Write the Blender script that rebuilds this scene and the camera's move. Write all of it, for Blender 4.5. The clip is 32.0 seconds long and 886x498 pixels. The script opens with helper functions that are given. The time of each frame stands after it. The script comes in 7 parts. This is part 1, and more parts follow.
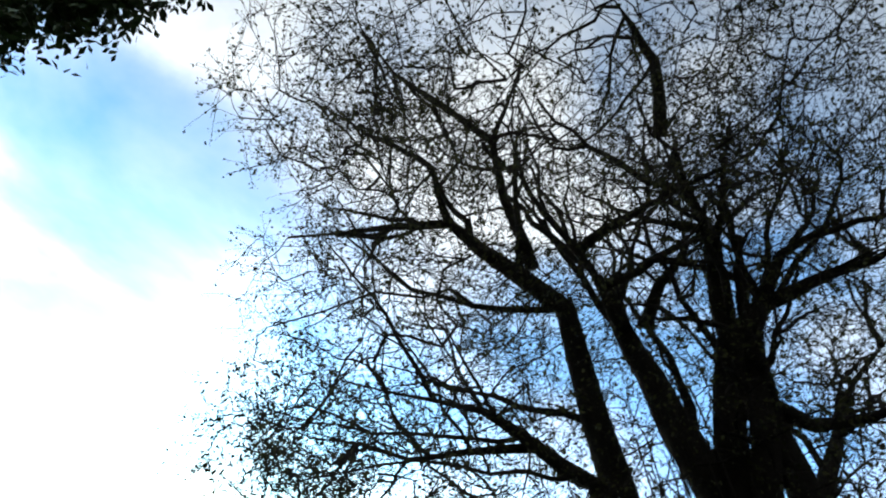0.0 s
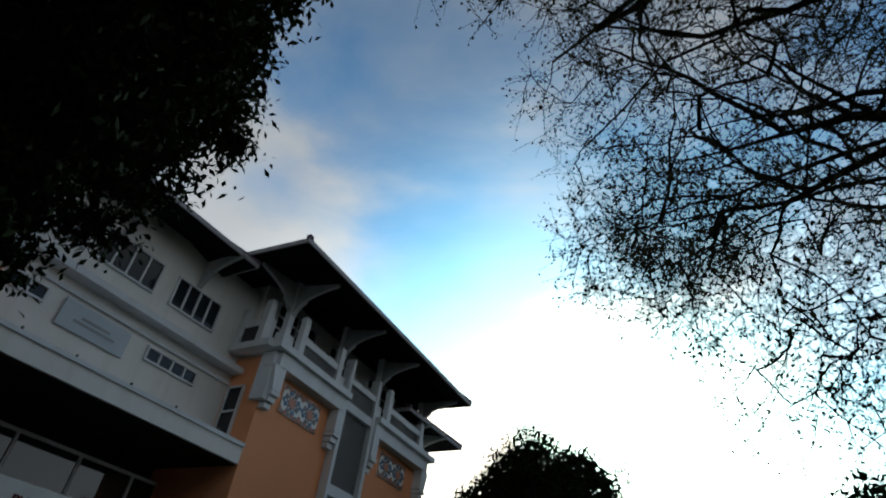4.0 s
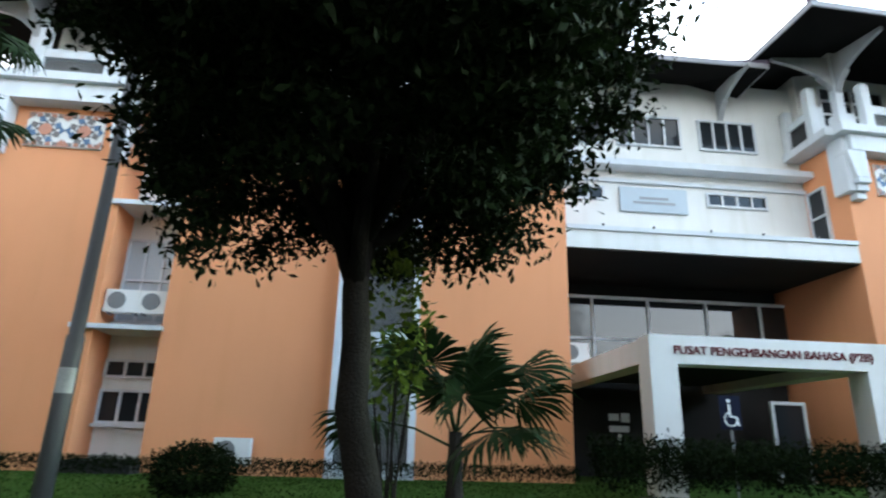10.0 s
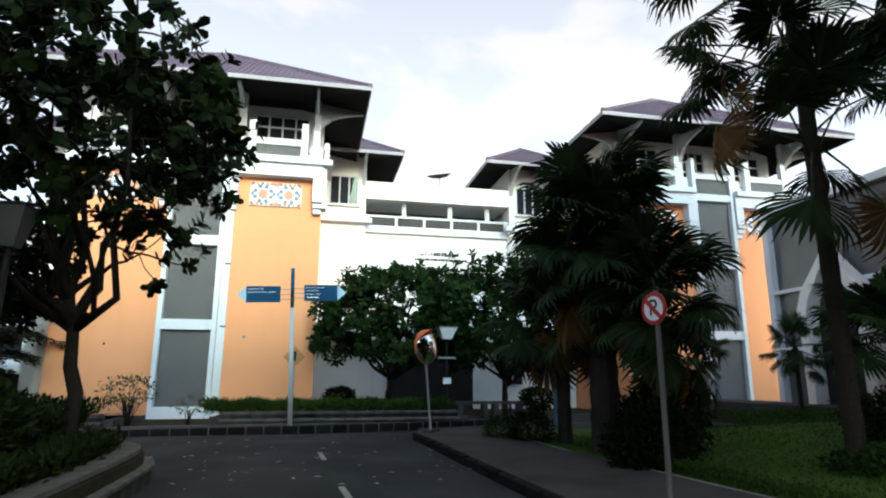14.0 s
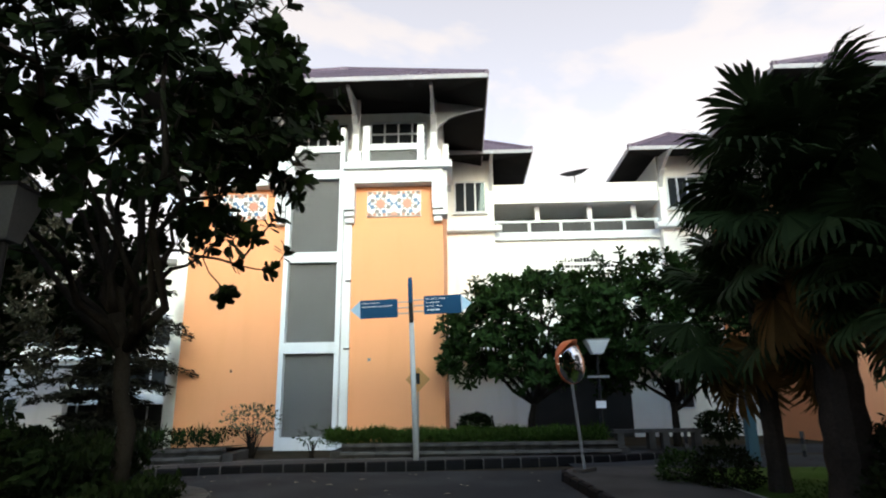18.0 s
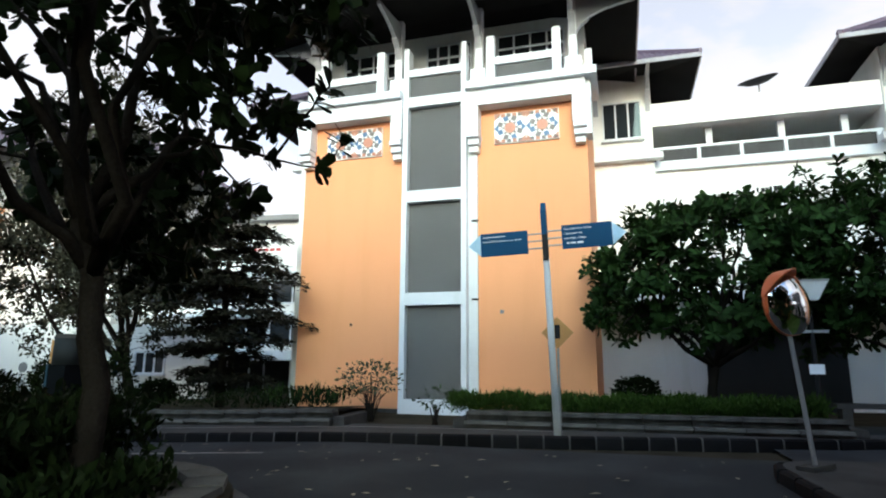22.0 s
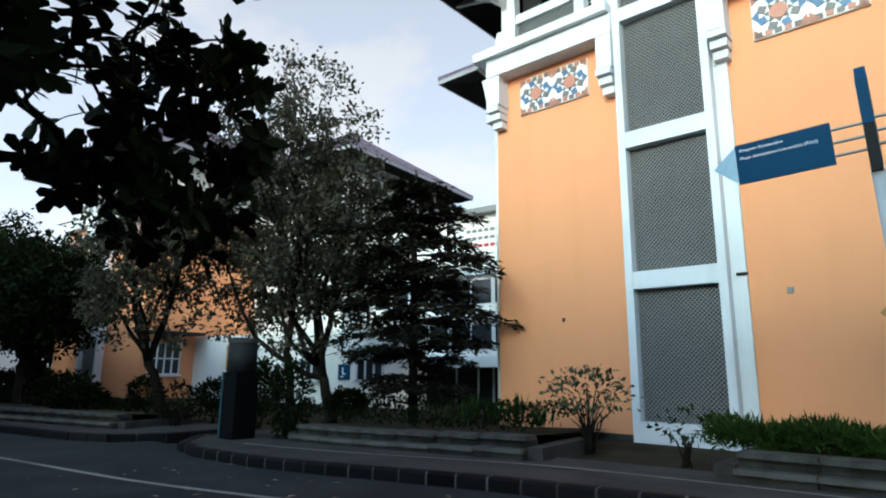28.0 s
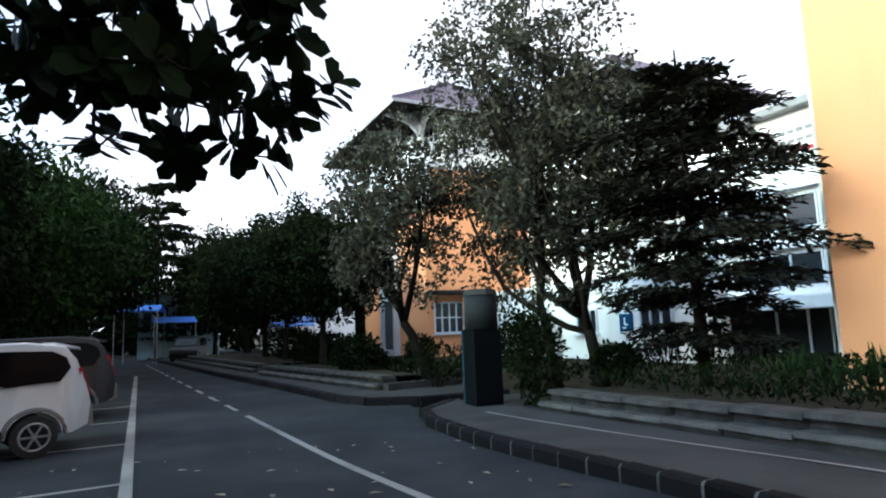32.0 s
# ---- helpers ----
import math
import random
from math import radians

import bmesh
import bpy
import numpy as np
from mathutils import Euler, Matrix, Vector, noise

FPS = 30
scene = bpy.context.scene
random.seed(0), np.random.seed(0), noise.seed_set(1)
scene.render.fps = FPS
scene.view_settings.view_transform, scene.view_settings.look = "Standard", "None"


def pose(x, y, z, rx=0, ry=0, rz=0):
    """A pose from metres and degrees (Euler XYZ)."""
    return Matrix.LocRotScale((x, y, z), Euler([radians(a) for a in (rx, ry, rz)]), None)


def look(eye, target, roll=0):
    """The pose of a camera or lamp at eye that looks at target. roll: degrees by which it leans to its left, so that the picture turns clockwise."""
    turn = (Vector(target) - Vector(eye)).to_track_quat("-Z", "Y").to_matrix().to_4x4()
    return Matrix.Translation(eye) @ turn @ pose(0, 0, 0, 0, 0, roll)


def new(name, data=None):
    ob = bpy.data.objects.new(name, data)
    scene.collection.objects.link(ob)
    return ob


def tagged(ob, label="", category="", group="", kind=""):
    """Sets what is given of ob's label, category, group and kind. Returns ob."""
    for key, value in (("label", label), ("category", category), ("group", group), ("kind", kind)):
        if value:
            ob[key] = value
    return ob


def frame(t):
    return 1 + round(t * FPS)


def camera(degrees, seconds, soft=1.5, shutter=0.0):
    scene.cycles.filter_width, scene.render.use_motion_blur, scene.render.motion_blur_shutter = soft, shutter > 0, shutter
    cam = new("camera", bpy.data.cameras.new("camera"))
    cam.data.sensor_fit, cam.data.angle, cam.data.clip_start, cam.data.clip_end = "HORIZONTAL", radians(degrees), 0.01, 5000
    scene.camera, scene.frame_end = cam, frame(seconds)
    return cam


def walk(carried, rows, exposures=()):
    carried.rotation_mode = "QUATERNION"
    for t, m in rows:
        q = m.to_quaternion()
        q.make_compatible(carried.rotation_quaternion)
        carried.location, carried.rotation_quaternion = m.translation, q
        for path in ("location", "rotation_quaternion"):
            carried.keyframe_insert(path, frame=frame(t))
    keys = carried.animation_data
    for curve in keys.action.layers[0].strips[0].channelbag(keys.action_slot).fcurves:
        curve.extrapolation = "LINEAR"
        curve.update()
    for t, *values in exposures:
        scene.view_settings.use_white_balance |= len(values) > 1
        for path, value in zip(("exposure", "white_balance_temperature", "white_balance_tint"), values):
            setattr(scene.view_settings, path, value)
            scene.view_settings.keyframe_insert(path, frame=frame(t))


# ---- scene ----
cam = camera(73.0, 32.0, soft=2.0, shutter=0.25)
PATH = [
    (0.0, -0.855, 2.702, 1.601, -4.72, 58.73, 8.82),
    (1.0, -0.818, 2.677, 1.605, 11.20, 54.83, 10.26),
    (2.0, -0.842, 2.655, 1.589, 24.30, 52.59, 11.59),
    (3.0, -0.861, 2.679, 1.600, 31.69, 45.73, 10.09),
    (3.5, -0.854, 2.715, 1.599, 33.06, 41.39, 9.38),
    (5.5, -0.952, 2.679, 1.617, 34.20, 23.98, 4.60),
    (6.0, -1.012, 2.709, 1.604, 34.10, 20.37, 3.37),
    (6.5, -1.092, 2.708, 1.597, 34.72, 18.39, 2.68),
    (7.0, -1.208, 2.732, 1.603, 37.25, 18.30, 2.55),
    (7.5, -1.257, 2.704, 1.607, 42.28, 18.46, 2.22),
    (8.0, -1.258, 2.680, 1.605, 48.77, 18.82, 2.35),
    (8.5, -1.222, 2.665, 1.600, 54.72, 18.25, 2.13),
    (9.0, -1.156, 2.613, 1.595, 64.05, 18.19, 2.45),
    (9.5, -1.043, 2.594, 1.617, 72.36, 18.01, 2.34),
    (10.0, -1.004, 2.666, 1.597, 85.01, 17.82, 1.68),
    (10.5, -1.071, 2.634, 1.605, 94.99, 17.62, 2.11),
    (11.0, -1.319, 2.499, 1.611, 108.69, 18.18, 2.01),
    (11.5, -1.529, 2.378, 1.619, 117.66, 16.37, 2.37),
    (12.0, -1.476, 2.379, 1.613, 132.97, 14.30, 2.49),
    (12.5, -1.493, 2.358, 1.609, 144.33, 14.99, 1.71),
    (13.0, -1.556, 2.270, 1.617, 154.91, 13.55, 2.30),
    (13.5, -1.644, 2.105, 1.617, 164.17, 13.02, 0.80),
    (14.0, -1.550, 2.057, 1.607, 168.09, 12.29, 0.19),
    (14.5, -1.644, 1.797, 1.561, 171.66, 11.83, 1.03),
    (16.5, -1.992, 0.297, 1.639, 173.40, 13.01, 1.11),
    (17.0, -2.048, -0.042, 1.620, 176.07, 13.17, -0.42),
    (17.5, -2.112, -0.390, 1.618, 178.29, 14.14, 0.65),
    (18.0, -2.165, -0.776, 1.632, 181.82, 14.51, -0.75),
    (18.5, -2.240, -1.199, 1.594, 184.62, 12.88, 0.13),
    (19.0, -2.276, -1.629, 1.570, 187.57, 12.77, -1.24),
    (19.5, -2.285, -2.097, 1.564, 191.20, 11.88, -1.01),
    (20.0, -2.291, -2.572, 1.543, 194.06, 11.05, -0.06),
    (20.5, -2.314, -2.952, 1.571, 196.32, 12.11, 0.56),
    (21.0, -2.340, -3.463, 1.589, 194.81, 11.15, 1.03),
    (21.5, -2.295, -3.845, 1.595, 195.53, 11.24, 0.15),
    (22.0, -2.212, -4.246, 1.570, 196.54, 11.10, 0.36),
    (22.5, -2.182, -4.708, 1.566, 197.65, 11.22, 1.14),
    (23.0, -2.181, -5.076, 1.598, 200.71, 11.24, 1.41),
    (23.5, -2.034, -5.538, 1.590, 201.30, 11.91, 1.14),
    (24.0, -2.011, -5.921, 1.543, 204.15, 11.32, 1.60),
    (24.5, -1.915, -6.280, 1.555, 203.42, 11.59, 2.09),
    (25.0, -1.798, -6.578, 1.564, 205.17, 11.56, 1.17),
    (25.5, -1.707, -6.955, 1.522, 209.24, 9.78, 0.15),
    (27.5, -1.384, -8.495, 1.561, 218.18, 11.91, -0.24),
    (28.0, -1.336, -8.712, 1.596, 221.15, 11.59, 0.50),
    (28.5, -1.162, -8.982, 1.596, 221.56, 10.00, -0.86),
    (29.0, -0.967, -9.319, 1.607, 226.55, 9.61, -1.85),
    (29.5, -0.748, -9.584, 1.586, 229.59, 9.64, -0.63),
    (30.0, -0.547, -9.945, 1.579, 233.00, 10.83, -1.48),
    (30.5, -0.354, -10.250, 1.599, 235.84, 11.13, -1.14),
    (31.0, -0.149, -10.606, 1.606, 241.28, 10.41, -2.14),
    (31.5, 0.046, -10.987, 1.601, 246.46, 8.82, -1.89),
    (32.0, 0.378, -11.261, 1.586, 249.17, 7.55, -2.14),
]


def cam_pose(x, y, z, yaw, pitch, roll):
    a, p = radians(yaw), radians(pitch)
    ahead = Vector((-math.sin(a) * math.cos(p), math.cos(a) * math.cos(p), math.sin(p)))
    eye = Vector((x, y, z))
    return look(eye, eye + ahead, roll)


EXPOSURES = [(t, e, 6500 + k, 10 + g) for t, e, k, g in (
    (0.0, 0.1, 0, 0), (1.0, -0.35, 0, 0), (2.0, -0.8, 0, 0), (3.0, -1.15, 0, 0), (3.5, -1.4, 0, 0), (5.5, -2.65, 0, 0), (6.5, -2.8, 0, 0), (7.5, -2.45, 0, 0), (8.5, -1.1, 200, 0),
    (9.0, -0.4, 650, -2), (9.5, 0.4, 650, -1), (10.0, 1.3, -100, 0), (11.0, 1.75, -500, -4), (12.0, 1.5, -400, -12), (13.0, 0.5, 0, -6), (14.0, 0.0, 200, 6), (17.0, -0.05, 650, 12),
    (20.0, -0.03, 450, 12), (25.0, -0.3, -200, 2), (28.0, -0.32, -250, 4), (29.0, -0.1, -200, 5), (30.0, 0.1, -250, 6), (31.0, 0.3, -200, 6), (32.0, 0.6, -200, 6))]
walk(cam, [(r[0], cam_pose(*r[1:])) for r in PATH], EXPOSURES)

# ---- world and light ----
SUN_AZ, SUN_EL = 12.4, 15.0
world = bpy.data.worlds.new("evening_sky")
scene.world = world
world.use_nodes = True
wn, wl = world.node_tree.nodes, world.node_tree.links
wn.clear()
w_out = wn.new("ShaderNodeOutputWorld")
w_bg = wn.new("ShaderNodeBackground")
w_sky = wn.new("ShaderNodeTexSky")
w_sky.sky_type, w_sky.sun_disc = "NISHITA", False
w_sky.sun_elevation, w_sky.sun_rotation = radians(SUN_EL), radians(-SUN_AZ)
w_sky.air_density, w_sky.dust_density, w_sky.ozone_density = 1.0, 1.5, 1.2
w_co = wn.new("ShaderNodeTexCoord")
w_map = wn.new("ShaderNodeMapping")
w_map.inputs["Scale"].default_value = (1.0, 1.0, 1.9)
w_map.inputs["Location"].default_value = (0.35, 0.1, 0.2)
w_n = wn.new("ShaderNodeTexNoise")
w_n.inputs["Scale"].default_value, w_n.inputs["Detail"].default_value, w_n.inputs["Roughness"].default_value = 1.7, 6.0, 0.52
w_n.inputs["Distortion"].default_value = 0.25
w_ramp = wn.new("ShaderNodeValToRGB")
w_ramp.color_ramp.elements[0].position, w_ramp.color_ramp.elements[0].color = 0.38, (0, 0, 0, 1)
w_ramp.color_ramp.elements[1].position, w_ramp.color_ramp.elements[1].color = 0.6, (1, 1, 1, 1)
w_sep = wn.new("ShaderNodeSeparateXYZ")
w_el = wn.new("ShaderNodeMapRange")
w_el.inputs["From Min"].default_value, w_el.inputs["From Max"].default_value = 0.05, 0.95
w_el.inputs["To Min"].default_value, w_el.inputs["To Max"].default_value = 1.7, 0.62
w_mix = wn.new("ShaderNodeMix")
w_mix.data_type = "RGBA"
w_mix.inputs[7].default_value = (0.93, 1.0, 1.03, 1)
w_sc = wn.new("ShaderNodeMix")
w_sc.data_type, w_sc.blend_type = "RGBA", "MULTIPLY"
w_sc.inputs[0].default_value = 1.0
w_sc.inputs[7].default_value = (0.125, 0.275, 0.36, 1)
w_fin = wn.new("ShaderNodeMix")
w_fin.data_type, w_fin.blend_type = "RGBA", "MULTIPLY"
w_fin.inputs[0].default_value = 1.0
wl.new(w_co.outputs["Generated"], w_map.inputs["Vector"])
wl.new(w_co.outputs["Generated"], w_sep.inputs[0])
wl.new(w_sep.outputs["Z"], w_el.inputs["Value"])
wl.new(w_map.outputs["Vector"], w_n.inputs["Vector"])
wl.new(w_n.outputs["Fac"], w_ramp.inputs["Fac"])
wl.new(w_sky.outputs["Color"], w_sc.inputs[6])
w_low = wn.new("ShaderNodeMapRange")
w_low.interpolation_type = "SMOOTHSTEP"
w_low.inputs["From Min"].default_value, w_low.inputs["From Max"].default_value = 0.15, 0.5
w_low.inputs["To Min"].default_value, w_low.inputs["To Max"].default_value = 0.95, 0.12
w_max = wn.new("ShaderNodeMath")
w_max.operation = "MAXIMUM"
wl.new(w_sep.outputs["Z"], w_low.inputs["Value"])
wl.new(w_ramp.outputs["Color"], w_max.inputs[0])
wl.new(w_low.outputs["Result"], w_max.inputs[1])
# the cloud closes away from the sun
w_cov = wn.new("ShaderNodeMapRange")
w_cov.inputs["From Min"].default_value, w_cov.inputs["From Max"].default_value = 0.45, 0.0
w_cov.inputs["To Min"].default_value, w_cov.inputs["To Max"].default_value = 0.0, 0.8
w_max2 = wn.new("ShaderNodeMath")
w_max2.operation = "MAXIMUM"
wl.new(w_max.outputs[0], w_max2.inputs[0])
wl.new(w_cov.outputs["Result"], w_max2.inputs[1])
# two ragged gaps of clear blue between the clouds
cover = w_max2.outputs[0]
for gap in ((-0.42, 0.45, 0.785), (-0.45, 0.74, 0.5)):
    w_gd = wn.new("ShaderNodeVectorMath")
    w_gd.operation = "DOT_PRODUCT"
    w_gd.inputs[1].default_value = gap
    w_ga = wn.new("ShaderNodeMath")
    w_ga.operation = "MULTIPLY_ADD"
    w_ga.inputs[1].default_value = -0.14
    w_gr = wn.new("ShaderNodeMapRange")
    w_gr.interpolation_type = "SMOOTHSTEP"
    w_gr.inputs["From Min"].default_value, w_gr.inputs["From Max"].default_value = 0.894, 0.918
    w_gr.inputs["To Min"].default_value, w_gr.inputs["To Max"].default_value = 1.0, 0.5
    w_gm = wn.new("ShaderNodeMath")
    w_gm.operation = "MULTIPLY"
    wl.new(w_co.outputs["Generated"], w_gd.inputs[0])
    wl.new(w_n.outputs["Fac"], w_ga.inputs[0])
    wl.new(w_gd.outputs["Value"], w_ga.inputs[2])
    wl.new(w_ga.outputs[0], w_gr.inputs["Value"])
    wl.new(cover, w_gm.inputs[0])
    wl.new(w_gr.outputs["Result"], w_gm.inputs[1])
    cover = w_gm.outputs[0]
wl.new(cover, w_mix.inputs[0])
wl.new(w_sc.outputs[2], w_mix.inputs[6])
wl.new(w_mix.outputs[2], w_fin.inputs[6])
wl.new(w_el.outputs["Result"], w_fin.inputs[7])
# thin cloud glows on the side of the low sun
w_dot = wn.new("ShaderNodeVectorMath")
w_dot.operation = "DOT_PRODUCT"
w_dot.inputs[1].default_value = (-math.sin(radians(SUN_AZ)) * math.cos(radians(SUN_EL)), math.cos(radians(SUN_AZ)) * math.cos(radians(SUN_EL)), math.sin(radians(SUN_EL)))
w_gl = wn.new("ShaderNodeValToRGB")
w_gl.color_ramp.interpolation = "EASE"
w_gl.color_ramp.elements[0].position, w_gl.color_ramp.elements[0].color = 0.0, (0.26, 0.26, 0.26, 1)
w_gl.color_ramp.elements[1].position, w_gl.color_ramp.elements[1].color = 1.0, (2.4, 2.1, 1.7, 1)
e = w_gl.color_ramp.elements.new(0.72)
e.color = (0.48, 0.48, 0.49, 1)
e = w_gl.color_ramp.elements.new(0.93)
e.color = (0.95, 0.92, 0.87, 1)
w_glm = wn.new("ShaderNodeMix")
w_glm.data_type, w_glm.blend_type = "RGBA", "MULTIPLY"
w_glm.inputs[0].default_value = 1.0
wl.new(w_co.outputs["Generated"], w_dot.inputs[0])
w_rag = wn.new("ShaderNodeMath")
w_rag.operation = "MULTIPLY_ADD"
w_rag.inputs[1].default_value = 0.22
w_off = wn.new("ShaderNodeMath")
w_off.operation = "SUBTRACT"
w_off.inputs[1].default_value = 0.11
wl.new(w_n.outputs["Fac"], w_rag.inputs[0])
wl.new(w_dot.outputs["Value"], w_off.inputs[0])
wl.new(w_off.outputs[0], w_rag.inputs[2])
wl.new(w_rag.outputs[0], w_gl.inputs["Fac"])
wl.new(w_dot.outputs["Value"], w_cov.inputs["Value"])
wl.new(w_fin.outputs[2], w_glm.inputs[6])
wl.new(w_gl.outputs["Color"], w_glm.inputs[7])
wl.new(w_glm.outputs[2], w_bg.inputs["Color"])
w_bg.inputs["Strength"].default_value = 3.4
wl.new(w_bg.outputs[0], w_out.inputs["Surface"])
sun = new("sun", bpy.data.lights.new("sun", "SUN"))
sun.data.energy, sun.data.angle, sun.data.color = 1.0, radians(12), (1.0, 0.80, 0.58)
sd = Vector((-math.sin(radians(SUN_AZ)) * math.cos(radians(SUN_EL)), math.cos(radians(SUN_AZ)) * math.cos(radians(SUN_EL)), math.sin(radians(SUN_EL))))
sun.matrix_world = look(sd * 60, (0, 0, 0))


# ---- materials ----
def mat(name, color, rough=0.7, metal=0.0, var=0.15, scale=3.0, fine=40.0, bump=0.15, tint=None, stain=0.0, rand=0.0, trans=0.0, spec=0.5, streak=0.0):
    """A surface with grain, broad blotches, a little relief, and per-object variation."""
    m = bpy.data.materials.new(name)
    m.use_nodes = True
    n, l = m.node_tree.nodes, m.node_tree.links
    b = n["Principled BSDF"]
    b.inputs["Roughness"].default_value, b.inputs["Metallic"].default_value = rough, metal
    b.inputs["Specular IOR Level"].default_value = spec
    co = n.new("ShaderNodeTexCoord")
    big = n.new("ShaderNodeTexNoise")
    big.inputs["Scale"].default_value, big.inputs["Detail"].default_value = scale * 0.25, 5
    small = n.new("ShaderNodeTexNoise")
    small.inputs["Scale"].default_value, small.inputs["Detail"].default_value = fine, 3
    l.new(co.outputs["Object"], big.inputs["Vector"])
    l.new(co.outputs["Object"], small.inputs["Vector"])
    other = tint or tuple(c * (1 - var * 1.6) for c in color)
    mix = n.new("ShaderNodeMix")
    mix.data_type = "RGBA"
    mix.inputs[6].default_value, mix.inputs[7].default_value = (*color, 1), (*other, 1)
    ramp = n.new("ShaderNodeValToRGB")
    ramp.color_ramp.elements[0].position, ramp.color_ramp.elements[1].position = 0.42, 0.72
    l.new(big.outputs["Fac"], ramp.inputs["Fac"])
    l.new(ramp.outputs["Color"], mix.inputs[0])
    mul = n.new("ShaderNodeMix")
    mul.data_type, mul.blend_type = "RGBA", "MULTIPLY"
    mul.inputs[0].default_value = 1.0
    mr = n.new("ShaderNodeMapRange")
    mr.inputs["To Min"].default_value, mr.inputs["To Max"].default_value = 1 - var, 1 + var
    l.new(small.outputs["Fac"], mr.inputs["Value"])
    l.new(mix.outputs[2], mul.inputs[6])
    l.new(mr.outputs["Result"], mul.inputs[7])
    last = mul.outputs[2]
    if streak:
        mp = n.new("ShaderNodeMapping")
        mp.inputs["Scale"].default_value = (1.1, 1.1, 0.16)
        st = n.new("ShaderNodeTexNoise")
        st.inputs["Scale"].default_value, st.inputs["Detail"].default_value = 2.2, 7
        r2 = n.new("ShaderNodeValToRGB")
        r2.color_ramp.elements[0].position, r2.color_ramp.elements[0].color = 0.5, (1, 1, 1, 1)
        v = 1 - streak
        r2.color_ramp.elements[1].position, r2.color_ramp.elements[1].color = 0.75, (v, v, v * 0.96, 1)
        sm = n.new("ShaderNodeMix")
        sm.data_type, sm.blend_type = "RGBA", "MULTIPLY"
        sm.inputs[0].default_value = 1.0
        l.new(co.outputs["Object"], mp.inputs["Vector"])
        l.new(mp.outputs["Vector"], st.inputs["Vector"])
        l.new(st.outputs["Fac"], r2.inputs["Fac"])
        l.new(last, sm.inputs[6])
        l.new(r2.outputs["Color"], sm.inputs[7])
        last = sm.outputs[2]
    if rand:
        oi = n.new("ShaderNodeObjectInfo")
        geo = n.new("ShaderNodeNewGeometry")
        ad = n.new("ShaderNodeMath")
        ad.operation = "ADD"
        fr = n.new("ShaderNodeMath")
        fr.operation = "FRACT"
        l.new(oi.outputs["Random"], ad.inputs[0])
        l.new(geo.outputs["Random Per Island"], ad.inputs[1])
        l.new(ad.outputs[0], fr.inputs[0])
        m2 = n.new("ShaderNodeMapRange")
        m2.inputs["To Min"].default_value, m2.inputs["To Max"].default_value = 1 - rand, 1 + rand
        l.new(fr.outputs[0], m2.inputs["Value"])
        rm = n.new("ShaderNodeMix")
        rm.data_type, rm.blend_type = "RGBA", "MULTIPLY"
        rm.inputs[0].default_value = 1.0
        l.new(last, rm.inputs[6])
        l.new(m2.outputs["Result"], rm.inputs[7])
        last = rm.outputs[2]
    l.new(last, b.inputs["Base Color"])
    if bump:
        bp = n.new("ShaderNodeBump")
        bp.inputs["Strength"].default_value, bp.inputs["Distance"].default_value = bump, 0.02
        l.new(small.outputs["Fac"], bp.inputs["Height"])
        l.new(bp.outputs["Normal"], b.inputs["Normal"])
    if trans:
        tr = n.new("ShaderNodeBsdfTranslucent")
        ms = n.new("ShaderNodeMixShader")
        ms.inputs[0].default_value = trans
        l.new(last, tr.inputs["Color"])
        l.new(b.outputs[0], ms.inputs[1])
        l.new(tr.outputs[0], ms.inputs[2])
        l.new(ms.outputs[0], n["Material Output"].inputs["Surface"])
    return m


def glass_mat(name, color, rough=0.06):
    m = bpy.data.materials.new(name)
    m.use_nodes = True
    b = m.node_tree.nodes["Principled BSDF"]
    b.inputs["Base Color"].default_value = (*color, 1)
    b.inputs["Roughness"].default_value, b.inputs["IOR"].default_value = rough, 1.5
    b.inputs["Specular IOR Level"].default_value = 0.32
    return m


ORANGE = mat("orange_wall_paint", (0.78, 0.32, 0.145), 0.75, var=0.05, scale=0.8, fine=60, bump=0.06, streak=0.035)
WHITE = mat("white_wall_paint", (0.78, 0.77, 0.74), 0.7, var=0.06, scale=2, fine=50, bump=0.08, streak=0.10)
TRIM = mat("pale_concrete_trim", (0.66, 0.69, 0.72), 0.7, var=0.08, scale=3, fine=60, bump=0.1, streak=0.12)
GREY = mat("grey_screen_paint", (0.20, 0.20, 0.20), 0.6, var=0.12, scale=3, fine=50)
# near-black colour that paints shade into recesses and undersides
SHADE_DARK = mat("painted_recess_shade", (0.022, 0.022, 0.022), 0.8, spec=0.2)
LATTICE = mat("grey_wire_mesh", (0.25, 0.25, 0.245), 0.6, var=0.1)
SCREEN = mat("dark_dusty_screen", (0.036, 0.036, 0.037), 0.7, var=0.3, scale=3, fine=40, streak=0.35)
TILE_G = mat("grey_brown_glazed_tile", (0.16, 0.14, 0.13), 0.4, var=0.1)
ROOF = mat("purple_clay_tile", (0.115, 0.082, 0.12), 0.6, var=0.2, scale=4, fine=25, bump=0.4)
FASCIA = mat("greyed_fascia_paint", (0.33, 0.32, 0.34), 0.7, var=0.12, streak=0.15)
BRACE = mat("greyed_brace_paint", (0.40, 0.41, 0.43), 0.7, var=0.12, streak=0.15)
# soffit base taken near black so the eaves' shade sits in the colour
SOFFIT = mat("shade_dark_soffit", (0.012, 0.011, 0.011), 0.9, var=0.2, spec=0.05)
GLASS = glass_mat("dark_window_glass", (0.02, 0.024, 0.028))
TILE_W = mat("white_glazed_tile", (0.74, 0.73, 0.70), 0.35, var=0.05)
TILE_B = mat("blue_glazed_tile", (0.07, 0.15, 0.27), 0.35, var=0.1)
TILE_R = mat("terracotta_glazed_tile", (0.50, 0.20, 0.12), 0.4, var=0.1)
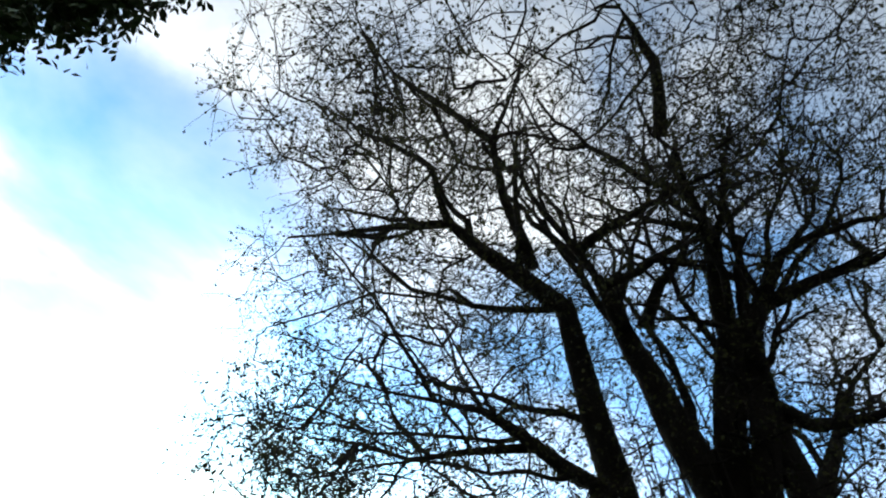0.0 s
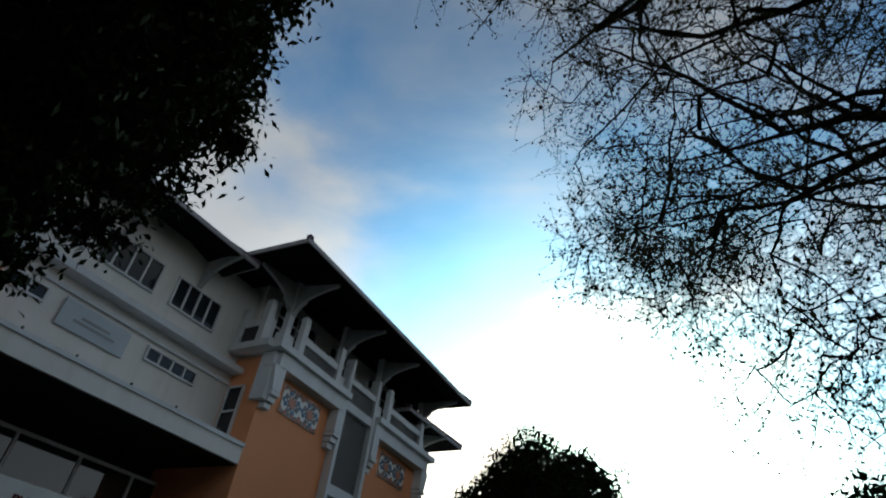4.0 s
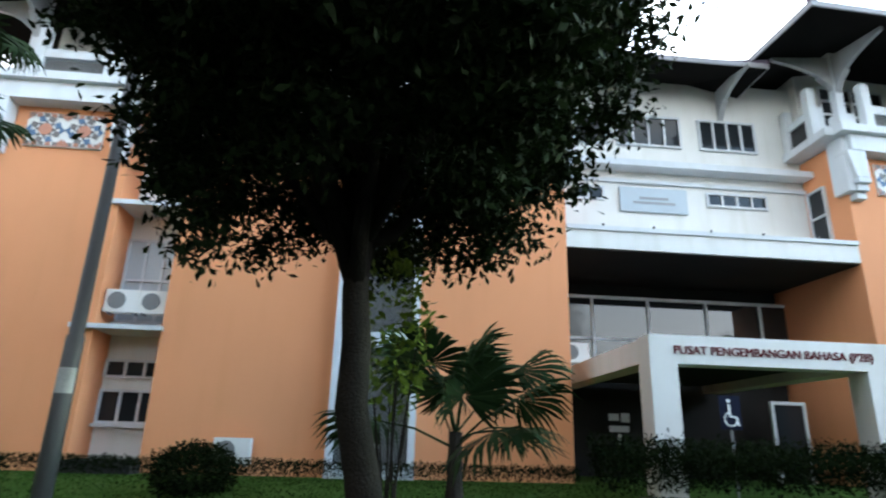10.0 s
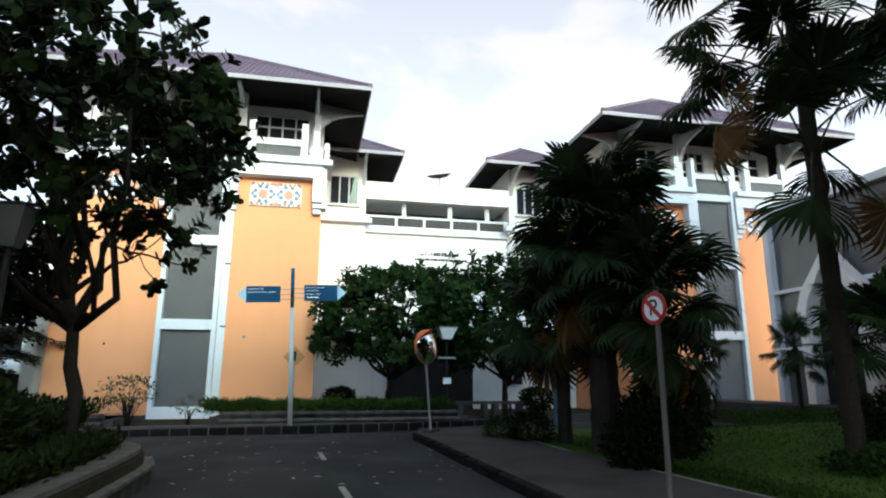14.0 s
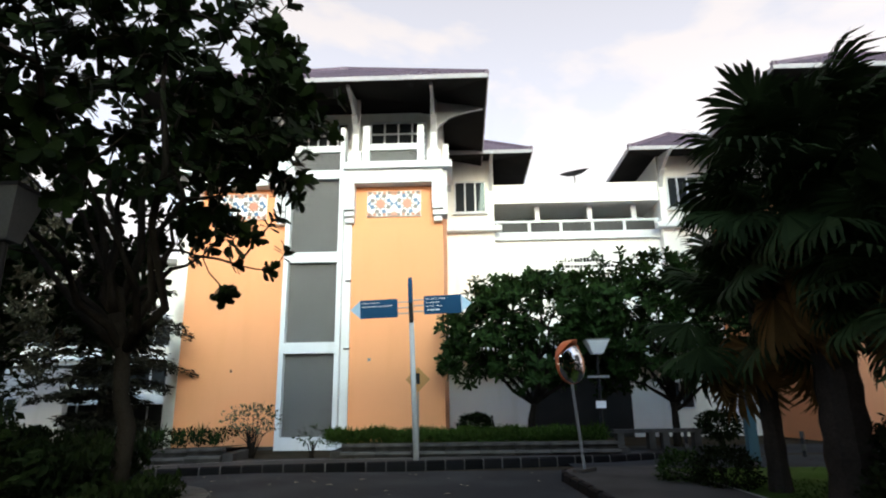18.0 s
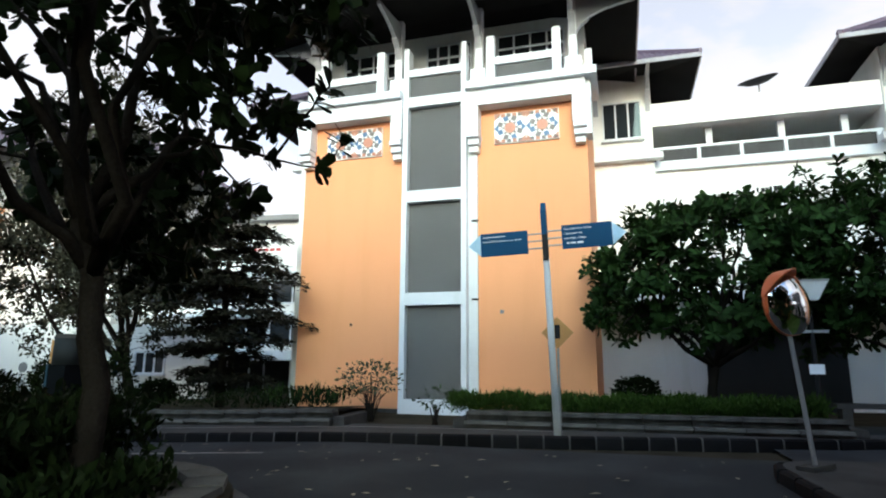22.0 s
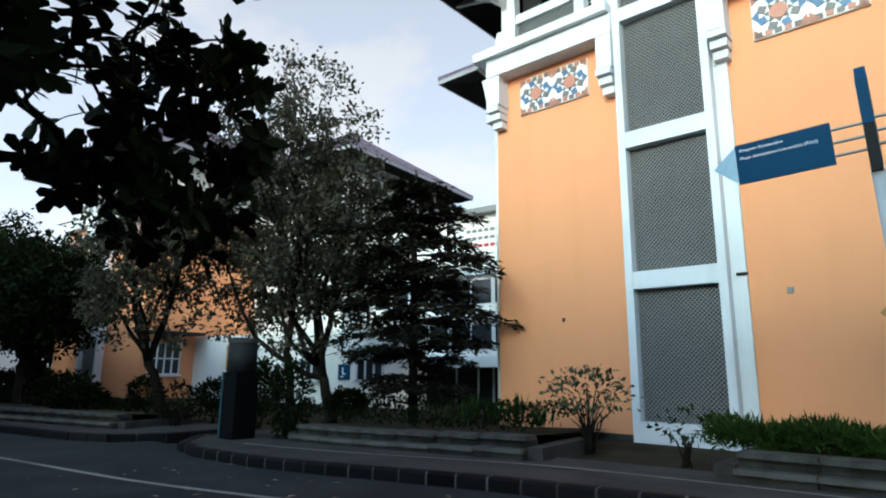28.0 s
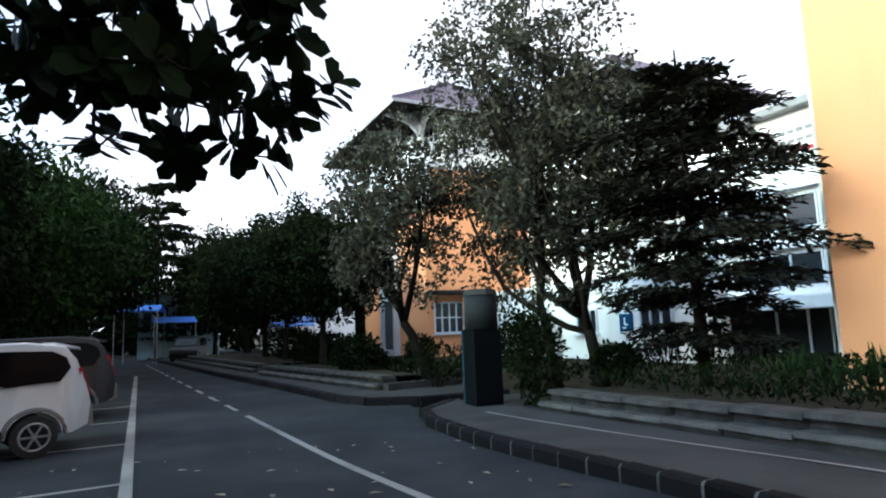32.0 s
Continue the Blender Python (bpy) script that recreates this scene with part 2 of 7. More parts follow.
ASPHALT = mat("worn_asphalt", (0.027, 0.031, 0.035), 0.9, var=0.3, scale=2.5, fine=120, bump=0.35, tint=(0.046, 0.051, 0.056), spec=0.08)
PAVING = mat("grey_paving", (0.062, 0.062, 0.061), 0.9, var=0.25, scale=4, fine=60, bump=0.3, spec=0.08)
GRASS_BED = mat("lawn_soil", (0.04, 0.085, 0.016), 0.95, var=0.35, scale=5, fine=70, bump=0.5, tint=(0.065, 0.11, 0.03), spec=0.03)
SOIL = mat("garden_soil", (0.045, 0.04, 0.028), 0.95, var=0.3, scale=6, fine=60, bump=0.5, spec=0.03)
STONE = mat("weathered_planter_stone", (0.06, 0.058, 0.054), 0.9, var=0.35, scale=5, fine=45, bump=0.5, streak=0.4, spec=0.08)
COPING = mat("worn_coping_stone", (0.115, 0.112, 0.104), 0.9, var=0.35, scale=6, fine=40, bump=0.4, streak=0.4, spec=0.08)
PALE_POLE = mat("pale_painted_pole", (0.48, 0.50, 0.52), 0.5, var=0.12, streak=0.2)
KERB_B = mat("black_painted_kerb", (0.010, 0.010, 0.011), 0.85, var=0.4, rand=0.4, spec=0.08)
KERB_W = mat("worn_white_kerb", (0.10, 0.10, 0.096), 0.85, var=0.4, rand=0.5, spec=0.1)
LINE = mat("worn_road_paint", (0.24, 0.24, 0.23), 0.8, var=0.3, fine=30)
BARK = mat("dark_bark", (0.020, 0.017, 0.014), 0.95, var=0.4, scale=6, fine=30, bump=0.9, spec=0.03)
PALE_BARK = mat("grey_palm_bark", (0.034, 0.029, 0.025), 0.95, var=0.35, scale=6, fine=25, bump=0.9, spec=0.03)
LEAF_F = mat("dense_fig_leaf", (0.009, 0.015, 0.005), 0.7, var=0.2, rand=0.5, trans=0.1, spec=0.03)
LEAF_T = mat("small_sparse_leaf", (0.035, 0.036, 0.016), 0.7, var=0.2, rand=0.4, trans=0.2, spec=0.03)
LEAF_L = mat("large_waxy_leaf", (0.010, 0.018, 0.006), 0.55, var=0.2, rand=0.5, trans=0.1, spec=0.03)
LEAF_G = mat("mid_green_leaf", (0.022, 0.047, 0.012), 0.5, var=0.2, rand=0.55, trans=0.15, spec=0.03)
FRANGI = mat("dark_whorled_leaf", (0.017, 0.038, 0.011), 0.5, var=0.2, rand=0.55, trans=0.15, spec=0.03)
LEAF_P = mat("palm_frond", (0.020, 0.036, 0.014), 0.55, var=0.2, rand=0.45, trans=0.12, spec=0.03)
LEAF_D = mat("dry_palm_frond", (0.11, 0.065, 0.024), 0.75, var=0.2, rand=0.4, trans=0.2, spec=0.03)
LEAF_C = mat("greyish_garden_leaf", (0.066, 0.066, 0.046), 0.6, var=0.25, rand=0.6, trans=0.25, spec=0.03)
HEDGE = mat("clipped_hedge_leaf", (0.032, 0.066, 0.013), 0.6, var=0.2, rand=0.45, trans=0.15, spec=0.03)
STEEL = mat("galvanised_pole", (0.26, 0.265, 0.27), 0.45, metal=0.3, var=0.12)
SIGNBLUE = mat("blue_sign_sheet", (0.002, 0.052, 0.120), 0.6, var=0.06, spec=0.12)
SIGNWHITE = mat("white_sign_vinyl", (0.80, 0.82, 0.84), 0.5, var=0.03, bump=0)
SIGNRED = mat("red_sign_vinyl", (0.42, 0.025, 0.03), 0.45, var=0.05)
SIGNYELLOW = mat("amber_sign_sheet", (0.42, 0.19, 0.05), 0.5, var=0.08)
BLACK = mat("black_paint", (0.010, 0.010, 0.011), 0.6, var=0.1, spec=0.2)
MIRROR = mat("convex_mirror_face", (0.75, 0.75, 0.75), 0.06, metal=1.0, var=0.02, bump=0)
CARPAINT = mat("silver_car_paint", (0.66, 0.67, 0.68), 0.28, metal=0.15, var=0.03, bump=0)
RUBBER = mat("tyre_rubber", (0.02, 0.02, 0.02), 0.85)
REDLAMP = mat("red_tail_lamp", (0.35, 0.02, 0.02), 0.2, bump=0)
GREENHOUSE_BLUE = mat("blue_tarpaulin", (0.03, 0.12, 0.40), 0.6, var=0.15)


# ---- builders ----
def thing(name, m, label, category, kind="", group=""):
    ob = new(name)
    ob.empty_display_size = 0.3
    ob.matrix_world = m
    return tagged(ob, label, category, group, kind)


def mesh_of(name, verts, faces, material, smooth=False):
    me = bpy.data.meshes.new(name)
    me.from_pydata(verts, [], faces)
    me.materials.append(material)
    if smooth:
        me.polygons.foreach_set("use_smooth", [True] * len(me.polygons))
    me.update()
    return me


def put(name, me, parent=None, m=None, label=""):
    ob = new(name, me)
    if parent is not None:
        ob.parent = parent
    if m is not None:
        ob.matrix_local = m
    if label:
        ob["label"] = label
    return ob


class Geo:
    """Collects boxes, prisms and tubes into one mesh."""

    def __init__(self):
        self.v, self.f = [], []

    def box(self, x0, x1, y0, y1, z0, z1, top=None):
        """top: a shrink of the upper face in x and y."""
        o, t = len(self.v), top or 0.0
        self.v += [(x0, y0, z0), (x1, y0, z0), (x1, y1, z0), (x0, y1, z0), (x0 + t, y0 + t, z1), (x1 - t, y0 + t, z1), (x1 - t, y1 - t, z1), (x0 + t, y1 - t, z1)]
        self.f += [tuple(o + i for i in q) for q in ((0, 3, 2, 1), (4, 5, 6, 7), (0, 1, 5, 4), (1, 2, 6, 5), (2, 3, 7, 6), (3, 0, 4, 7))]
        return self

    def prism(self, outline, axis, a, b):
        """outline: 2D points, anticlockwise seen from +axis; pushed from a to b along the axis."""
        o, n = len(self.v), len(outline)
        for w in (a, b):
            for p, q in outline:
                self.v.append({"x": (w, p, q), "y": (p, w, q), "z": (p, q, w)}[axis])
        flip = axis == "y"
        lo, hi = tuple(o + i for i in range(n)), tuple(o + n + i for i in range(n))
        self.f += [lo if flip else lo[::-1], hi[::-1] if flip else hi]
        for i in range(n):
            j = (i + 1) % n
            q = (o + i, o + j, o + n + j, o + n + i)
            self.f.append(q[::-1] if flip else q)
        return self

    def bar(self, a, b, w, h=None):
        """A square bar from a to b."""
        a, b = Vector(a), Vector(b)
        d = (b - a).normalized()
        s = d.cross(Vector((0, 0, 1)))
        if s.length < 1e-3:
            s = Vector((1, 0, 0))
        s.normalize()
        u = s.cross(d)
        h = h or w
        o = len(self.v)
        for p in (a, b):
            for i, j in ((-1, -1), (1, -1), (1, 1), (-1, 1)):
                self.v.append(tuple(p + s * (i * w / 2) + u * (j * h / 2)))
        self.f += [tuple(o + i for i in q) for q in ((0, 3, 2, 1), (4, 5, 6, 7), (0, 1, 5, 4), (1, 2, 6, 5), (2, 3, 7, 6), (3, 0, 4, 7))]
        return self

    def tube(self, pts, radii, sides=6):
        o, n = len(self.v), len(pts)
        pts = [Vector(p) for p in pts]
        for i, p in enumerate(pts):
            d = (pts[min(i + 1, n - 1)] - pts[max(i - 1, 0)]).normalized()
            s = d.cross(Vector((0.31, 0.17, 0.93)))
            if s.length < 1e-3:
                s = Vector((1, 0, 0))
            s.normalize()
            u = d.cross(s)
            for k in range(sides):
                a = 2 * math.pi * k / sides
                self.v.append(tuple(p + (s * math.cos(a) + u * math.sin(a)) * radii[i]))
        for i in range(n - 1):
            for k in range(sides):
                k2 = (k + 1) % sides
                self.f.append((o + i * sides + k, o + i * sides + k2, o + (i + 1) * sides + k2, o + (i + 1) * sides + k))
        self.f.append(tuple(o + k for k in range(sides))[::-1])
        self.f.append(tuple(o + (n - 1) * sides + k for k in range(sides)))
        return self

    def mesh(self, name, material, smooth=False):
        return mesh_of(name, self.v, self.f, material, smooth)


def part(name, geo, material, parent, label="", m=None, smooth=False):
    return put(name, geo.mesh(name, material, smooth), parent, m, label)


CACHE = {}


def shared(name, key, make, material, parent, m=None, label="", smooth=False):
    """A part on a mesh that alike parts share."""
    if key not in CACHE:
        CACHE[key] = make().mesh(name, material, smooth)
    return put(name, CACHE[key], parent, m, label)


def B(x0, x1, y0, y1, z0, z1, top=None):
    return Geo().box(x0, x1, y0, y1, z0, z1, top)


# ---- ground, roads, kerbs ----
def smooth(a, b, v):
    t = min(1, max(0, (v - a) / (b - a)))
    return t * t * (3 - 2 * t)


def ground_z(x, y):
    """The lie of the land: a slight rise towards the two buildings."""
    south = 0.16 * smooth(-6, -14, y) * (1 - smooth(2, 9, x))
    west = 0.62 * smooth(-5.2, -13.5, x) * smooth(-15, -9, y)
    far = 0.32 * smooth(-17.3, -20, y)
    return max(south, west, far)


def sheet(name, x0, x1, y0, y1, step, lift, material, keep=None, label="", category="ground"):
    nx, ny = max(1, round((x1 - x0) / step)), max(1, round((y1 - y0) / step))
    v, f = [], []
    for j in range(ny + 1):
        for i in range(nx + 1):
            x, y = x0 + (x1 - x0) * i / nx, y0 + (y1 - y0) * j / ny
            v.append((x, y, ground_z(x, y) + lift))
    for j in range(ny):
        for i in range(nx):
            if keep is None or keep(x0 + (x1 - x0) * (i + 0.5) / nx, y0 + (y1 - y0) * (j + 0.5) / ny):
                a = j * (nx + 1) + i
                f.append((a, a + 1, a + nx + 2, a + nx + 1))
    return tagged(put(name, mesh_of(name, v, f, material, True)), label, category, kind="structure")


def path_z(pts, lift):
    return [(x, y, ground_z(x, y) + lift) for x, y in pts]


def rounded(pts, n=8):
    """A closed outline through the corners, each (x, y, radius)."""
    out = []
    m = len(pts)
    for i in range(m):
        p, c, q = Vector(pts[i - 1][:2]), Vector(pts[i][:2]), Vector(pts[(i + 1) % m][:2])
        r = pts[i][2]
        a, b = (p - c).normalized(), (q - c).normalized()
        if r < 0.02:
            out.append(c)
            continue
        s, e = c + a * r, c + b * r
        for k in range(n + 1):
            t = k / n
            out.append(s * (1 - t) ** 2 + c * 2 * t * (1 - t) + e * t * t)
    return [(p.x, p.y) for p in out]


def raised(name, outline, height, material, label, category, sink=0.25):
    """A raised bed with upright edges that follows the land."""
    n = len(outline)
    cx, cy = sum(p[0] for p in outline) / n, sum(p[1] for p in outline) / n
    v = path_z(outline, height) + path_z(outline, -sink)
    rings = 5
    f = [(i, n + i, n + (i + 1) % n, (i + 1) % n)[::-1] for i in range(n)]
    base = 0
    for k in range(1, rings):
        t = k / rings
        o = len(v)
        v += [(x + (cx - x) * t, y + (cy - y) * t, ground_z(x + (cx - x) * t, y + (cy - y) * t) + height) for x, y in outline]
        f += [(base + i, base + (i + 1) % n, o + (i + 1) % n, o + i) for i in range(n)]
        base = o
    v.append((cx, cy, ground_z(cx, cy) + height))
    f += [(base + i, base + (i + 1) % n, len(v) - 1) for i in range(n)]
    return tagged(put(name, mesh_of(name, v, f, material)), label, category, kind="structure")


def along(pts, step, closed=False):
    """Places and headings at even steps along a line."""
    pts = [Vector(p) for p in pts]
    if closed:
        pts.append(pts[0])
    out, left = [], step / 2
    for a, b in zip(pts, pts[1:]):
        d = b - a
        length = d.length
        while left <= length:
            p = a + d * (left / length)
            out.append((p.x, p.y, math.degrees(math.atan2(d.y, d.x))))
            left += step
        left -= length
    return out


sheet("ground", -60, 90, -70, 80, 2.5, -0.06, SOIL, label="bare garden soil under the campus grounds")
far_ground = put("ground", mesh_of("ground", [(-2500, -2500, -0.35), (2500, -2500, -0.35), (2500, 2500, -0.35), (-2500, 2500, -0.35)], [(0, 1, 2, 3)], SOIL))
tagged(far_ground, "dark flat land reaching to the horizon", "ground", kind="structure")
sheet("road", -4.7, 1.7, -15.1, 70, 0.7, 0.0, ASPHALT, label="dark worn asphalt road between the kerbs", category="road")
sheet("road", 1.7, 90, -15.1, -7.3, 0.8, 0.0, ASPHALT, label="dark asphalt road with faded white lines", category="road")
sheet("road", -60, -4.7, -20.2, -13.9, 0.8, 0.0, ASPHALT, label="side road turning past the lawn", category="road")
FOOTWAY = [(-7.6, -18.2), (-7.0, -17.5), (-6.0, -17.0), (-4.4, -16.6), (-1.5, -15.95), (1.6, -15.35), (4.2, -15.05), (6.4, -14.8), (8.0, -14.65), (9.9, -14.6), (11.0, -14.85), (11.8, -15.6), (12.1, -16.6), (12.1, -17.5), (-6.4, -18.3)]
raised("pavement", FOOTWAY, 0.15, PAVING, "grey paved footway along the road", "pavement")
FARWAY = [(12.95, -17.5), (12.85, -15.5), (13.3, -14.4), (14.4, -13.9), (18.6, -13.1), (26.0, -11.5), (60, -5.0), (60, -10.0), (24, -17.5)]
raised("pavement", FARWAY, 0.13, PAVING, "grey paved footway beside the far beds", "pavement")
LAWN = rounded([(-4.95, 60, 0), (-40, 60, 0), (-40, -14.1, 0), (-6.2, -14.1, 0.3), (-4.05, -13.9, 0.9), (-4.7, -6.0, 2.0)])


def path_edge(y):
    """Where the footpath gives way to grass."""
    return -6.1 - 0.8 * smooth(-14.0, -5.0, y)


sheet("lawn", -40.0, -5.0, -14.0, 60, 0.4, 0.13, GRASS_BED, keep=lambda x, y: x < path_edge(y) + 0.2, label="mown lawn rising to the orange building", category="lawn")
PATH_IN = [(-6.9, 60), (-6.9, -4.5), (-6.75, -7.0), (-6.45, -10.0), (-6.15, -13.0), (-6.1, -14.1)]
raised("pavement", [(-4.95, 60)] + PATH_IN + [p for p in LAWN if p[0] > -5.6 and p[1] < 0], 0.18, PAVING, "grey footpath round the edge of the lawn", "pavement")
ISLE = rounded([(0.95, 40, 0), (0.95, -9.95, 1.9), (4.6, -9.8, 1.7), (5.2, -7.2, 0.6), (7.4, -7.0, 0.4), (7.4, 40, 0)], 12)
raised("planting_bed", ISLE, 0.40, SOIL, "dark planting bed with a rounded stone edge", "planting bed")
sheet("road", 5.8, 60, -10.0, 12, 0.8, 0.004, ASPHALT, keep=lambda x, y: x > 7.0 or y < -7.2, label="parking bay asphalt beside the road", category="road")


def kerb_block(length, height, width):
    g = Geo()
    c = 0.03
    g.prism([(-width / 2, -0.2), (width / 2, -0.2), (width / 2, height - c), (width / 2 - c, height), (-width / 2 + c, height), (-width / 2, height - c)], "x", -length / 2, length / 2)
    return g


def kerb(pts, label, step=0.5, closed=False, height=0.17, gap=0.03, plain=False):
    k = thing("kerb", pose(0, 0, 0), label, "kerb", kind="structure")
    for i, (x, y, a) in enumerate(along(pts, step, closed)):
        mm = pose(x, y, ground_z(x, y), 0, 0, a)
        dark = plain or i % 2 == 0
        ln = step - gap if plain else (step * 1.86 if dark else step * 0.12)
        shared("kerb_stone", ("kerb", dark, round(ln, 2), height), lambda: kerb_block(ln, height, 0.2), KERB_B if dark else KERB_W, k, mm)
    return k


kerb(FOOTWAY[:13][::-1], "black painted kerb with narrow white joints below the footway", 0.235)
kerb([p for p in LAWN if p[0] > -6.3 and p[1] < 0] + [(-4.95, 14)], "dark rounded kerb edging the lawn path", 0.55, plain=True)
kerb(FARWAY[0:7], "dark kerb along the far beds", 0.55, plain=True)
isle_edge = [(0.95, 18.0)] + [p for p in ISLE if p[1] < 20.5 and p[0] < 5.4]
edge = thing("kerb", pose(0, 0, 0), "weathered two-step stone rim of the rounded bed", "kerb", kind="structure")
for x, y, a in along(isle_edge, 0.5):
    shared("rim_stone", "rim_low", lambda: Geo().box(-0.246, 0.246, -0.13, 0.13, -0.2, 0.22, 0.02), STONE, edge, pose(x, y, ground_z(x, y), 0, 0, a))
    shared("rim_cap", "rim_mid", lambda: Geo().box(-0.247, 0.247, -0.16, 0.13, 0.22, 0.27, 0.006), COPING, edge, pose(x, y, ground_z(x, y), 0, 0, a))
    shared("rim_stone", "rim_top", lambda: Geo().box(-0.248, 0.248, 0.1, 0.4, 0.0, 0.44, 0.01), STONE, edge, pose(x, y, ground_z(x, y), 0, 0, a))
    shared("rim_cap", "rim_cap", lambda: Geo().box(-0.249, 0.249, 0.06, 0.42, 0.44, 0.5, 0.008), COPING, edge, pose(x, y, ground_z(x, y), 0, 0, a))


def stripe(name, a, b, w, label, lift=0.012):
    """A painted stripe on the road from a to b."""
    a, b = Vector(a), Vector(b)
    d = (b - a).normalized()
    s = Vector((-d.y, d.x)) * w / 2
    n = max(1, round((b - a).length / 1.0))
    v, f = [], []
    for i in range(n + 1):
        p = a + (b - a) * (i / n)
        for q in (p + s, p - s):
            v.append((q.x, q.y, ground_z(q.x, q.y) + lift))
    f = [(2 * i, 2 * i + 1, 2 * i + 3, 2 * i + 2) for i in range(n)]
    return tagged(put(name, mesh_of(name, v, f, LINE)), label, "road marking", kind="structure")


stripe("road_marking", (3.6, -13.38), (13.2, -11.85), 0.11, "faded white centre line on the asphalt")
for i in range(12):
    x = 14.2 + i * 2.4
    stripe("road_marking", (x, -11.85 + (x - 13.2) * 0.16), (x + 1.3, -11.85 + (x + 1.3 - 13.2) * 0.16), 0.11, "faded white centre dash on the asphalt")
stripe("road_marking", (6.2, -10.55), (30, -8.0), 0.13, "white edge line of the parking bays")
for x in (8.1, 11.0, 13.9, 16.8):
    y = -10.55 + (x - 6.2) * 0.107
    stripe("road_marking", (x, y), (x - 0.7, y + 5.0), 0.1, "white line between parking bays")
for i, w in enumerate((0.5, 0.35, 0.45)):
    stripe("road_marking", (6.6 + i * 0.35, -9.85 + i * 0.04), (6.6 + i * 0.35 + 0.2, -9.83 + i * 0.04), w, "worn painted characters in a parking bay")
for a, b in ((-11.2, -10.2), (-7.6, -6.6), (-4.0, -3.0)):
    stripe("road_marking", (-1.75 - (a + 11.2) * 0.08, a), (-1.75 - (b + 11.2) * 0.08, b), 0.1, "worn faint centre dash on the asphalt")
for a, b in (((9.9, -15.55), (7.6, -15.95)), ((7.6, -15.95), (4.0, -16.4)), ((4.0, -16.4), (-1.0, -16.72))):
    stripe("footway_line", a, b, 0.06, "thin pale line along the footway", 0.16)
for a, b in zip([(-6.9, 40)] + PATH_IN[1:], PATH_IN[1:]):
    if a != b:
        stripe("footway_line", a, b, 0.07, "pale concrete edging between path and grass", 0.19)


# ---- stone planters along the footway ----
def planter(a, b, label):
    """A two-step weathered wall, its front running from a to b, that holds the garden behind it."""
    a, b = Vector(a), Vector(b)
    length = (b - a).length
    turn = math.degrees(math.atan2(b.y - a.y, b.x - a.x))
    pl = thing("planter_wall", pose(a.x, a.y, 0, 0, 0, turn), label, "planter", kind="structure")
    n = max(1, round(length / 0.9))
    ln = length / n

    def lie(u):
        p = a + (b - a) * (u / length)
        return ground_z(p.x, p.y)
    for i in range(n):
        z = lie(i * ln + ln / 2)
        for k, (nm, y0, y1, z0, z1) in enumerate((("step_stone", -0.6, 0.0, 0.0, 0.22), ("coping_stone", -0.62, 0.06, 0.22, 0.28), ("step_stone", -0.58, -0.22, 0.281, 0.40), ("coping_stone", -0.55, -0.14, 0.40, 0.47))):
            j = random.uniform(-0.012, 0.012)
            shared(nm, (nm, k, round(ln, 2)), lambda: Geo().box(0.004, ln - 0.004, y0, y1, 0, z1 - z0, 0.008), COPING if nm == "coping_stone" else STONE, pl, pose(i * ln, j, z + z0, 0, 0, random.uniform(-0.5, 0.5)))
    g = Geo()
    for i in range(8):
        u, w = length * i / 8, length * (i + 1) / 8
        o = len(g.v)
        g.v += [(u, -3.8, lie(u) + 0.33), (w, -3.8, lie(w) + 0.33), (w, -0.5, lie(w) + 0.455), (u, -0.5, lie(u) + 0.455)]
        g.f.append((o, o + 1, o + 2, o + 3))
    part("planting_soil", g, SOIL, pl)
    for u, v in ((-0.3, 0.0), (length, length + 0.3)):
        part("end_stone", Geo().box(u, v, -2.2, -0.15, lie(max(u, 0)) - 0.1, lie(max(u, 0)) + 0.3, 0.02), STONE, pl)
    return pl


planter((4.25, -17.05), (9.7, -16.5), "weathered two-step stone planter wall")
planter((-6.2, -17.25), (1.1, -17.05), "weathered two-step stone planter wall under a hedge")
planter((15.0, -14.95), (24.0, -12.75), "weathered two-step stone planter wall beside the drive")
planter((25.5, -12.6), (45.0, -8.8), "low weathered planter wall further along the road")


# ---- buildings ----
def stepped_bracket(sign):
    """A white bracket that flares outwards; sign: the outer side."""
    return Geo().prism([(0, 8.05), (0.36, 8.05), (0.36 + (0.18 if sign else 0.0), 8.85), (0, 8.85)], "y", -0.44, 0.05)


def bracket(parent, sign, m):
    """The flared bracket and the three stepped corbels under it."""
    b = shared("bracket", ("brk", sign), lambda: stepped_bracket(sign), TRIM, parent, m)
    for k, (x0, x1, d, z0, z1) in enumerate(((0.02, 0.38, 0.47, 7.88, 8.02), (0.03, 0.36, 0.36, 7.68, 7.85), (0.05, 0.33, 0.25, 7.48, 7.65))):
        shared("corbel", ("crb", k), lambda: B(x0, x1, -d, 0.05, z0, z1), TRIM, b)


def mirrored(m, yes):
    return m @ Matrix.Diagonal((-1, 1, 1, 1)) if yes else m


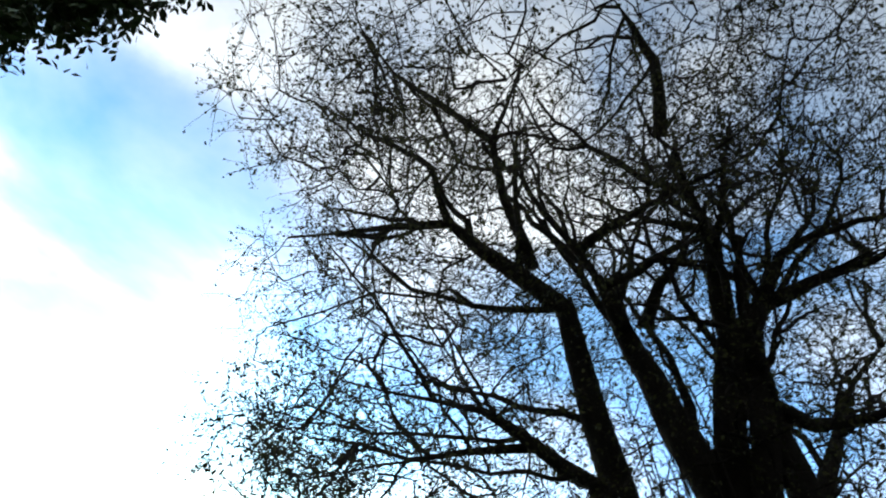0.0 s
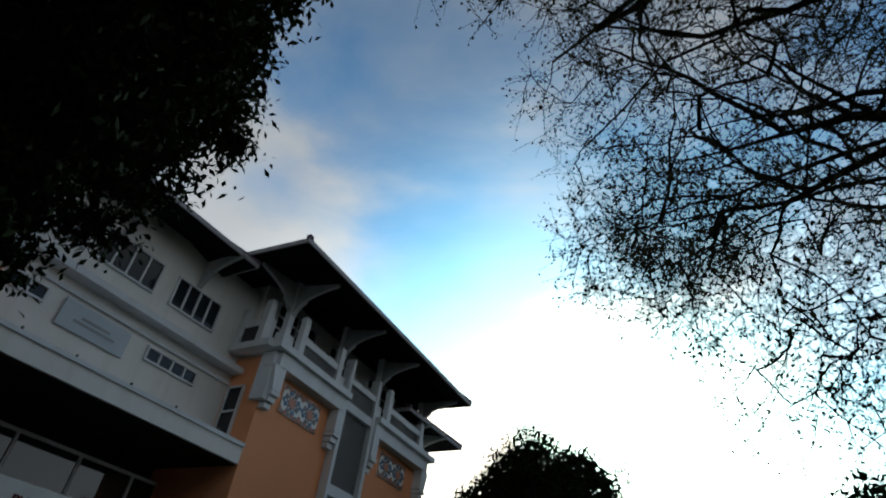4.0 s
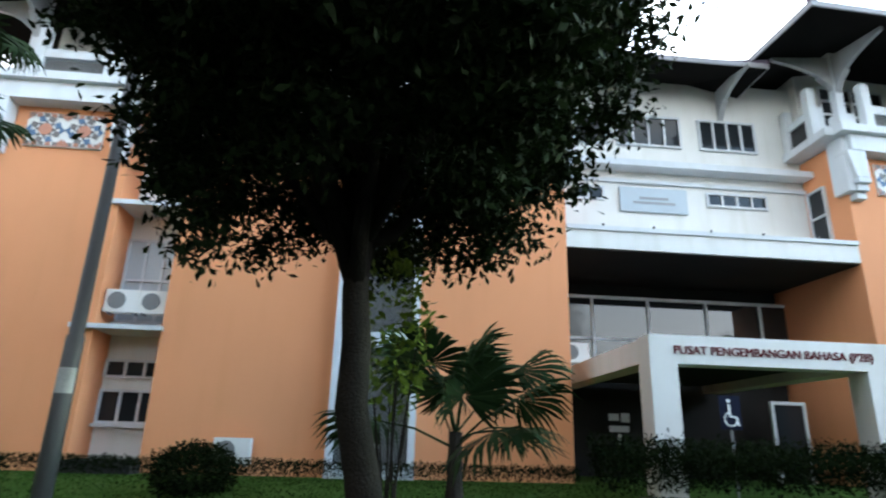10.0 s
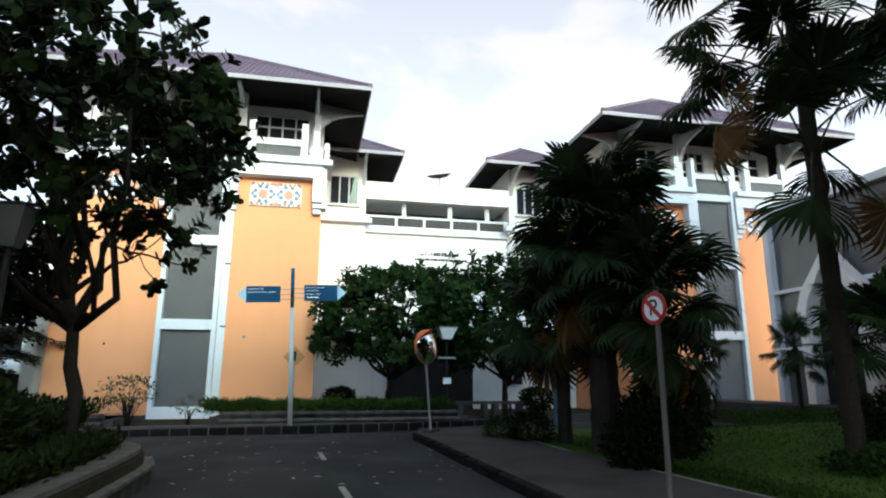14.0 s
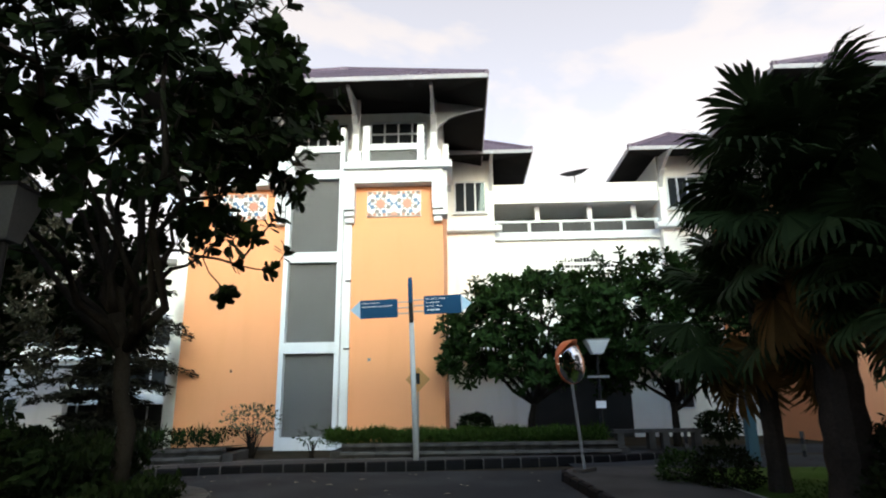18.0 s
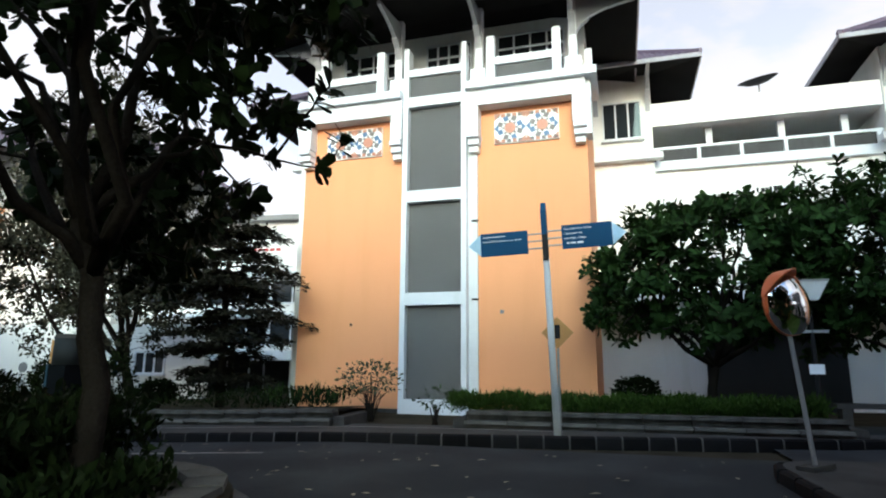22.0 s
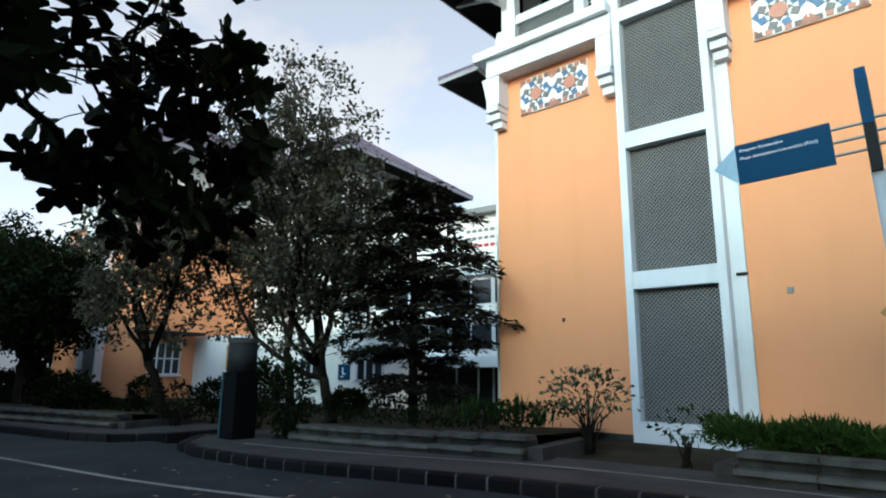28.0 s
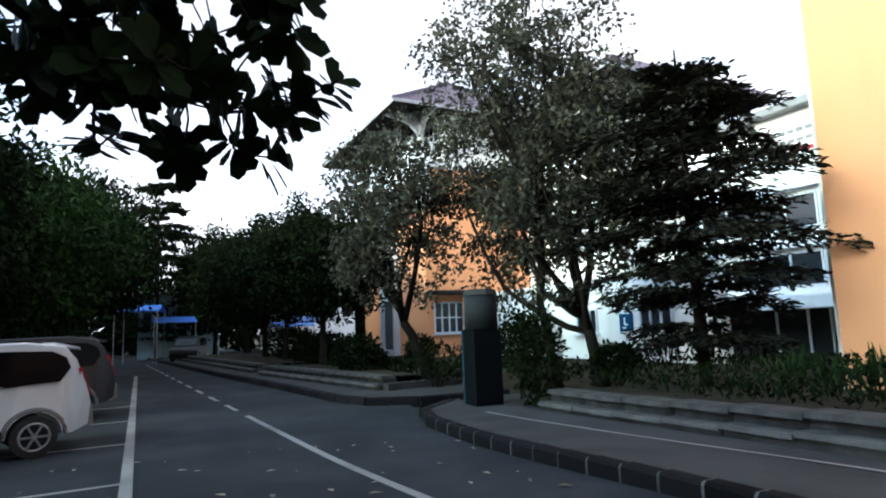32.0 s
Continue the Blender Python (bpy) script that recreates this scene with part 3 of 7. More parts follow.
def ornament(parent, m):
    """Two eight-point rosettes of glazed tiles on a white field."""
    p = shared("tile_panel", "tile_panel", lambda: B(-0.95, 0.95, -0.06, 0.0, 0, 0.95), TILE_W, parent, m, "glazed tile panel with blue and terracotta rosettes")

    def poly(pts):
        return Geo().prism(pts, "y", -0.085, -0.055)
    sq = [(-0.072, -0.072), (0.072, -0.072), (0.072, 0.072), (-0.072, 0.072)]
    for cx in (-0.475, 0.475):
        cz = 0.475
        oct_ = [(0.17 * math.cos(math.pi / 8 + k * math.pi / 4), 0.17 * math.sin(math.pi / 8 + k * math.pi / 4)) for k in range(8)]
        shared("centre_tile", "oct", lambda: poly(oct_), TILE_R, p, pose(cx, 0, cz))
        for k in range(8):
            rot = Matrix.Rotation(radians(-(k * 45 + 22.5)), 4, "Y")
            shared("square_tile", ("sq", k % 2), lambda: poly(sq), TILE_G if k % 2 else TILE_B, p, pose(cx, 0, cz) @ rot @ pose(0.31, 0, 0))
            tip = [(0.17, -0.045), (0.25, 0.0), (0.17, 0.045)]
            shared("ray_tile", "ray", lambda: poly(tip), TILE_G, p, pose(cx, 0, cz) @ Matrix.Rotation(radians(-k * 45), 4, "Y"))
        for sx in (-1, 1):
            for sz in (-1, 1):
                tri_ = [(-0.1, -0.1), (0.1, -0.1), (-0.1, 0.1)]
                rot = {(-1, -1): 0, (1, -1): 90, (1, 1): 180, (-1, 1): 270}[(sx, sz)]
                shared("corner_tile", "cor", lambda: poly(tri_), TILE_R, p, pose(cx + sx * 0.36, 0, cz + sz * 0.36) @ Matrix.Rotation(radians(-rot), 4, "Y"))
    for k in range(11):
        for z in (0.075, 0.875):
            shared("edge_tile", ("edge", k % 2), lambda: poly([(-0.06, -0.05), (0.06, -0.05), (0.06, 0.05), (-0.06, 0.05)]), TILE_R if k % 2 else TILE_G, p, pose(-0.85 + k * 0.17, 0, z))
    bow = [(0.0, 0.0), (0.13, -0.13), (0.13, 0.13)]
    for x, a in ((0, 0), (0, 180), (-0.95, 0), (0.95, 180)):
        shared("bow_tile", "bow", lambda: poly(bow), TILE_B, p, pose(x, 0, 0.475) @ Matrix.Rotation(radians(a), 4, "Y"))
    return p


def lattice(w, h, pitch, t=0.022):
    """Crossed diagonal bars within a w by h opening, from its lower left corner."""
    g = Geo()
    n = int((w + h) / pitch) + 1
    for s in (0, 1):
        for i in range(1, n):
            c = i * pitch
            a, b = (max(0, c - h), min(h, c)), (min(w, c), max(0, c - w))
            if s:
                a, b = (w - a[0], a[1]), (w - b[0], b[1])
            y = -0.012 if s else 0.012
            g.bar((a[0], y, a[1]), (b[0], y, b[1]), 0.02, t)
    return g


def brace():
    """A tapering web plate from a column out to the eaves, in the plane x = 0, with a hollow lower edge."""
    low = [(0.0, 10.75), (-0.07, 11.02), (-0.22, 11.28), (-0.48, 11.48), (-0.85, 11.64), (-1.3, 11.76), (-1.8, 11.84)]
    top = [(-1.85, 11.93), (-1.3, 12.0), (-0.85, 12.06), (-0.48, 12.12), (-0.22, 12.16), (-0.07, 12.18), (0.0, 12.2)]
    g = Geo()
    for i in range(6):
        (y0, a0), (y1, a1), (y2, b1), (y3, b0) = low[i], low[i + 1], top[5 - i], top[6 - i]
        g.prism([(y0, a0), (y1, a1), (y2, b1), (y3, b0)], "x", -0.055, 0.055)
    g.prism([(0.0, 10.72), (-0.09, 11.0), (-0.24, 11.24), (-0.5, 11.44), (-0.47, 11.5), (-0.2, 11.3), (-0.05, 11.05), (0.04, 10.75)], "x", -0.09, 0.09)
    return g


def hip_roof(parent, x0, x1, y0, y1, ze, slope, name="roof"):
    """A hipped tile roof on the eaves rectangle, with raised tile rows, ridge caps, fascia boards and a sloping soffit."""
    half = min(x1 - x0, y1 - y0) / 2
    zr = ze + half * slope
    if x1 - x0 >= y1 - y0:
        r0, r1 = (x0 + half, (y0 + y1) / 2), (x1 - half, (y0 + y1) / 2)
    else:
        r0, r1 = ((x0 + x1) / 2, y0 + half), ((x0 + x1) / 2, y1 - half)
    v = [(x0, y0, ze), (x1, y0, ze), (x1, y1, ze), (x0, y1, ze), (*r0, zr), (*r1, zr)]
    if x1 - x0 >= y1 - y0:
        faces = [(0, 1, 5, 4), (1, 2, 5), (2, 3, 4, 5), (3, 0, 4)]
    else:
        faces = [(0, 1, 4), (1, 2, 5, 4), (2, 3, 5), (3, 0, 4, 5)]
    g = Geo()
    g.v, g.f = list(v), list(faces)
    roof = part(name, g, ROOF, parent, "hipped roof of purple-brown clay tiles")
    rows = Geo()
    top = [Vector(p) for p in v]
    for f in faces:
        a, b = top[f[0]], top[f[1]]
        ed = (b - a)
        length = ed.length
        e = ed.normalized()
        n = int(length / 0.2)
        nrm = ed.cross(top[f[2]] - a).normalized()
        inward = nrm.cross(e)
        run = half * math.sqrt(1 + slope * slope)
        for i in range(n):
            s = (i + 0.5) * length / n
            far = min(run, min(s, length - s) * math.sqrt(1 + slope * slope))
            if far > 0.25:
                p = a + e * s + nrm * 0.015
                rows.bar(p - inward * 0.04, p + inward * far, 0.09, 0.05)
    tagged(part("tile_relief", rows, ROOF, roof), kind="stuff")
    for a, b in ((0, 4), (1, 5 if len(faces[0]) == 4 else 4), (2, 5), (3, 4 if len(faces[0]) == 4 else 5), (4, 5)):
        if (top[a] - top[b]).length > 0.2:
            part("ridge_cap", Geo().bar(top[a] + Vector((0, 0, 0.05)), top[b] + Vector((0, 0, 0.05)), 0.22, 0.14), ROOF, roof)
    for i in range(4):
        part("finial", Geo().bar(top[i] + Vector((0, 0, 0.0)), top[i] + Vector((0, 0, 0.15)), 0.12), ROOF, roof)
    t = 0.05
    for a, b, c, d in ((x0 - t, x1 + t, y0 - t, y0), (x0 - t, x1 + t, y1, y1 + t), (x0 - t, x0, y0, y1), (x1, x1 + t, y0, y1)):
        part("fascia", B(a, b, c, d, ze - 0.14, ze + 0.02), FASCIA, roof, "greyed painted fascia board")
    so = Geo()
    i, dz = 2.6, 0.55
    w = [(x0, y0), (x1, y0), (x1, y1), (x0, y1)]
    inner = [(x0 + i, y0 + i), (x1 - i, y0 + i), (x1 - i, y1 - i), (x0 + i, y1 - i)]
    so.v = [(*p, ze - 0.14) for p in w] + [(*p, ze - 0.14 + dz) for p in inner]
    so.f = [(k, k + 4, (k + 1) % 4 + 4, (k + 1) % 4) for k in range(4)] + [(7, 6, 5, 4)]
    # underside of the eaves, its shade held by the soffit colour
    part("soffit", so, SOFFIT, roof, "soffit under wide eaves, coloured near black for shade")
    return roof


def ring_frame(w, h, t, y0, y1):
    """A rectangular frame in one piece."""
    g = Geo()
    for y in (y0, y1):
        g.v += [(0, y, 0), (w, y, 0), (w, y, h), (0, y, h), (t, y, t), (w - t, y, t), (w - t, y, h - t), (t, y, h - t)]
    for k in range(4):
        n = (k + 1) % 4
        g.f += [(k, n, 4 + n, 4 + k), (8 + k, 12 + k, 12 + n, 8 + n), (k, 8 + k, 8 + n, n), (4 + k, 4 + n, 12 + n, 12 + k)]
    return g


def casement(parent, m, w, h, cols, name="window", rows=1, sill=True, frame=TRIM):
    """A framed window: frame, mullions, transoms, glass panes, sill; its lower left corner at m."""
    win = shared(name, ("fr", w, h, frame.name), lambda: ring_frame(w, h, 0.06, -0.03, 0.07), frame, parent, m)
    cw, ch = (w - 0.06 * (cols + 1)) / cols, (h - 0.06 * (rows + 1)) / rows
    for i in range(cols):
        for j in range(rows):
            shared("pane", ("pane", round(cw, 3), round(ch, 3)), lambda: B(0, cw, 0.03, 0.045, 0, ch), GLASS, win, pose(0.06 + i * (cw + 0.06), 0, 0.06 + j * (ch + 0.06)))
        if i:
            shared("mullion", ("mul", h), lambda: B(0, 0.06, -0.025, 0.065, 0.06, h - 0.06), frame, win, pose(i * (cw + 0.06), 0, 0))
    for j in range(1, rows):
        shared("transom", ("tra", w), lambda: B(0.06, w - 0.06, -0.022, 0.062, 0, 0.06), frame, win, pose(0, 0, j * (ch + 0.06)))
    if sill:
        shared("sill", ("sill", w), lambda: B(-0.06, w + 0.06, -0.14, 0.06, -0.08, -0.002), TRIM, win)
    return win


def ac_unit(m, label):
    u = thing("air_conditioner", m, label, "air conditioner", group="outdoor air conditioners")
    part("casing", B(-0.4, 0.4, 0, 0.3, 0.05, 0.6, 0.01), WHITE, u)
    g = Geo()
    ring = [(-0.12 + 0.21 * math.cos(a * math.pi / 8), 0.33 + 0.21 * math.sin(a * math.pi / 8)) for a in range(16)]
    g.prism(ring, "y", -0.015, 0.02)
    part("fan_grille", g, GREY, u, "round dark fan grille")
    for s in (-0.3, 0.3):
        part("foot", B(s - 0.03, s + 0.03, 0.02, 0.28, 0, 0.05), STEEL, u)
    return u


def tower(parent, cx, wl, wr, depth=8.0, over=1.6, front=2.1, over_right=None):
    """A tower bay: two orange piers, a tall screened window, a balcony with posts and braces, a hipped roof."""
    c = pose(cx, 0, 0)
    ends = ((-1, wl), (1, wr))
    for s, w in ends:
        a, b = (cx - 1.02 - w, cx - 1.02) if s < 0 else (cx + 1.02, cx + 1.02 + w)
        part("pier", B(a, b, 0, depth, -0.8, 9.3), ORANGE, parent, "tall orange painted pier")
        part("lintel", B(a - 0.02, b + 0.02, -0.46, 0.02, 8.85, 9.35), TRIM, parent)
        part("cornice", B(a - (0.35 if s < 0 else 0.0), b + (0.35 if s > 0 else 0.0), -0.62, 1.3, 9.35, 9.58), TRIM, parent)
        mid = (a + b) / 2
        bracket(parent, 1, mirrored(pose(b - 0.36 if s > 0 else a + 0.36, 0, 0), s < 0))
        bracket(parent, 0, mirrored(pose(a if s > 0 else b, 0, 0), s < 0))
        ornament(parent, pose(mid, 0, 7.72))
        # the side return of the outer bracket
        part("bracket", B(b - 0.02, b + 0.16, -0.28, 0.3, 7.7, 9.33) if s > 0 else B(a - 0.16, a + 0.02, -0.28, 0.3, 7.7, 9.33), TRIM, parent)
        # balcony rail over the pier
        p0, p1 = (a + 0.75, b - 0.75)
        for x in (p0, p1):
            part("post", B(x - 0.13, x + 0.13, -0.42, -0.16, 9.58, 11.05, 0.01), TRIM, parent)
        rail = part("railing", B(p0 + 0.13, p1 - 0.13, -0.38, -0.2, 10.12, 10.36), TRIM, parent)
        part("bottom_rail", B(p0 + 0.13, p1 - 0.13, -0.36, -0.22, 9.6, 9.7), TRIM, rail)
        w2 = p1 - p0 - 0.3
        shared("mesh_panel", ("rl", round(w2, 2)), lambda: lattice(w2, 0.42, 0.085, 0.014), LATTICE, rail, pose(p0 + 0.15, -0.29, 9.7))
        part("backing", B(p0 + 0.14, p1 - 0.14, -0.24, -0.225, 9.71, 10.11), SCREEN, rail)
        for x in (a + 0.3, b - 0.3):
            col = part("column", B(x - 0.12, x + 0.12, -0.02, 0.22, 10.2, 12.3), TRIM, parent, "pale column on a square pedestal")
            part("pedestal", B(x - 0.25, x + 0.25, -0.15, 0.3, 9.581, 10.2, 0.02), TRIM, col)
            shared("brace", "brace", brace, BRACE, col, pose(x, 0.05, 0))
        xo = b - 0.3 if s > 0 else a + 0.3
        if s < 0 or over_right is None:
            shared("brace", "brace", brace, BRACE, parent, pose(xo, 0.1, 0, 0, 0, 90 if s > 0 else -90))
        # low corner post
        part("post", B(xo + s * 0.42 - 0.1, xo + s * 0.42 + 0.1, 0.3, 0.5, 9.58, 10.6), TRIM, parent)
        casement(parent, pose(mid - 1.1, 1.25, 10.5), 2.2, 1.5, 4, rows=3)
    # the tall window
    u = [(-1.0, -0.1), (1.0, -0.1), (1.0, 11.05), (0.84, 11.05), (0.84, 0.34), (-0.84, 0.34), (-0.84, 11.05), (-1.0, 11.05)]
    wf = part("window_surround", Geo().prism([(cx + a, b) for a, b in u], "y", -0.34, 0.06), TRIM, parent, "pale frame of a three-storey screened window")
    for a, b in ((2.98, 3.34), (6.06, 6.42), (9.1, 9.42)):
        part("cross_bar", B(cx - 0.84, cx + 0.84, -0.32, 0.05, a, b), TRIM, wf)
    for z, h in ((0.34, 2.64), (3.34, 2.72), (6.42, 2.68)):
        shared("mesh_screen", ("lat", h), lambda: lattice(1.68, h, 0.085, 0.014), LATTICE, wf, pose(cx - 0.84, -0.12, z))
        part("screen_backing", B(cx - 0.84, cx + 0.84, -0.07, -0.05, z, z + h), SCREEN, wf)
    rail = part("railing", Geo().box(cx - 0.84, cx + 0.84, -0.3, -0.12, 10.12, 10.36), TRIM, parent)
    shared("mesh_panel", "rlc", lambda: lattice(1.68, 0.68, 0.085, 0.014), LATTICE, rail, pose(cx - 0.84, -0.2, 9.43))
    part("backing", B(cx - 0.84, cx + 0.84, -0.15, -0.135, 9.43, 10.11), SCREEN, rail)
    casement(parent, pose(cx - 0.8, 1.25, 10.5), 1.6, 1.5, 4, rows=3)
    part("slot_wall", B(cx - 1.02, cx + 1.02, 0.08, depth, -0.8, 9.3), GREY, parent)
    part("upper_wall", B(cx - 1.0 - wl, cx + 1.0 + wr, 1.3, depth, 9.3, 12.4), WHITE, parent)
    hip_roof(parent, cx - 1.02 - wl - over, cx + 1.02 + wr + (over if over_right is None else over_right), -front, depth + 1.6, 12.0, 0.66)


def side_block(parent, x0, x1, y0, y1, windows=True, ze=11.9):
    """A white stair block set back beside a tower, with a ledge, a window and its own hipped roof."""
    part("side_wall", B(x0, x1, y0, y1, -0.8, ze + 0.3), WHITE, parent, "white painted side block")
    part("ledge", B(x0 - 0.3, x1 + 0.3, y0 - 0.35, y0 + 0.02, 8.7, 8.92), TRIM, parent)
    w = (x1 - x0) - 0.7
    if windows:
        casement(parent, pose(x0 + 0.35, y0 - 0.04, 9.6), round(w, 2), 1.5, 3)
    hip_roof(parent, x0 - 1.6, x1 + 1.6, y0 - 1.6, y1 + 1.6, ze, 0.66)
    for x in (x0 + 0.12, x1 - 0.12):
        shared("brace", "brace", brace, BRACE, parent, pose(x, y0 + 0.02, ze - 12.05))


# the language-centre building on the west side
bldA = thing("academic_building", pose(-15.6, 0, 0.7, 0, 0, 90), "orange and white three-storey campus building with tile roofs", "building")
tower(bldA, 2.4, 4.05, 3.78)
# the northern tower stands slightly askew and a little taller
known = set(bldA.children)
tower(bldA, 4.66, 3.64, 4.2, over=2.0, front=2.25, over_right=0.15)
for ob in [c for c in bldA.children if c not in known]:
    ob.matrix_basis = pose(15.48, 0, 0, 0, 0, 3) @ Matrix.Diagonal((1.09, 1, 1.03, 1)) @ ob.matrix_basis
part("infill_wall", B(-4.2, -2.7, 1.0, 8, -0.8, 9.3), WHITE, bldA)
part("pier", B(-7.5, -4.2, 0, 8, -0.8, 9.3), ORANGE, bldA, "tall orange painted pier")
part("lintel", B(-7.52, -4.18, -0.46, 0.02, 8.85, 9.35), TRIM, bldA)
part("cornice", B(-7.85, -3.9, -0.62, 1.3, 9.35, 9.58), TRIM, bldA)
bracket(bldA, 1, pose(-4.56, 0, 0))
bracket(bldA, 1, mirrored(pose(-7.14, 0, 0), True))
ornament(bldA, pose(-5.85, 0, 7.72))
for x in (-6.75, -4.95):
    part("post", B(x - 0.13, x + 0.13, -0.42, -0.16, 9.58, 11.05, 0.01), TRIM, bldA)
rail = part("railing", B(-6.62, -5.08, -0.38, -0.2, 10.12, 10.36), TRIM, bldA)
part("bottom_rail", B(-6.62, -5.08, -0.36, -0.22, 9.6, 9.7), TRIM, rail)
part("backing", B(-6.62, -5.08, -0.24, -0.225, 9.71, 10.11), SCREEN, rail)
shared("mesh_panel", ("rl", 1.5), lambda: lattice(1.5, 0.42, 0.085, 0.014), LATTICE, rail, pose(-6.6, -0.29, 9.7))
for x in (-7.2, -4.5):
    col = part("column", B(x - 0.12, x + 0.12, -0.02, 0.22, 10.2, 12.3), TRIM, bldA, "pale column on a square pedestal")
    part("pedestal", B(x - 0.25, x + 0.25, -0.15, 0.3, 9.581, 10.2, 0.02), TRIM, col)
    shared("brace", "brace", brace, BRACE, col, pose(x, 0.05, 0))
shared("brace", "brace", brace, BRACE, bldA, pose(-7.2, 0.1, 0, 0, 0, -90))
part("upper_wall", B(-7.4, -2.6, 1.3, 8, 9.3, 12.4), WHITE, bldA)
hip_roof(bldA, -9.1, -2.2, -2.1, 9.6, 12.0, 0.66)
# the recessed strip of windows and its slabs
CURTAIN = mat("pale_curtained_glass", (0.50, 0.56, 0.60), 0.25, var=0.08, bump=0)
up = casement(bldA, pose(-4.18, 0.93, 3.5), 1.44, 2.2, 3, rows=2)
for ob in up.children:
    if ob.name.startswith("pane"):
        ob.material_slots[0].link = "OBJECT"
        ob.material_slots[0].material = CURTAIN
casement(bldA, pose(-4.18, 0.93, 2.15), 1.44, 0.45, 3, sill=False)
casement(bldA, pose(-4.18, 0.93, 1.08), 1.44, 0.8, 3)
part("slab", B(-4.7, -2.62, -0.15, 1.0, 3.18, 3.29), TRIM, bldA)
part("slab", B(-4.65, -2.7, -0.1, 1.0, 6.3, 6.42), TRIM, bldA)
part("step", B(-4.4, -2.6, -0.6, 1.0, -0.5, 0.3), PAVING, bldA)
# the entrance bay
X0, X1 = 7.2, 15.48
part("canopy", B(X0 + 0.004, X1 - 0.004, 0.0, 3.6, 5.88, 6.5), WHITE, bldA, "long white concrete canopy with dark stains")
part("canopy_edge", B(X0 + 0.01, X1 - 0.01, -0.06, 0.0, 6.38, 6.5), TRIM, bldA)
part("sign_wall", B(X0, X1, 1.6, 8, 6.5, 9.0), WHITE, bldA, "white wall band above the canopy")
part("ledge", B(X0, X1, 1.1, 1.62, 8.94, 9.14), TRIM, bldA)
part("upper_wall", B(X0, X1, 1.6, 8, 9.0, 12.3), WHITE, bldA)
part("drip_band", B(X0, X1, 1.5, 1.61, 8.55, 8.66), TRIM, bldA)
for x, w, n in ((7.5, 1.6, 3), (9.4, 2.1, 4), (12.1, 1.9, 4)):
    casement(bldA, pose(x, 1.54, 9.84), w, 1.08, n, sill=False)
casement(bldA, pose(12.12, 1.54, 7.93), 1.95, 0.46, 4, sill=False)
casement(bldA, pose(7.9, 1.54, 7.93), 1.0, 0.46, 2, sill=False)
board = part("name_board", B(9.37, 11.47, 1.5, 1.56, 7.62, 8.4), mat("pale_blue_grey_board", (0.46, 0.53, 0.58), 0.5, var=0.08, bump=0.02), bldA, "pale blue-grey name board with small grey lettering")
for i, w in enumerate((0.9, 1.3)):
    part("lettering", B(10.42 - w / 2, 10.42 + w / 2, 1.49, 1.497, 8.02 - i * 0.15, 8.1 - i * 0.15), STEEL, board)
for x in (8.2, 9.6, 11.2, 12.7, 14.3):
    part("spout", Geo().tube([(x, -0.09, 6.54), (x, -0.05, 6.5)], [0.03, 0.03], 6), GREY, bldA)
# a window in the flank of the northern tower
casement(bldA, pose(15.37, 1.5, 6.75, 0, 0, -90), 0.75, 1.75, 1, rows=2)
hip_roof(bldA, X0 + 1.3, X1 - 1.9, -0.05, 11, 12.0, 0.6)
# a thin near-black sheet paints the shade below the white canopy
part("canopy_soffit", B(X0 + 0.01, X1 - 0.01, 0.08, 3.59, 5.84, 5.876), SHADE_DARK, bldA, "canopy underside with its shade painted near black")
for x in (9.9, 12.9):
    shared("brace", "brace", brace, BRACE, bldA, pose(x, 1.62, 0))
part("cornice", B(14.86, 15.47, -0.3, 1.6, 9.62, 9.86), TRIM, bldA)
sr = part("side_railing", B(14.98, 15.14, 0.5, 1.3, 10.55, 10.78), TRIM, bldA)
part("backing", B(15.04, 15.06, 0.5, 1.3, 9.9, 10.55), SCREEN, sr)
part("post", B(14.93, 15.19, 1.3, 1.58, 9.861, 11.3, 0.01), TRIM, bldA)
part("post", B(14.93, 15.19, 0.22, 0.5, 9.861, 11.5, 0.01), TRIM, bldA)
CLEAR = glass_mat("polished_curtain_glass", (0.02, 0.024, 0.028), 0.03)
CLEAR.node_tree.nodes["Principled BSDF"].inputs["Specular IOR Level"].default_value = 0.9
# entrance back wall carries the deep shade of the bay in its colour
part("back_wall", B(X0, X1, 3.6, 4.0, -0.8, 5.9), SHADE_DARK, bldA)
cur = part("curtain_frame", B(X0, X1, 3.2, 3.3, 5.3, 5.4), TRIM, bldA)
for z0, z1 in ((3.0, 3.14), (4.0, 4.08)):
    part("transom", B(X0, X1, 3.2, 3.3, z0, z1), TRIM, cur)
for x in (8.9, 10.7, 12.6, 14.4):
    part("mullion", B(x, x + 0.08, 3.19, 3.31, 3.0, 5.3), TRIM, cur)
for i in range(5):
    a, b = [7.2, 8.98, 10.78, 12.68, 14.48, 15.48][i:i + 2]
    part("pane", B(a, b - 0.09, 3.24, 3.26, 3.15, 5.3), CLEAR, bldA)
dr = part("door", ring_frame(1.05, 2.3, 0.09, 2.0, 2.1), TRIM, bldA, "white-framed glass entrance door", pose(13.6, 0, -0.05))
part("pane", B(0.09, 0.96, 2.04, 2.06, 0.09, 2.21), GLASS, dr)
for x, z, w, h in ((9.25, 1.62, 0.3, 0.2), (9.62, 1.58, 0.26, 0.26), (9.25, 1.3, 0.6, 0.18), (9.5, 0.95, 0.1, 0.3)):
    part("notice", B(x, x + w, 3.12, 3.14, z, z + h), SIGNWHITE, bldA, "pale paper notice on the dark glass")
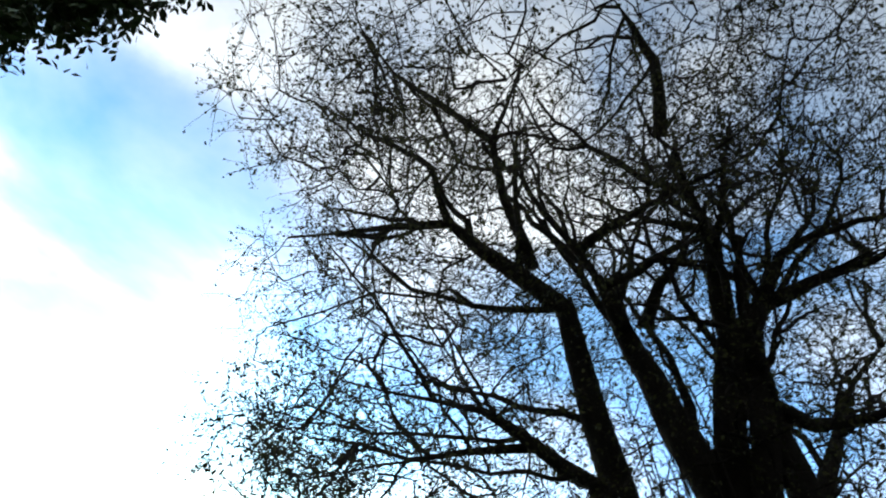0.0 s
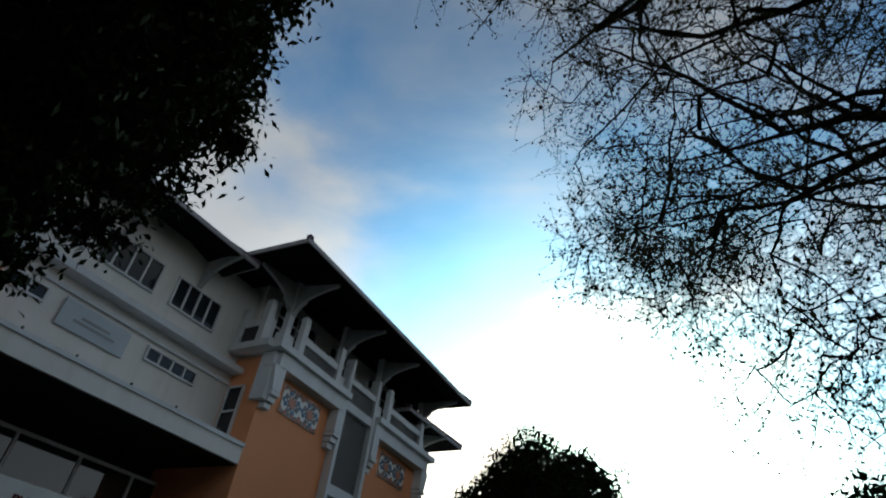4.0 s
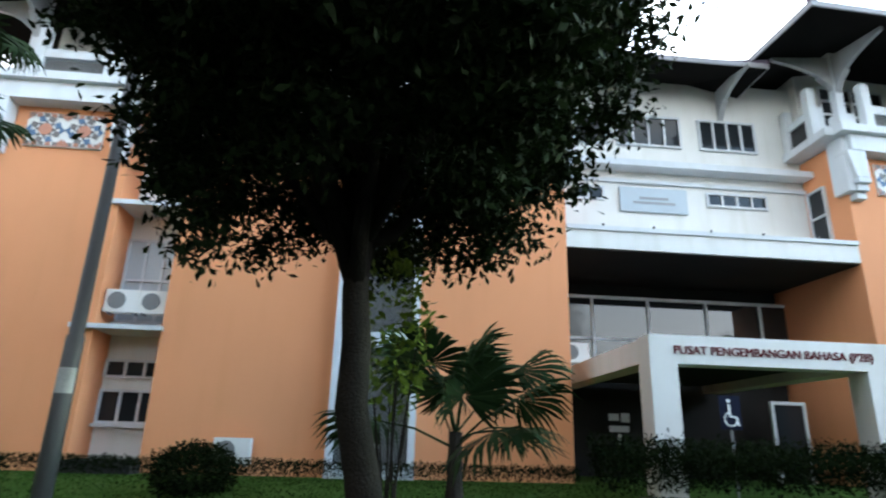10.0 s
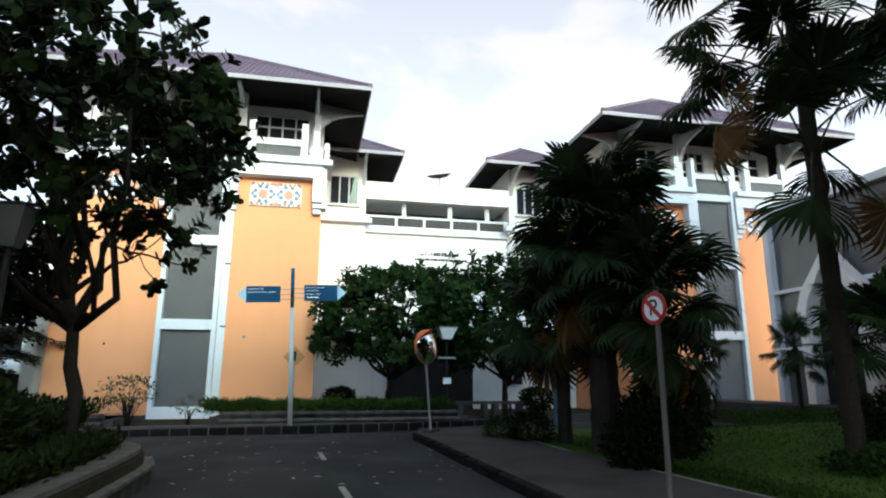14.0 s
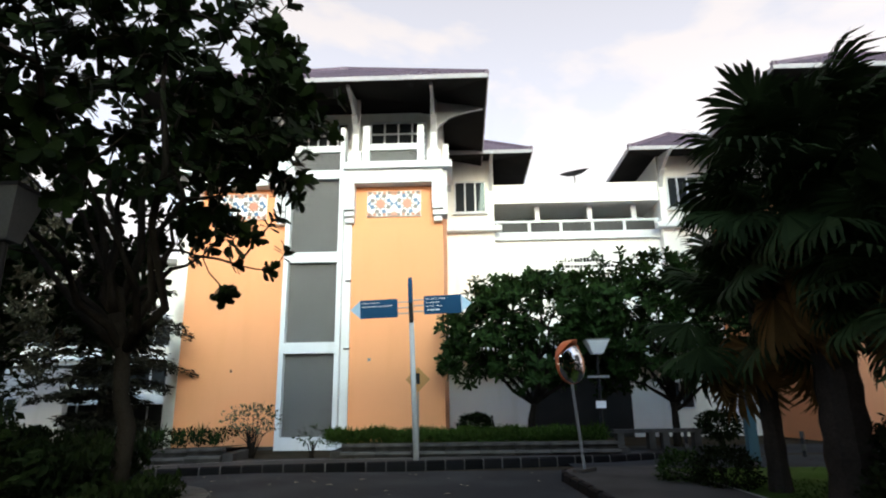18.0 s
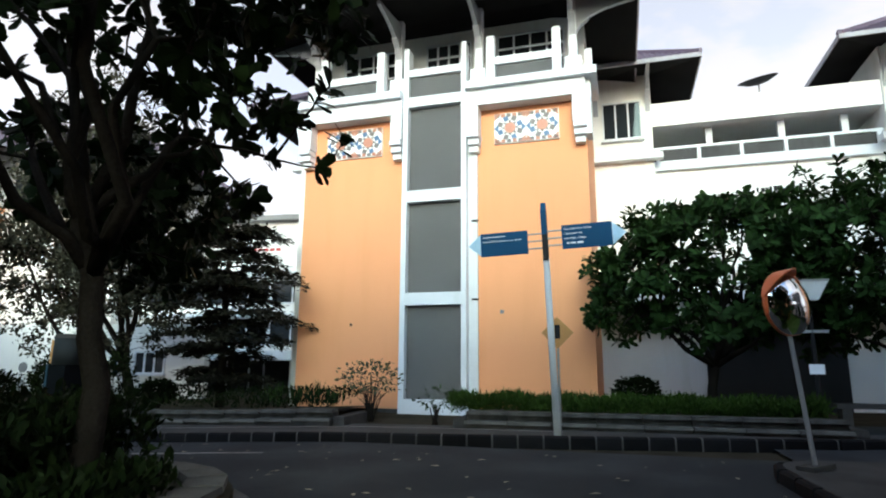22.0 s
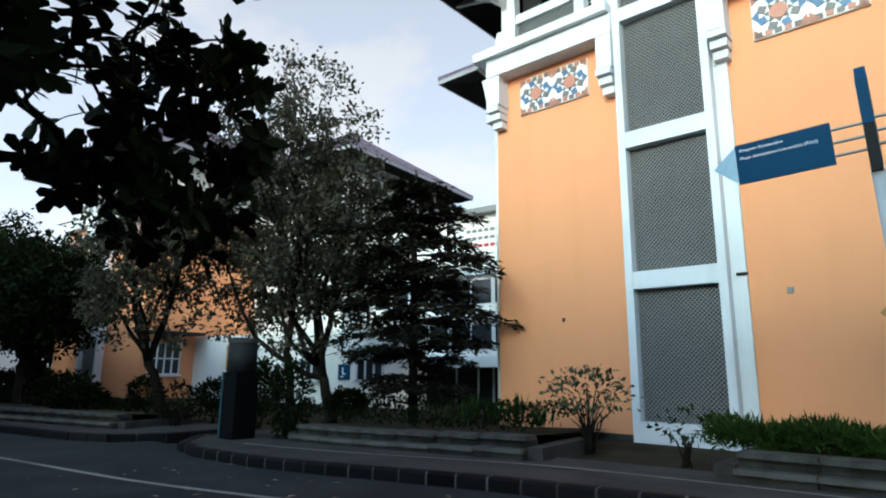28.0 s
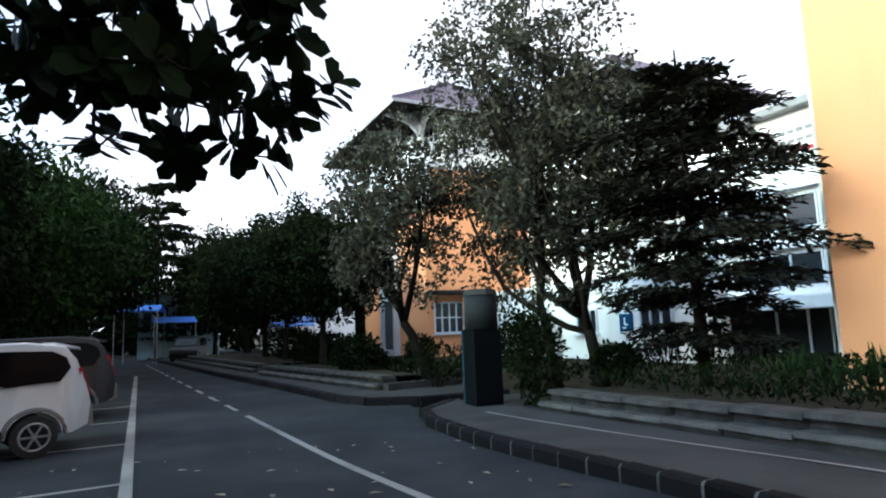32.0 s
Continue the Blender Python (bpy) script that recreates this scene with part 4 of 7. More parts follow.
part("floor_slab", B(X0, X1, -3.3, 4.0, -0.8, -0.03), PAVING, bldA)
# white portico in front of the entrance
por = part("portico_beam", B(7.75, 12.8, -3.3, -2.8, 2.47, 3.03), WHITE, bldA, "white square portico beam over the entrance")
for x0, x1, y0, y1, z1 in ((7.75, 8.3, -3.3, -2.75, 2.47), (12.26, 12.8, -3.3, -2.75, 2.47)):
    part("portico_post", B(x0, x1, y0, y1, -0.8, z1), WHITE, bldA)
for x0, x1 in ((7.75, 8.3), (12.26, 12.8)):
    part("portico_beam", B(x0, x1, -2.8, 3.18, 2.5, 2.99), WHITE, bldA)
# ceiling colour holds the shade inside the portico
part("portico_ceiling", B(8.3, 12.26, -2.75, 3.18, 2.72, 2.9), SHADE_DARK, bldA, "portico ceiling coloured near black for its shade")


def words(name, text, size, material, parent, m, depth=0.012, align="CENTER"):
    cu = bpy.data.curves.new(name, "FONT")
    cu.body, cu.size, cu.extrude, cu.align_x, cu.align_y = text, size, depth, align, "CENTER"
    tmp = bpy.data.objects.new(name, cu)
    scene.collection.objects.link(tmp)
    me = bpy.data.meshes.new_from_object(tmp.evaluated_get(bpy.context.evaluated_depsgraph_get()))
    bpy.data.objects.remove(tmp)
    me.materials.clear()
    me.materials.append(material)
    return put(name, me, parent, m)


words("lettering", "PUSAT PENGEMBANGAN BAHASA (P2B)", 0.236, mat("dark_maroon_lettering", (0.13, 0.010, 0.018), 0.6, spec=0.1), por, pose(10.33, -3.315, 2.73, 90, 0, 0))
# ramp rail
for x in (13.2, 14.0, 14.8):
    part("rail_post", B(x - 0.03, x + 0.03, -2.0, -1.94, -0.5, 0.6), BLACK, bldA)
part("handrail", Geo().bar((12.9, -1.97, 0.75), (15.2, -1.97, 0.35), 0.06), BLACK, bldA)
side_block(bldA, 25.6, 27.4, 1.6, 9.5, True, 11.25)
part("low_wing", B(27.41, 44, 2.0, 9, -0.8, 6.9), WHITE, bldA, "low white wing beyond the tower")
part("low_slab", B(27.41, 44, 0.6, 9.3, 6.9, 7.12), TRIM, bldA)
part("low_slab", B(27.41, 44, 0.9, 1.99, 5.05, 5.22), TRIM, bldA)
# dark sheet on the white wing paints the shade under the slab
part("shaded_wall", B(27.41, 44, 1.93, 1.99, -0.8, 5.04), SHADE_DARK, bldA, "dark sheet painting the shaded ground storey")
for x in (29.0, 33.0, 37.0, 41.0):
    part("wing_pier", B(x, x + 0.9, 1.0, 1.92, -0.8, 5.04), ORANGE, bldA)
# a low pavilion beyond the wing, its eaves reaching towards the road
pav = thing("pavilion", pose(0, 0, 0), "low tiled pavilion with white piers behind the dark tree", "building")
part("wall", B(-17.5, -11.6, 40.5, 46.0, -0.2, 6.5), WHITE, pav)
# flat dark sheet stands for the shade inside the porch
part("porch_wall", B(-16.0, -11.8, 40.4, 40.49, -0.2, 3.6), SHADE_DARK, pav)
for x, mt in ((-14.6, ORANGE), (-13.0, WHITE), (-11.0, WHITE)):
    part("pier", B(x, x + 0.5, 38.9, 39.4, -0.2, 6.4), mt, pav)
hip_roof(pav, -19.0, -9.2, 38.0, 48.0, 6.6, 0.5)
# the faculty building on the south side: tower, linking wing, second tower
bldB = thing("academic_building", pose(2.93, -20.87, 0.32, 0, 0, 180), "orange and white faculty building with wide tiled eaves", "building")
tower(bldB, 0, 3.45, 3.45)
side_block(bldB, 4.47, 6.6, 5.6, 10.5)
side_block(bldB, 14.0, 16.1, 5.6, 10.5)
tower(bldB, 21.6, 3.45, 3.45)
part("link_wall", B(6.6, 14.0, 6.1, 11, -0.8, 8.62), WHITE, bldB, "plain white wall with dark raised lettering")
part("parapet", B(6.6, 14.0, 5.9, 6.1, 8.4, 8.66), TRIM, bldB)
lk = part("railing", B(6.6, 14.0, 5.95, 6.08, 9.2, 9.3), TRIM, bldB)
part("bottom_rail", B(6.6, 14.0, 5.95, 6.08, 8.66, 8.76), TRIM, lk)
for i in range(6):
    x = 6.7 + i * 1.42
    part("baluster", B(x, x + 0.12, 5.94, 6.09, 8.76, 9.2), TRIM, lk)
    if i < 5:
        part("backing", B(x + 0.13, x + 1.41, 6.0, 6.02, 8.77, 9.19), SCREEN, lk)
# loggia back coloured near black to paint the shade of the opening
part("loggia_back", B(6.6, 14.0, 8.2, 8.4, 8.6, 10.1), SHADE_DARK, bldB)
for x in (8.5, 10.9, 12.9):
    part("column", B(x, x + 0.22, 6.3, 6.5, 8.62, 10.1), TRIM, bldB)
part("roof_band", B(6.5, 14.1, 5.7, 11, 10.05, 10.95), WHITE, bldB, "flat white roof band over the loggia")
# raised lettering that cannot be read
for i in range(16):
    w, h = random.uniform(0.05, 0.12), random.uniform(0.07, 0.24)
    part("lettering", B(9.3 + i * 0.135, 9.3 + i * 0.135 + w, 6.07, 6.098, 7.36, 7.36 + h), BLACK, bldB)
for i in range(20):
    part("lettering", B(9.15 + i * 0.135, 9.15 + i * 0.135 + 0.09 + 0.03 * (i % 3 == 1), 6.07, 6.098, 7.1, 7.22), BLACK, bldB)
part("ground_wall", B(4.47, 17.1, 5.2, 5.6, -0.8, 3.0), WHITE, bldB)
# flat dark sheet paints the entrance shade; the wall is not cut back
part("entrance_recess", B(7.8, 11.85, 5.1, 5.21, -0.3, 3.0), SHADE_DARK, bldB)
casement(bldB, pose(13.3, 5.15, 1.0), 1.1, 1.1, 2, sill=False)
part("canopy", B(4.47, 17, 3.6, 5.6, 3.3, 3.6), TRIM, bldB)
# fittings on the near tower
part("drain_stain", B(-4.0 + 1.3, -4.0 + 1.36, -0.02, 0.0, 2.42, 2.5), BLACK, bldB)
part("jamb_strip", B(1.003, 1.27, -0.09, 0.0, 0.0, 8.84), TRIM, bldB, "pale blue-white strip beside the tall window")
for z in (3.1, 5.4, 7.6):
    part("pipe_clip", B(1.1, 1.3, -0.13, -0.091, z, z + 0.05), BLACK, bldB)
part("vent_plate", B(1.9, 2.0, -0.03, 0.0, 2.72, 2.82), GREY, bldB)
# lower side roof and white return on the far side of the near tower
side_block(bldB, -6.6, -4.47, 3.5, 10.5, False, 10.95)
part("side_wall", B(-5.05, -4.475, 0.7, 5.59, -0.8, 8.3), WHITE, bldB, "plain white return wall")
part("ledge", B(-5.15, -4.475, 0.6, 5.59, 8.3, 8.5), TRIM, bldB)
part("plinth", B(-4.6, 4.6, -0.06, 0.0, -0.8, 0.05), STONE, bldB)

# glass hall with a pointed white arch
bldE = thing("entrance_hall", pose(-17.6, 0, 0.6, 0, 0, 90), "dark glazed hall with a white pointed arch and orange flank", "building")
part("flank_wall", B(-11.0, -10.8, 0.0, 1.75, -0.8, 7.1), ORANGE, bldE)
part("body", B(-16.5, -11.0, 0.3, 1.75, -0.8, 6.9), GREY, bldE)
part("court_step", B(-19.5, -9.6, -1.9, 0.2, -0.8, 0.28), PAVING, bldE, "pale paved step before the hall")
part("curtain_glass", B(-16.4, -11.1, 0.2, 0.3, -0.1, 6.9), mat("grey_tinted_glazing", (0.10, 0.105, 0.11), 0.25, var=0.1, bump=0), bldE)
for a, b, c, d, z0, z1 in ((-16.6, -16.35, -0.05, 0.3, -0.3, 6.85), (-11.15, -11.0, -0.05, 0.3, -0.3, 6.85), (-16.6, -11.0, -0.05, 0.3, 6.85, 7.1), (-16.35, -11.15, -0.02, 0.25, 4.0, 4.12), (-16.35, -11.15, -0.02, 0.25, 2.0, 2.12)):
    part("frame_bar", B(a, b, c, d, z0, z1), TRIM, bldE)
part("pavilion_wall", B(-12.5, -6.5, 3.9, 8.5, -0.8, 2.3), WHITE, bldE)
hip_roof(bldE, -13.2, -5.6, 2.9, 9.5, 2.4, 0.66)
arch = []
for s in (1, -1):
    side = [(1.25 * s, -0.3), (1.25 * s, 2.6), (1.32 * s, 3.2), (1.05 * s, 3.9), (0.6 * s, 4.4), (0.18 * s, 4.9)]
    arch.append(side)
outer = arch[0] + [(0, 5.5)] + arch[1][::-1]
inner = [(x * 0.74, -0.3 if z < 0 else z * 0.93) for x, z in outer]
g, n = Geo(), len(outer)
g.v = [(x, y, z) for y in (-0.5, 0.0) for x, z in [*outer, *inner]]
for i in range(n - 1):
    g.f += [(i, n + i, n + i + 1, i + 1), (2 * n + i, 2 * n + i + 1, 3 * n + i + 1, 3 * n + i), (i, i + 1, 2 * n + i + 1, 2 * n + i), (n + i, 3 * n + i, 3 * n + i + 1, n + i + 1)]
part("arch", g, WHITE, bldE, "white pointed ogee arch", pose(-13.6, 0, 0))
part("door", B(-14.5, -12.7, -0.05, 0.15, -0.2, 2.6), SHADE_DARK, bldE)

# the next faculty building along the road
bldD = thing("academic_building", pose(32.05, -20.23, 0.2, 0, 0, 186), "orange and white campus building half hidden by trees", "building")
tower(bldD, 0, 3.45, 3.45)
side_block(bldD, 4.47, 11.4, 6.04, 13.5)
part("link_wall", B(11.4, 26, 8.0, 12, 1.6, 8.5), WHITE, bldD, "white wall with window strips and a sign band")
# set-back wall with the ground-floor shade put into its colour
part("recess_wall", B(11.4, 26, 9.0, 12, -0.8, 1.6), SHADE_DARK, bldD, "recessed ground floor with its shade painted in")
for x in (16.0, 17.2, 18.0, 19.4, 20.8):
    part("recess_mullion", B(x, x + 0.06, 8.9, 8.99, -0.4, 1.6), TRIM, bldD)
part("recess_sill", B(15.0, 21.0, 8.85, 8.99, -0.4, -0.1), WHITE, bldD)
part("floor_band", B(11.4, 26, 6.9, 8.0, 1.62, 2.05), TRIM, bldD)
part("floor_band", B(11.4, 26, 7.6, 8.0, 5.7, 5.95), TRIM, bldD)
part("floor_band", B(11.4, 26, 7.6, 8.0, 3.7, 3.85), TRIM, bldD)
for z, h in ((2.35, 1.2), (4.35, 1.2)):
    for i in range(6):
        casement(bldD, pose(11.6 + i * 2.35, 7.96, z), 2.3, h, 2, sill=False)
part("parapet", B(11.3, 26, 7.5, 12, 8.5, 8.75), GREY, bldD)
for i in range(3):
    for k in range(6):
        part("lettering", B(17.2 + k * 0.32, 17.2 + k * 0.32 + 0.22, 7.95, 7.99, 7.72 - i * 0.36, 7.86 - i * 0.36), SIGNRED if i == 2 else GREY, bldD)
# the side of the near pier has a barred window under a dark hood
casement(bldD, pose(4.51, 0.35, 1.15, 0, 0, 90), 1.6, 1.5, 4, rows=2)
# hood slab takes the same near-black shade colour
part("window_hood", B(4.474, 5.6, -0.1, 2.5, 3.0, 3.15), SHADE_DARK, bldD, "dark hood slab over the side window")
part("ground_wall", B(4.475, 18.6, 2.7, 3.1, -0.4, 3.0), WHITE, bldD, "white ground-floor wall")
casement(bldD, pose(15.5, 2.65, 1.0), 1.4, 0.9, 3)
casement(bldD, pose(12.2, 2.65, 1.0), 1.2, 0.9, 3)
acc = part("access_sign", B(14.55, 15.15, 2.63, 2.69, 1.05, 1.65), SIGNBLUE, bldD, "blue wheelchair access sign")
part("pictogram", Geo().box(14.78, 14.84, 2.615, 2.628, 1.3, 1.52).box(14.78, 14.96, 2.615, 2.628, 1.26, 1.31).box(14.7, 14.86, 2.615, 2.628, 1.15, 1.2), SIGNWHITE, acc)


# ---- plants ----
def leaf_mesh(name, pos, axis, up, length, width, material, folded=True):
    """Many leaves in one mesh: at pos, pointing along axis, with their face to up; each a folded diamond."""
    n = len(pos)
    axis = axis / np.linalg.norm(axis, axis=1, keepdims=True)
    side = np.cross(axis, up)
    side /= np.linalg.norm(side, axis=1, keepdims=True) + 1e-9
    nrm = np.cross(side, axis)
    length, width = np.asarray(length).reshape(-1, 1), np.asarray(width).reshape(-1, 1)
    a = pos
    b = pos + axis * length * 0.6 + side * width * 0.5 + nrm * width * 0.12
    c = pos + axis * length
    d = pos + axis * length * 0.6 - side * width * 0.5 + nrm * width * 0.12
    v = np.stack([a, b, c, d], 1).reshape(-1, 3)
    me = bpy.data.meshes.new(name)
    me.vertices.add(4 * n)
    me.vertices.foreach_set("co", v.ravel())
    idx = np.arange(n)[:, None] * 4
    tri = np.concatenate([idx + [0, 1, 2], idx + [0, 2, 3]], 1).reshape(-1)
    me.loops.add(6 * n)
    me.loops.foreach_set("vertex_index", tri)
    me.polygons.add(2 * n)
    me.polygons.foreach_set("loop_start", np.arange(0, 6 * n, 3))
    me.materials.append(material)
    me.update()
    me.validate()
    return me


def round_leaf_mesh(name, pos, axis, up, length, width, material):
    """Broad leaves, widest near the tip, folded along the midrib: six corners each."""
    n = len(pos)
    axis = axis / np.linalg.norm(axis, axis=1, keepdims=True)
    side = np.cross(axis, up)
    side /= np.linalg.norm(side, axis=1, keepdims=True) + 1e-9
    nrm = np.cross(side, axis)
    length, width = np.asarray(length).reshape(-1, 1), np.asarray(width).reshape(-1, 1)
    rows = [pos, pos + axis * length]
    for s in (1, -1):
        for f, w, h in ((0.4, 0.36, 0.08), (0.82, 0.45, 0.06)):
            rows.append(pos + axis * length * f + side * width * w * s + nrm * width * h)
    v = np.stack(rows, 1).reshape(-1, 3)
    me = bpy.data.meshes.new(name)
    me.vertices.add(6 * n)
    me.vertices.foreach_set("co", v.ravel())
    idx = np.arange(n)[:, None] * 6
    quad = np.concatenate([idx + [0, 2, 3, 1], idx + [0, 1, 5, 4]], 1).reshape(-1)
    me.loops.add(8 * n)
    me.loops.foreach_set("vertex_index", quad)
    me.polygons.add(2 * n)
    me.polygons.foreach_set("loop_start", np.arange(0, 8 * n, 4))
    me.materials.append(material)
    me.update()
    me.validate()
    return me


def wander(rng, a, b, n=5, sway=0.08):
    """A bent line from a to b."""
    a, b = np.array(a, float), np.array(b, float)
    ln = np.linalg.norm(b - a)
    pts = [a + (b - a) * i / n for i in range(n + 1)]
    off = rng.normal(0, sway * ln, 3)
    for i in range(1, n):
        t = i / n
        pts[i] = pts[i] + off * math.sin(math.pi * t) + rng.normal(0, sway * ln * 0.25, 3)
    return pts


def taper(r0, r1, n):
    return [r0 + (r1 - r0) * i / (n - 1) for i in range(n)]


def clumps(rng, centre, radii, n, per, spread, low=-0.6, shell=0.45, lumps=0.22):
    """Leaf places in clumps through the outer part of an uneven ellipsoid; also the clump centres."""
    cs = []
    while len(cs) < n:
        d = rng.normal(0, 1, 3)
        d /= np.linalg.norm(d)
        if d[2] < low:
            continue
        lump = 1 + lumps * (noise.noise(Vector(d) * 2.1 + Vector(centre)) * 1.6)
        r = (shell + (1 - shell) * rng.random() ** 0.6) * lump
        cs.append(np.array(centre) + d * r * np.array(radii))
    cs = np.array(cs)
    p = np.repeat(cs, per, 0) + rng.normal(0, spread, (n * per, 3)) * [1, 1, 0.7]
    return p, cs


def frusta(pa, pb, ra, rb, sides):
    """Many tapered twigs in one go: vertices and faces."""
    n = len(pa)
    d = pb - pa
    d = d / (np.linalg.norm(d, axis=1, keepdims=True) + 1e-9)
    s = np.cross(d, [0.31, 0.17, 0.93])
    s /= np.linalg.norm(s, axis=1, keepdims=True) + 1e-9
    u = np.cross(d, s)
    rings = []
    for p, r in ((pa, ra), (pb, rb)):
        for k in range(sides):
            a = 2 * math.pi * k / sides
            rings.append(p + (s * math.cos(a) + u * math.sin(a)) * r[:, None])
    v = np.stack(rings, 1).reshape(-1, 3)
    o = np.arange(n)[:, None] * 2 * sides
    f = np.concatenate([o + [k, (k + 1) % sides, sides + (k + 1) % sides, sides + k] for k in range(sides)], 1).reshape(-1, 4)
    return v, f


def twig_mesh(name, pa, pb, ra, rb, material, sides=4):
    v, f = frusta(pa, pb, ra, rb, sides)
    me = bpy.data.meshes.new(name)
    me.vertices.add(len(v))
    me.vertices.foreach_set("co", v.ravel())
    me.loops.add(f.size)
    me.loops.foreach_set("vertex_index", f.ravel())
    me.polygons.add(len(f))
    me.polygons.foreach_set("loop_start", np.arange(0, f.size, 4))
    me.materials.append(material)
    me.update()
    me.validate()
    return me


def branching(rng, seeds, targets, thin, power=0.42, pull=0.35):
    """Joins scattered points to a skeleton, each to its nearest grown point: ends of the twigs and their thickness."""
    ns = len(seeds)
    pts = np.concatenate([seeds, targets])
    par = np.full(len(pts), -1)
    dist = np.zeros(len(pts))
    d0 = np.min(np.linalg.norm(targets[:, None] - seeds[None, ::3], axis=2), axis=1)
    grown = list(range(ns))
    G = np.zeros_like(pts)
    G[:ns] = seeds
    D = np.zeros(len(pts))
    m = ns
    idx = np.zeros(len(pts), int)
    idx[:ns] = np.arange(ns)
    for k in np.argsort(d0):
        q = targets[k]
        c = np.linalg.norm(G[:m] - q, axis=1)
        j = int(np.argmin(c + pull * D[:m] * 0.3))
        par[ns + k] = idx[j]
        D[m] = D[j] + c[j]
        G[m] = q
        idx[m] = ns + k
        m += 1
    load = np.ones(len(pts))
    for g in range(m - 1, ns - 1, -1):
        load[par[idx[g]]] += load[idx[g]]
    r = thin * load ** power
    kids = np.arange(ns, len(pts))
    return pts, par, kids, r


def knots(rng, pts, n):
    """Evenly spread points along a bent limb."""
    out = []
    for a, b in zip(pts, pts[1:]):
        for k in range(n):
            out.append(a + (b - a) * k / n)
    out.append(pts[-1])
    return out


def skeleton(rng, t, b, fork_pts, centre, cs, trunk_r, bark, limbs, thin, reach=0.75):
    """Limbs as parts of their own, and the twigs that join every clump to them."""
    order = rng.permutation(len(cs))
    seeds = [np.array(p) for p in fork_pts[-2:]]
    for k in order[:limbs]:
        s = fork_pts[-1] if rng.random() < 0.6 else fork_pts[-2]
        q = wander(rng, s, np.array(centre) + (cs[k] - np.array(centre)) * reach, 6, 0.09)
        part("limb", Geo().tube([x - b for x in q], taper(trunk_r * 0.5, trunk_r * 0.12, 7), 6), bark, t, smooth=True)
        seeds += knots(rng, q, 2)
    pts, par, kids, r = branching(rng, np.array(seeds), cs, thin)
    r = np.minimum(r, trunk_r * 0.3)
    pa, pb = pts[par[kids]], pts[kids]
    rk = r[kids]
    mid = (pa + pb) / 2 + rng.normal(0, 0.06, pa.shape) * np.linalg.norm(pb - pa, axis=1, keepdims=True)
    tagged(put("twig_mass", twig_mesh("twig_mass", np.concatenate([pa, mid]) - b, np.concatenate([mid, pb]) - b, np.concatenate([rk * 1.15, rk]), np.concatenate([rk, rk * 0.9]), bark), t), kind="stuff")
    return (pb - pa) / (np.linalg.norm(pb - pa, axis=1, keepdims=True) + 1e-6)


def trunk_of(rng, t, b, fork, trunk_r, bark):
    pts = wander(rng, b - [0, 0, 0.2], fork, 6, 0.05)
    part("trunk", Geo().tube([q - b for q in pts], [trunk_r * (1.35 if i == 0 else 1 - 0.06 * i) for i in range(7)], 10), bark, t, smooth=True)
    return pts


def tree(name, base, fork, centre, radii, n, per, spread, leaf, lw, material, trunk_r, label, seed, bark=BARK, limbs=9, low=-0.6, shell=0.45, category="tree", droop=0.5, lumps=0.22):
    """A tapered trunk, limbs that reach the clumps, twigs, and a crown of separate leaves."""
    rng = np.random.default_rng(seed)
    base = (base[0], base[1], ground_z(base[0], base[1]) + (base[2] if len(base) > 2 else 0.1))
    t = thing(name, pose(*base), label, category)
    b = np.array(base)
    p, cs = clumps(rng, centre, radii, n, per, spread, low, shell, lumps)
    skeleton(rng, t, b, trunk_of(rng, t, b, np.array(fork), trunk_r, bark), centre, cs, trunk_r, bark, limbs, 0.006)
    ax = rng.normal(0, 1, p.shape)
    ax[:, 2] -= droop
    up = rng.normal(0, 0.7, p.shape) + [0, 0, 1]
    ln = leaf * rng.uniform(0.7, 1.25, len(p))
    tagged(put("crown", leaf_mesh("crown", p - b, ax, up, ln, ln * lw, material), t), kind="stuff")
    return t


def rosette_tree(name, base, fork, centre, radii, n, per, leaf, lw, material, trunk_r, label, seed, low=-0.5, category="tree", limbs=10, shell=0.3, tilt=0.5, lumps=0.22, lobes=()):
    """A tree whose large leaves stand in whorls at the ends of its twigs."""
    rng = np.random.default_rng(seed)
    base = (base[0], base[1], ground_z(base[0], base[1]) + (base[2] if len(base) > 2 else 0.1))
    t = thing(name, pose(*base), label, category)
    b = np.array(base)
    _, cs = clumps(rng, centre, radii, n, 1, 0.01, low, shell, lumps)
    for lc, lr, ln_ in lobes:
        cs = np.concatenate([cs, clumps(rng, lc, lr, ln_, 1, 0.01, -1.0, 0.2, lumps)[1]])
    dirs = skeleton(rng, t, b, trunk_of(rng, t, b, np.array(fork), trunk_r, BARK), centre, cs, trunk_r, BARK, limbs, 0.008, 0.8)
    dirs = dirs + [0, 0, 0.35]
    dirs /= np.linalg.norm(dirs, axis=1, keepdims=True) + 1e-6
    d = np.repeat(dirs, per, 0)
    s = np.cross(d, [0.3, 0.2, 0.9])
    s /= np.linalg.norm(s, axis=1, keepdims=True) + 1e-6
    u = np.cross(d, s)
    a = (np.tile(np.arange(per), len(cs)) * 2.4 + rng.uniform(-0.3, 0.3, len(d)))[:, None]
    out = s * np.cos(a) + u * np.sin(a)
    A = out + d * rng.uniform(0.0, 0.7, (len(d), 1)) + np.array([0, 0, -0.25 * tilt])
    P = np.repeat(cs, per, 0) - d * 0.12 * rng.random((len(d), 1))
    U = d + out * 0.2 + rng.normal(0, 0.15, d.shape)
    ln = leaf * rng.uniform(0.65, 1.2, len(P))
    tagged(put("crown", round_leaf_mesh("crown", P - b, A, U, ln, ln * lw, material), t), kind="stuff")
    return t


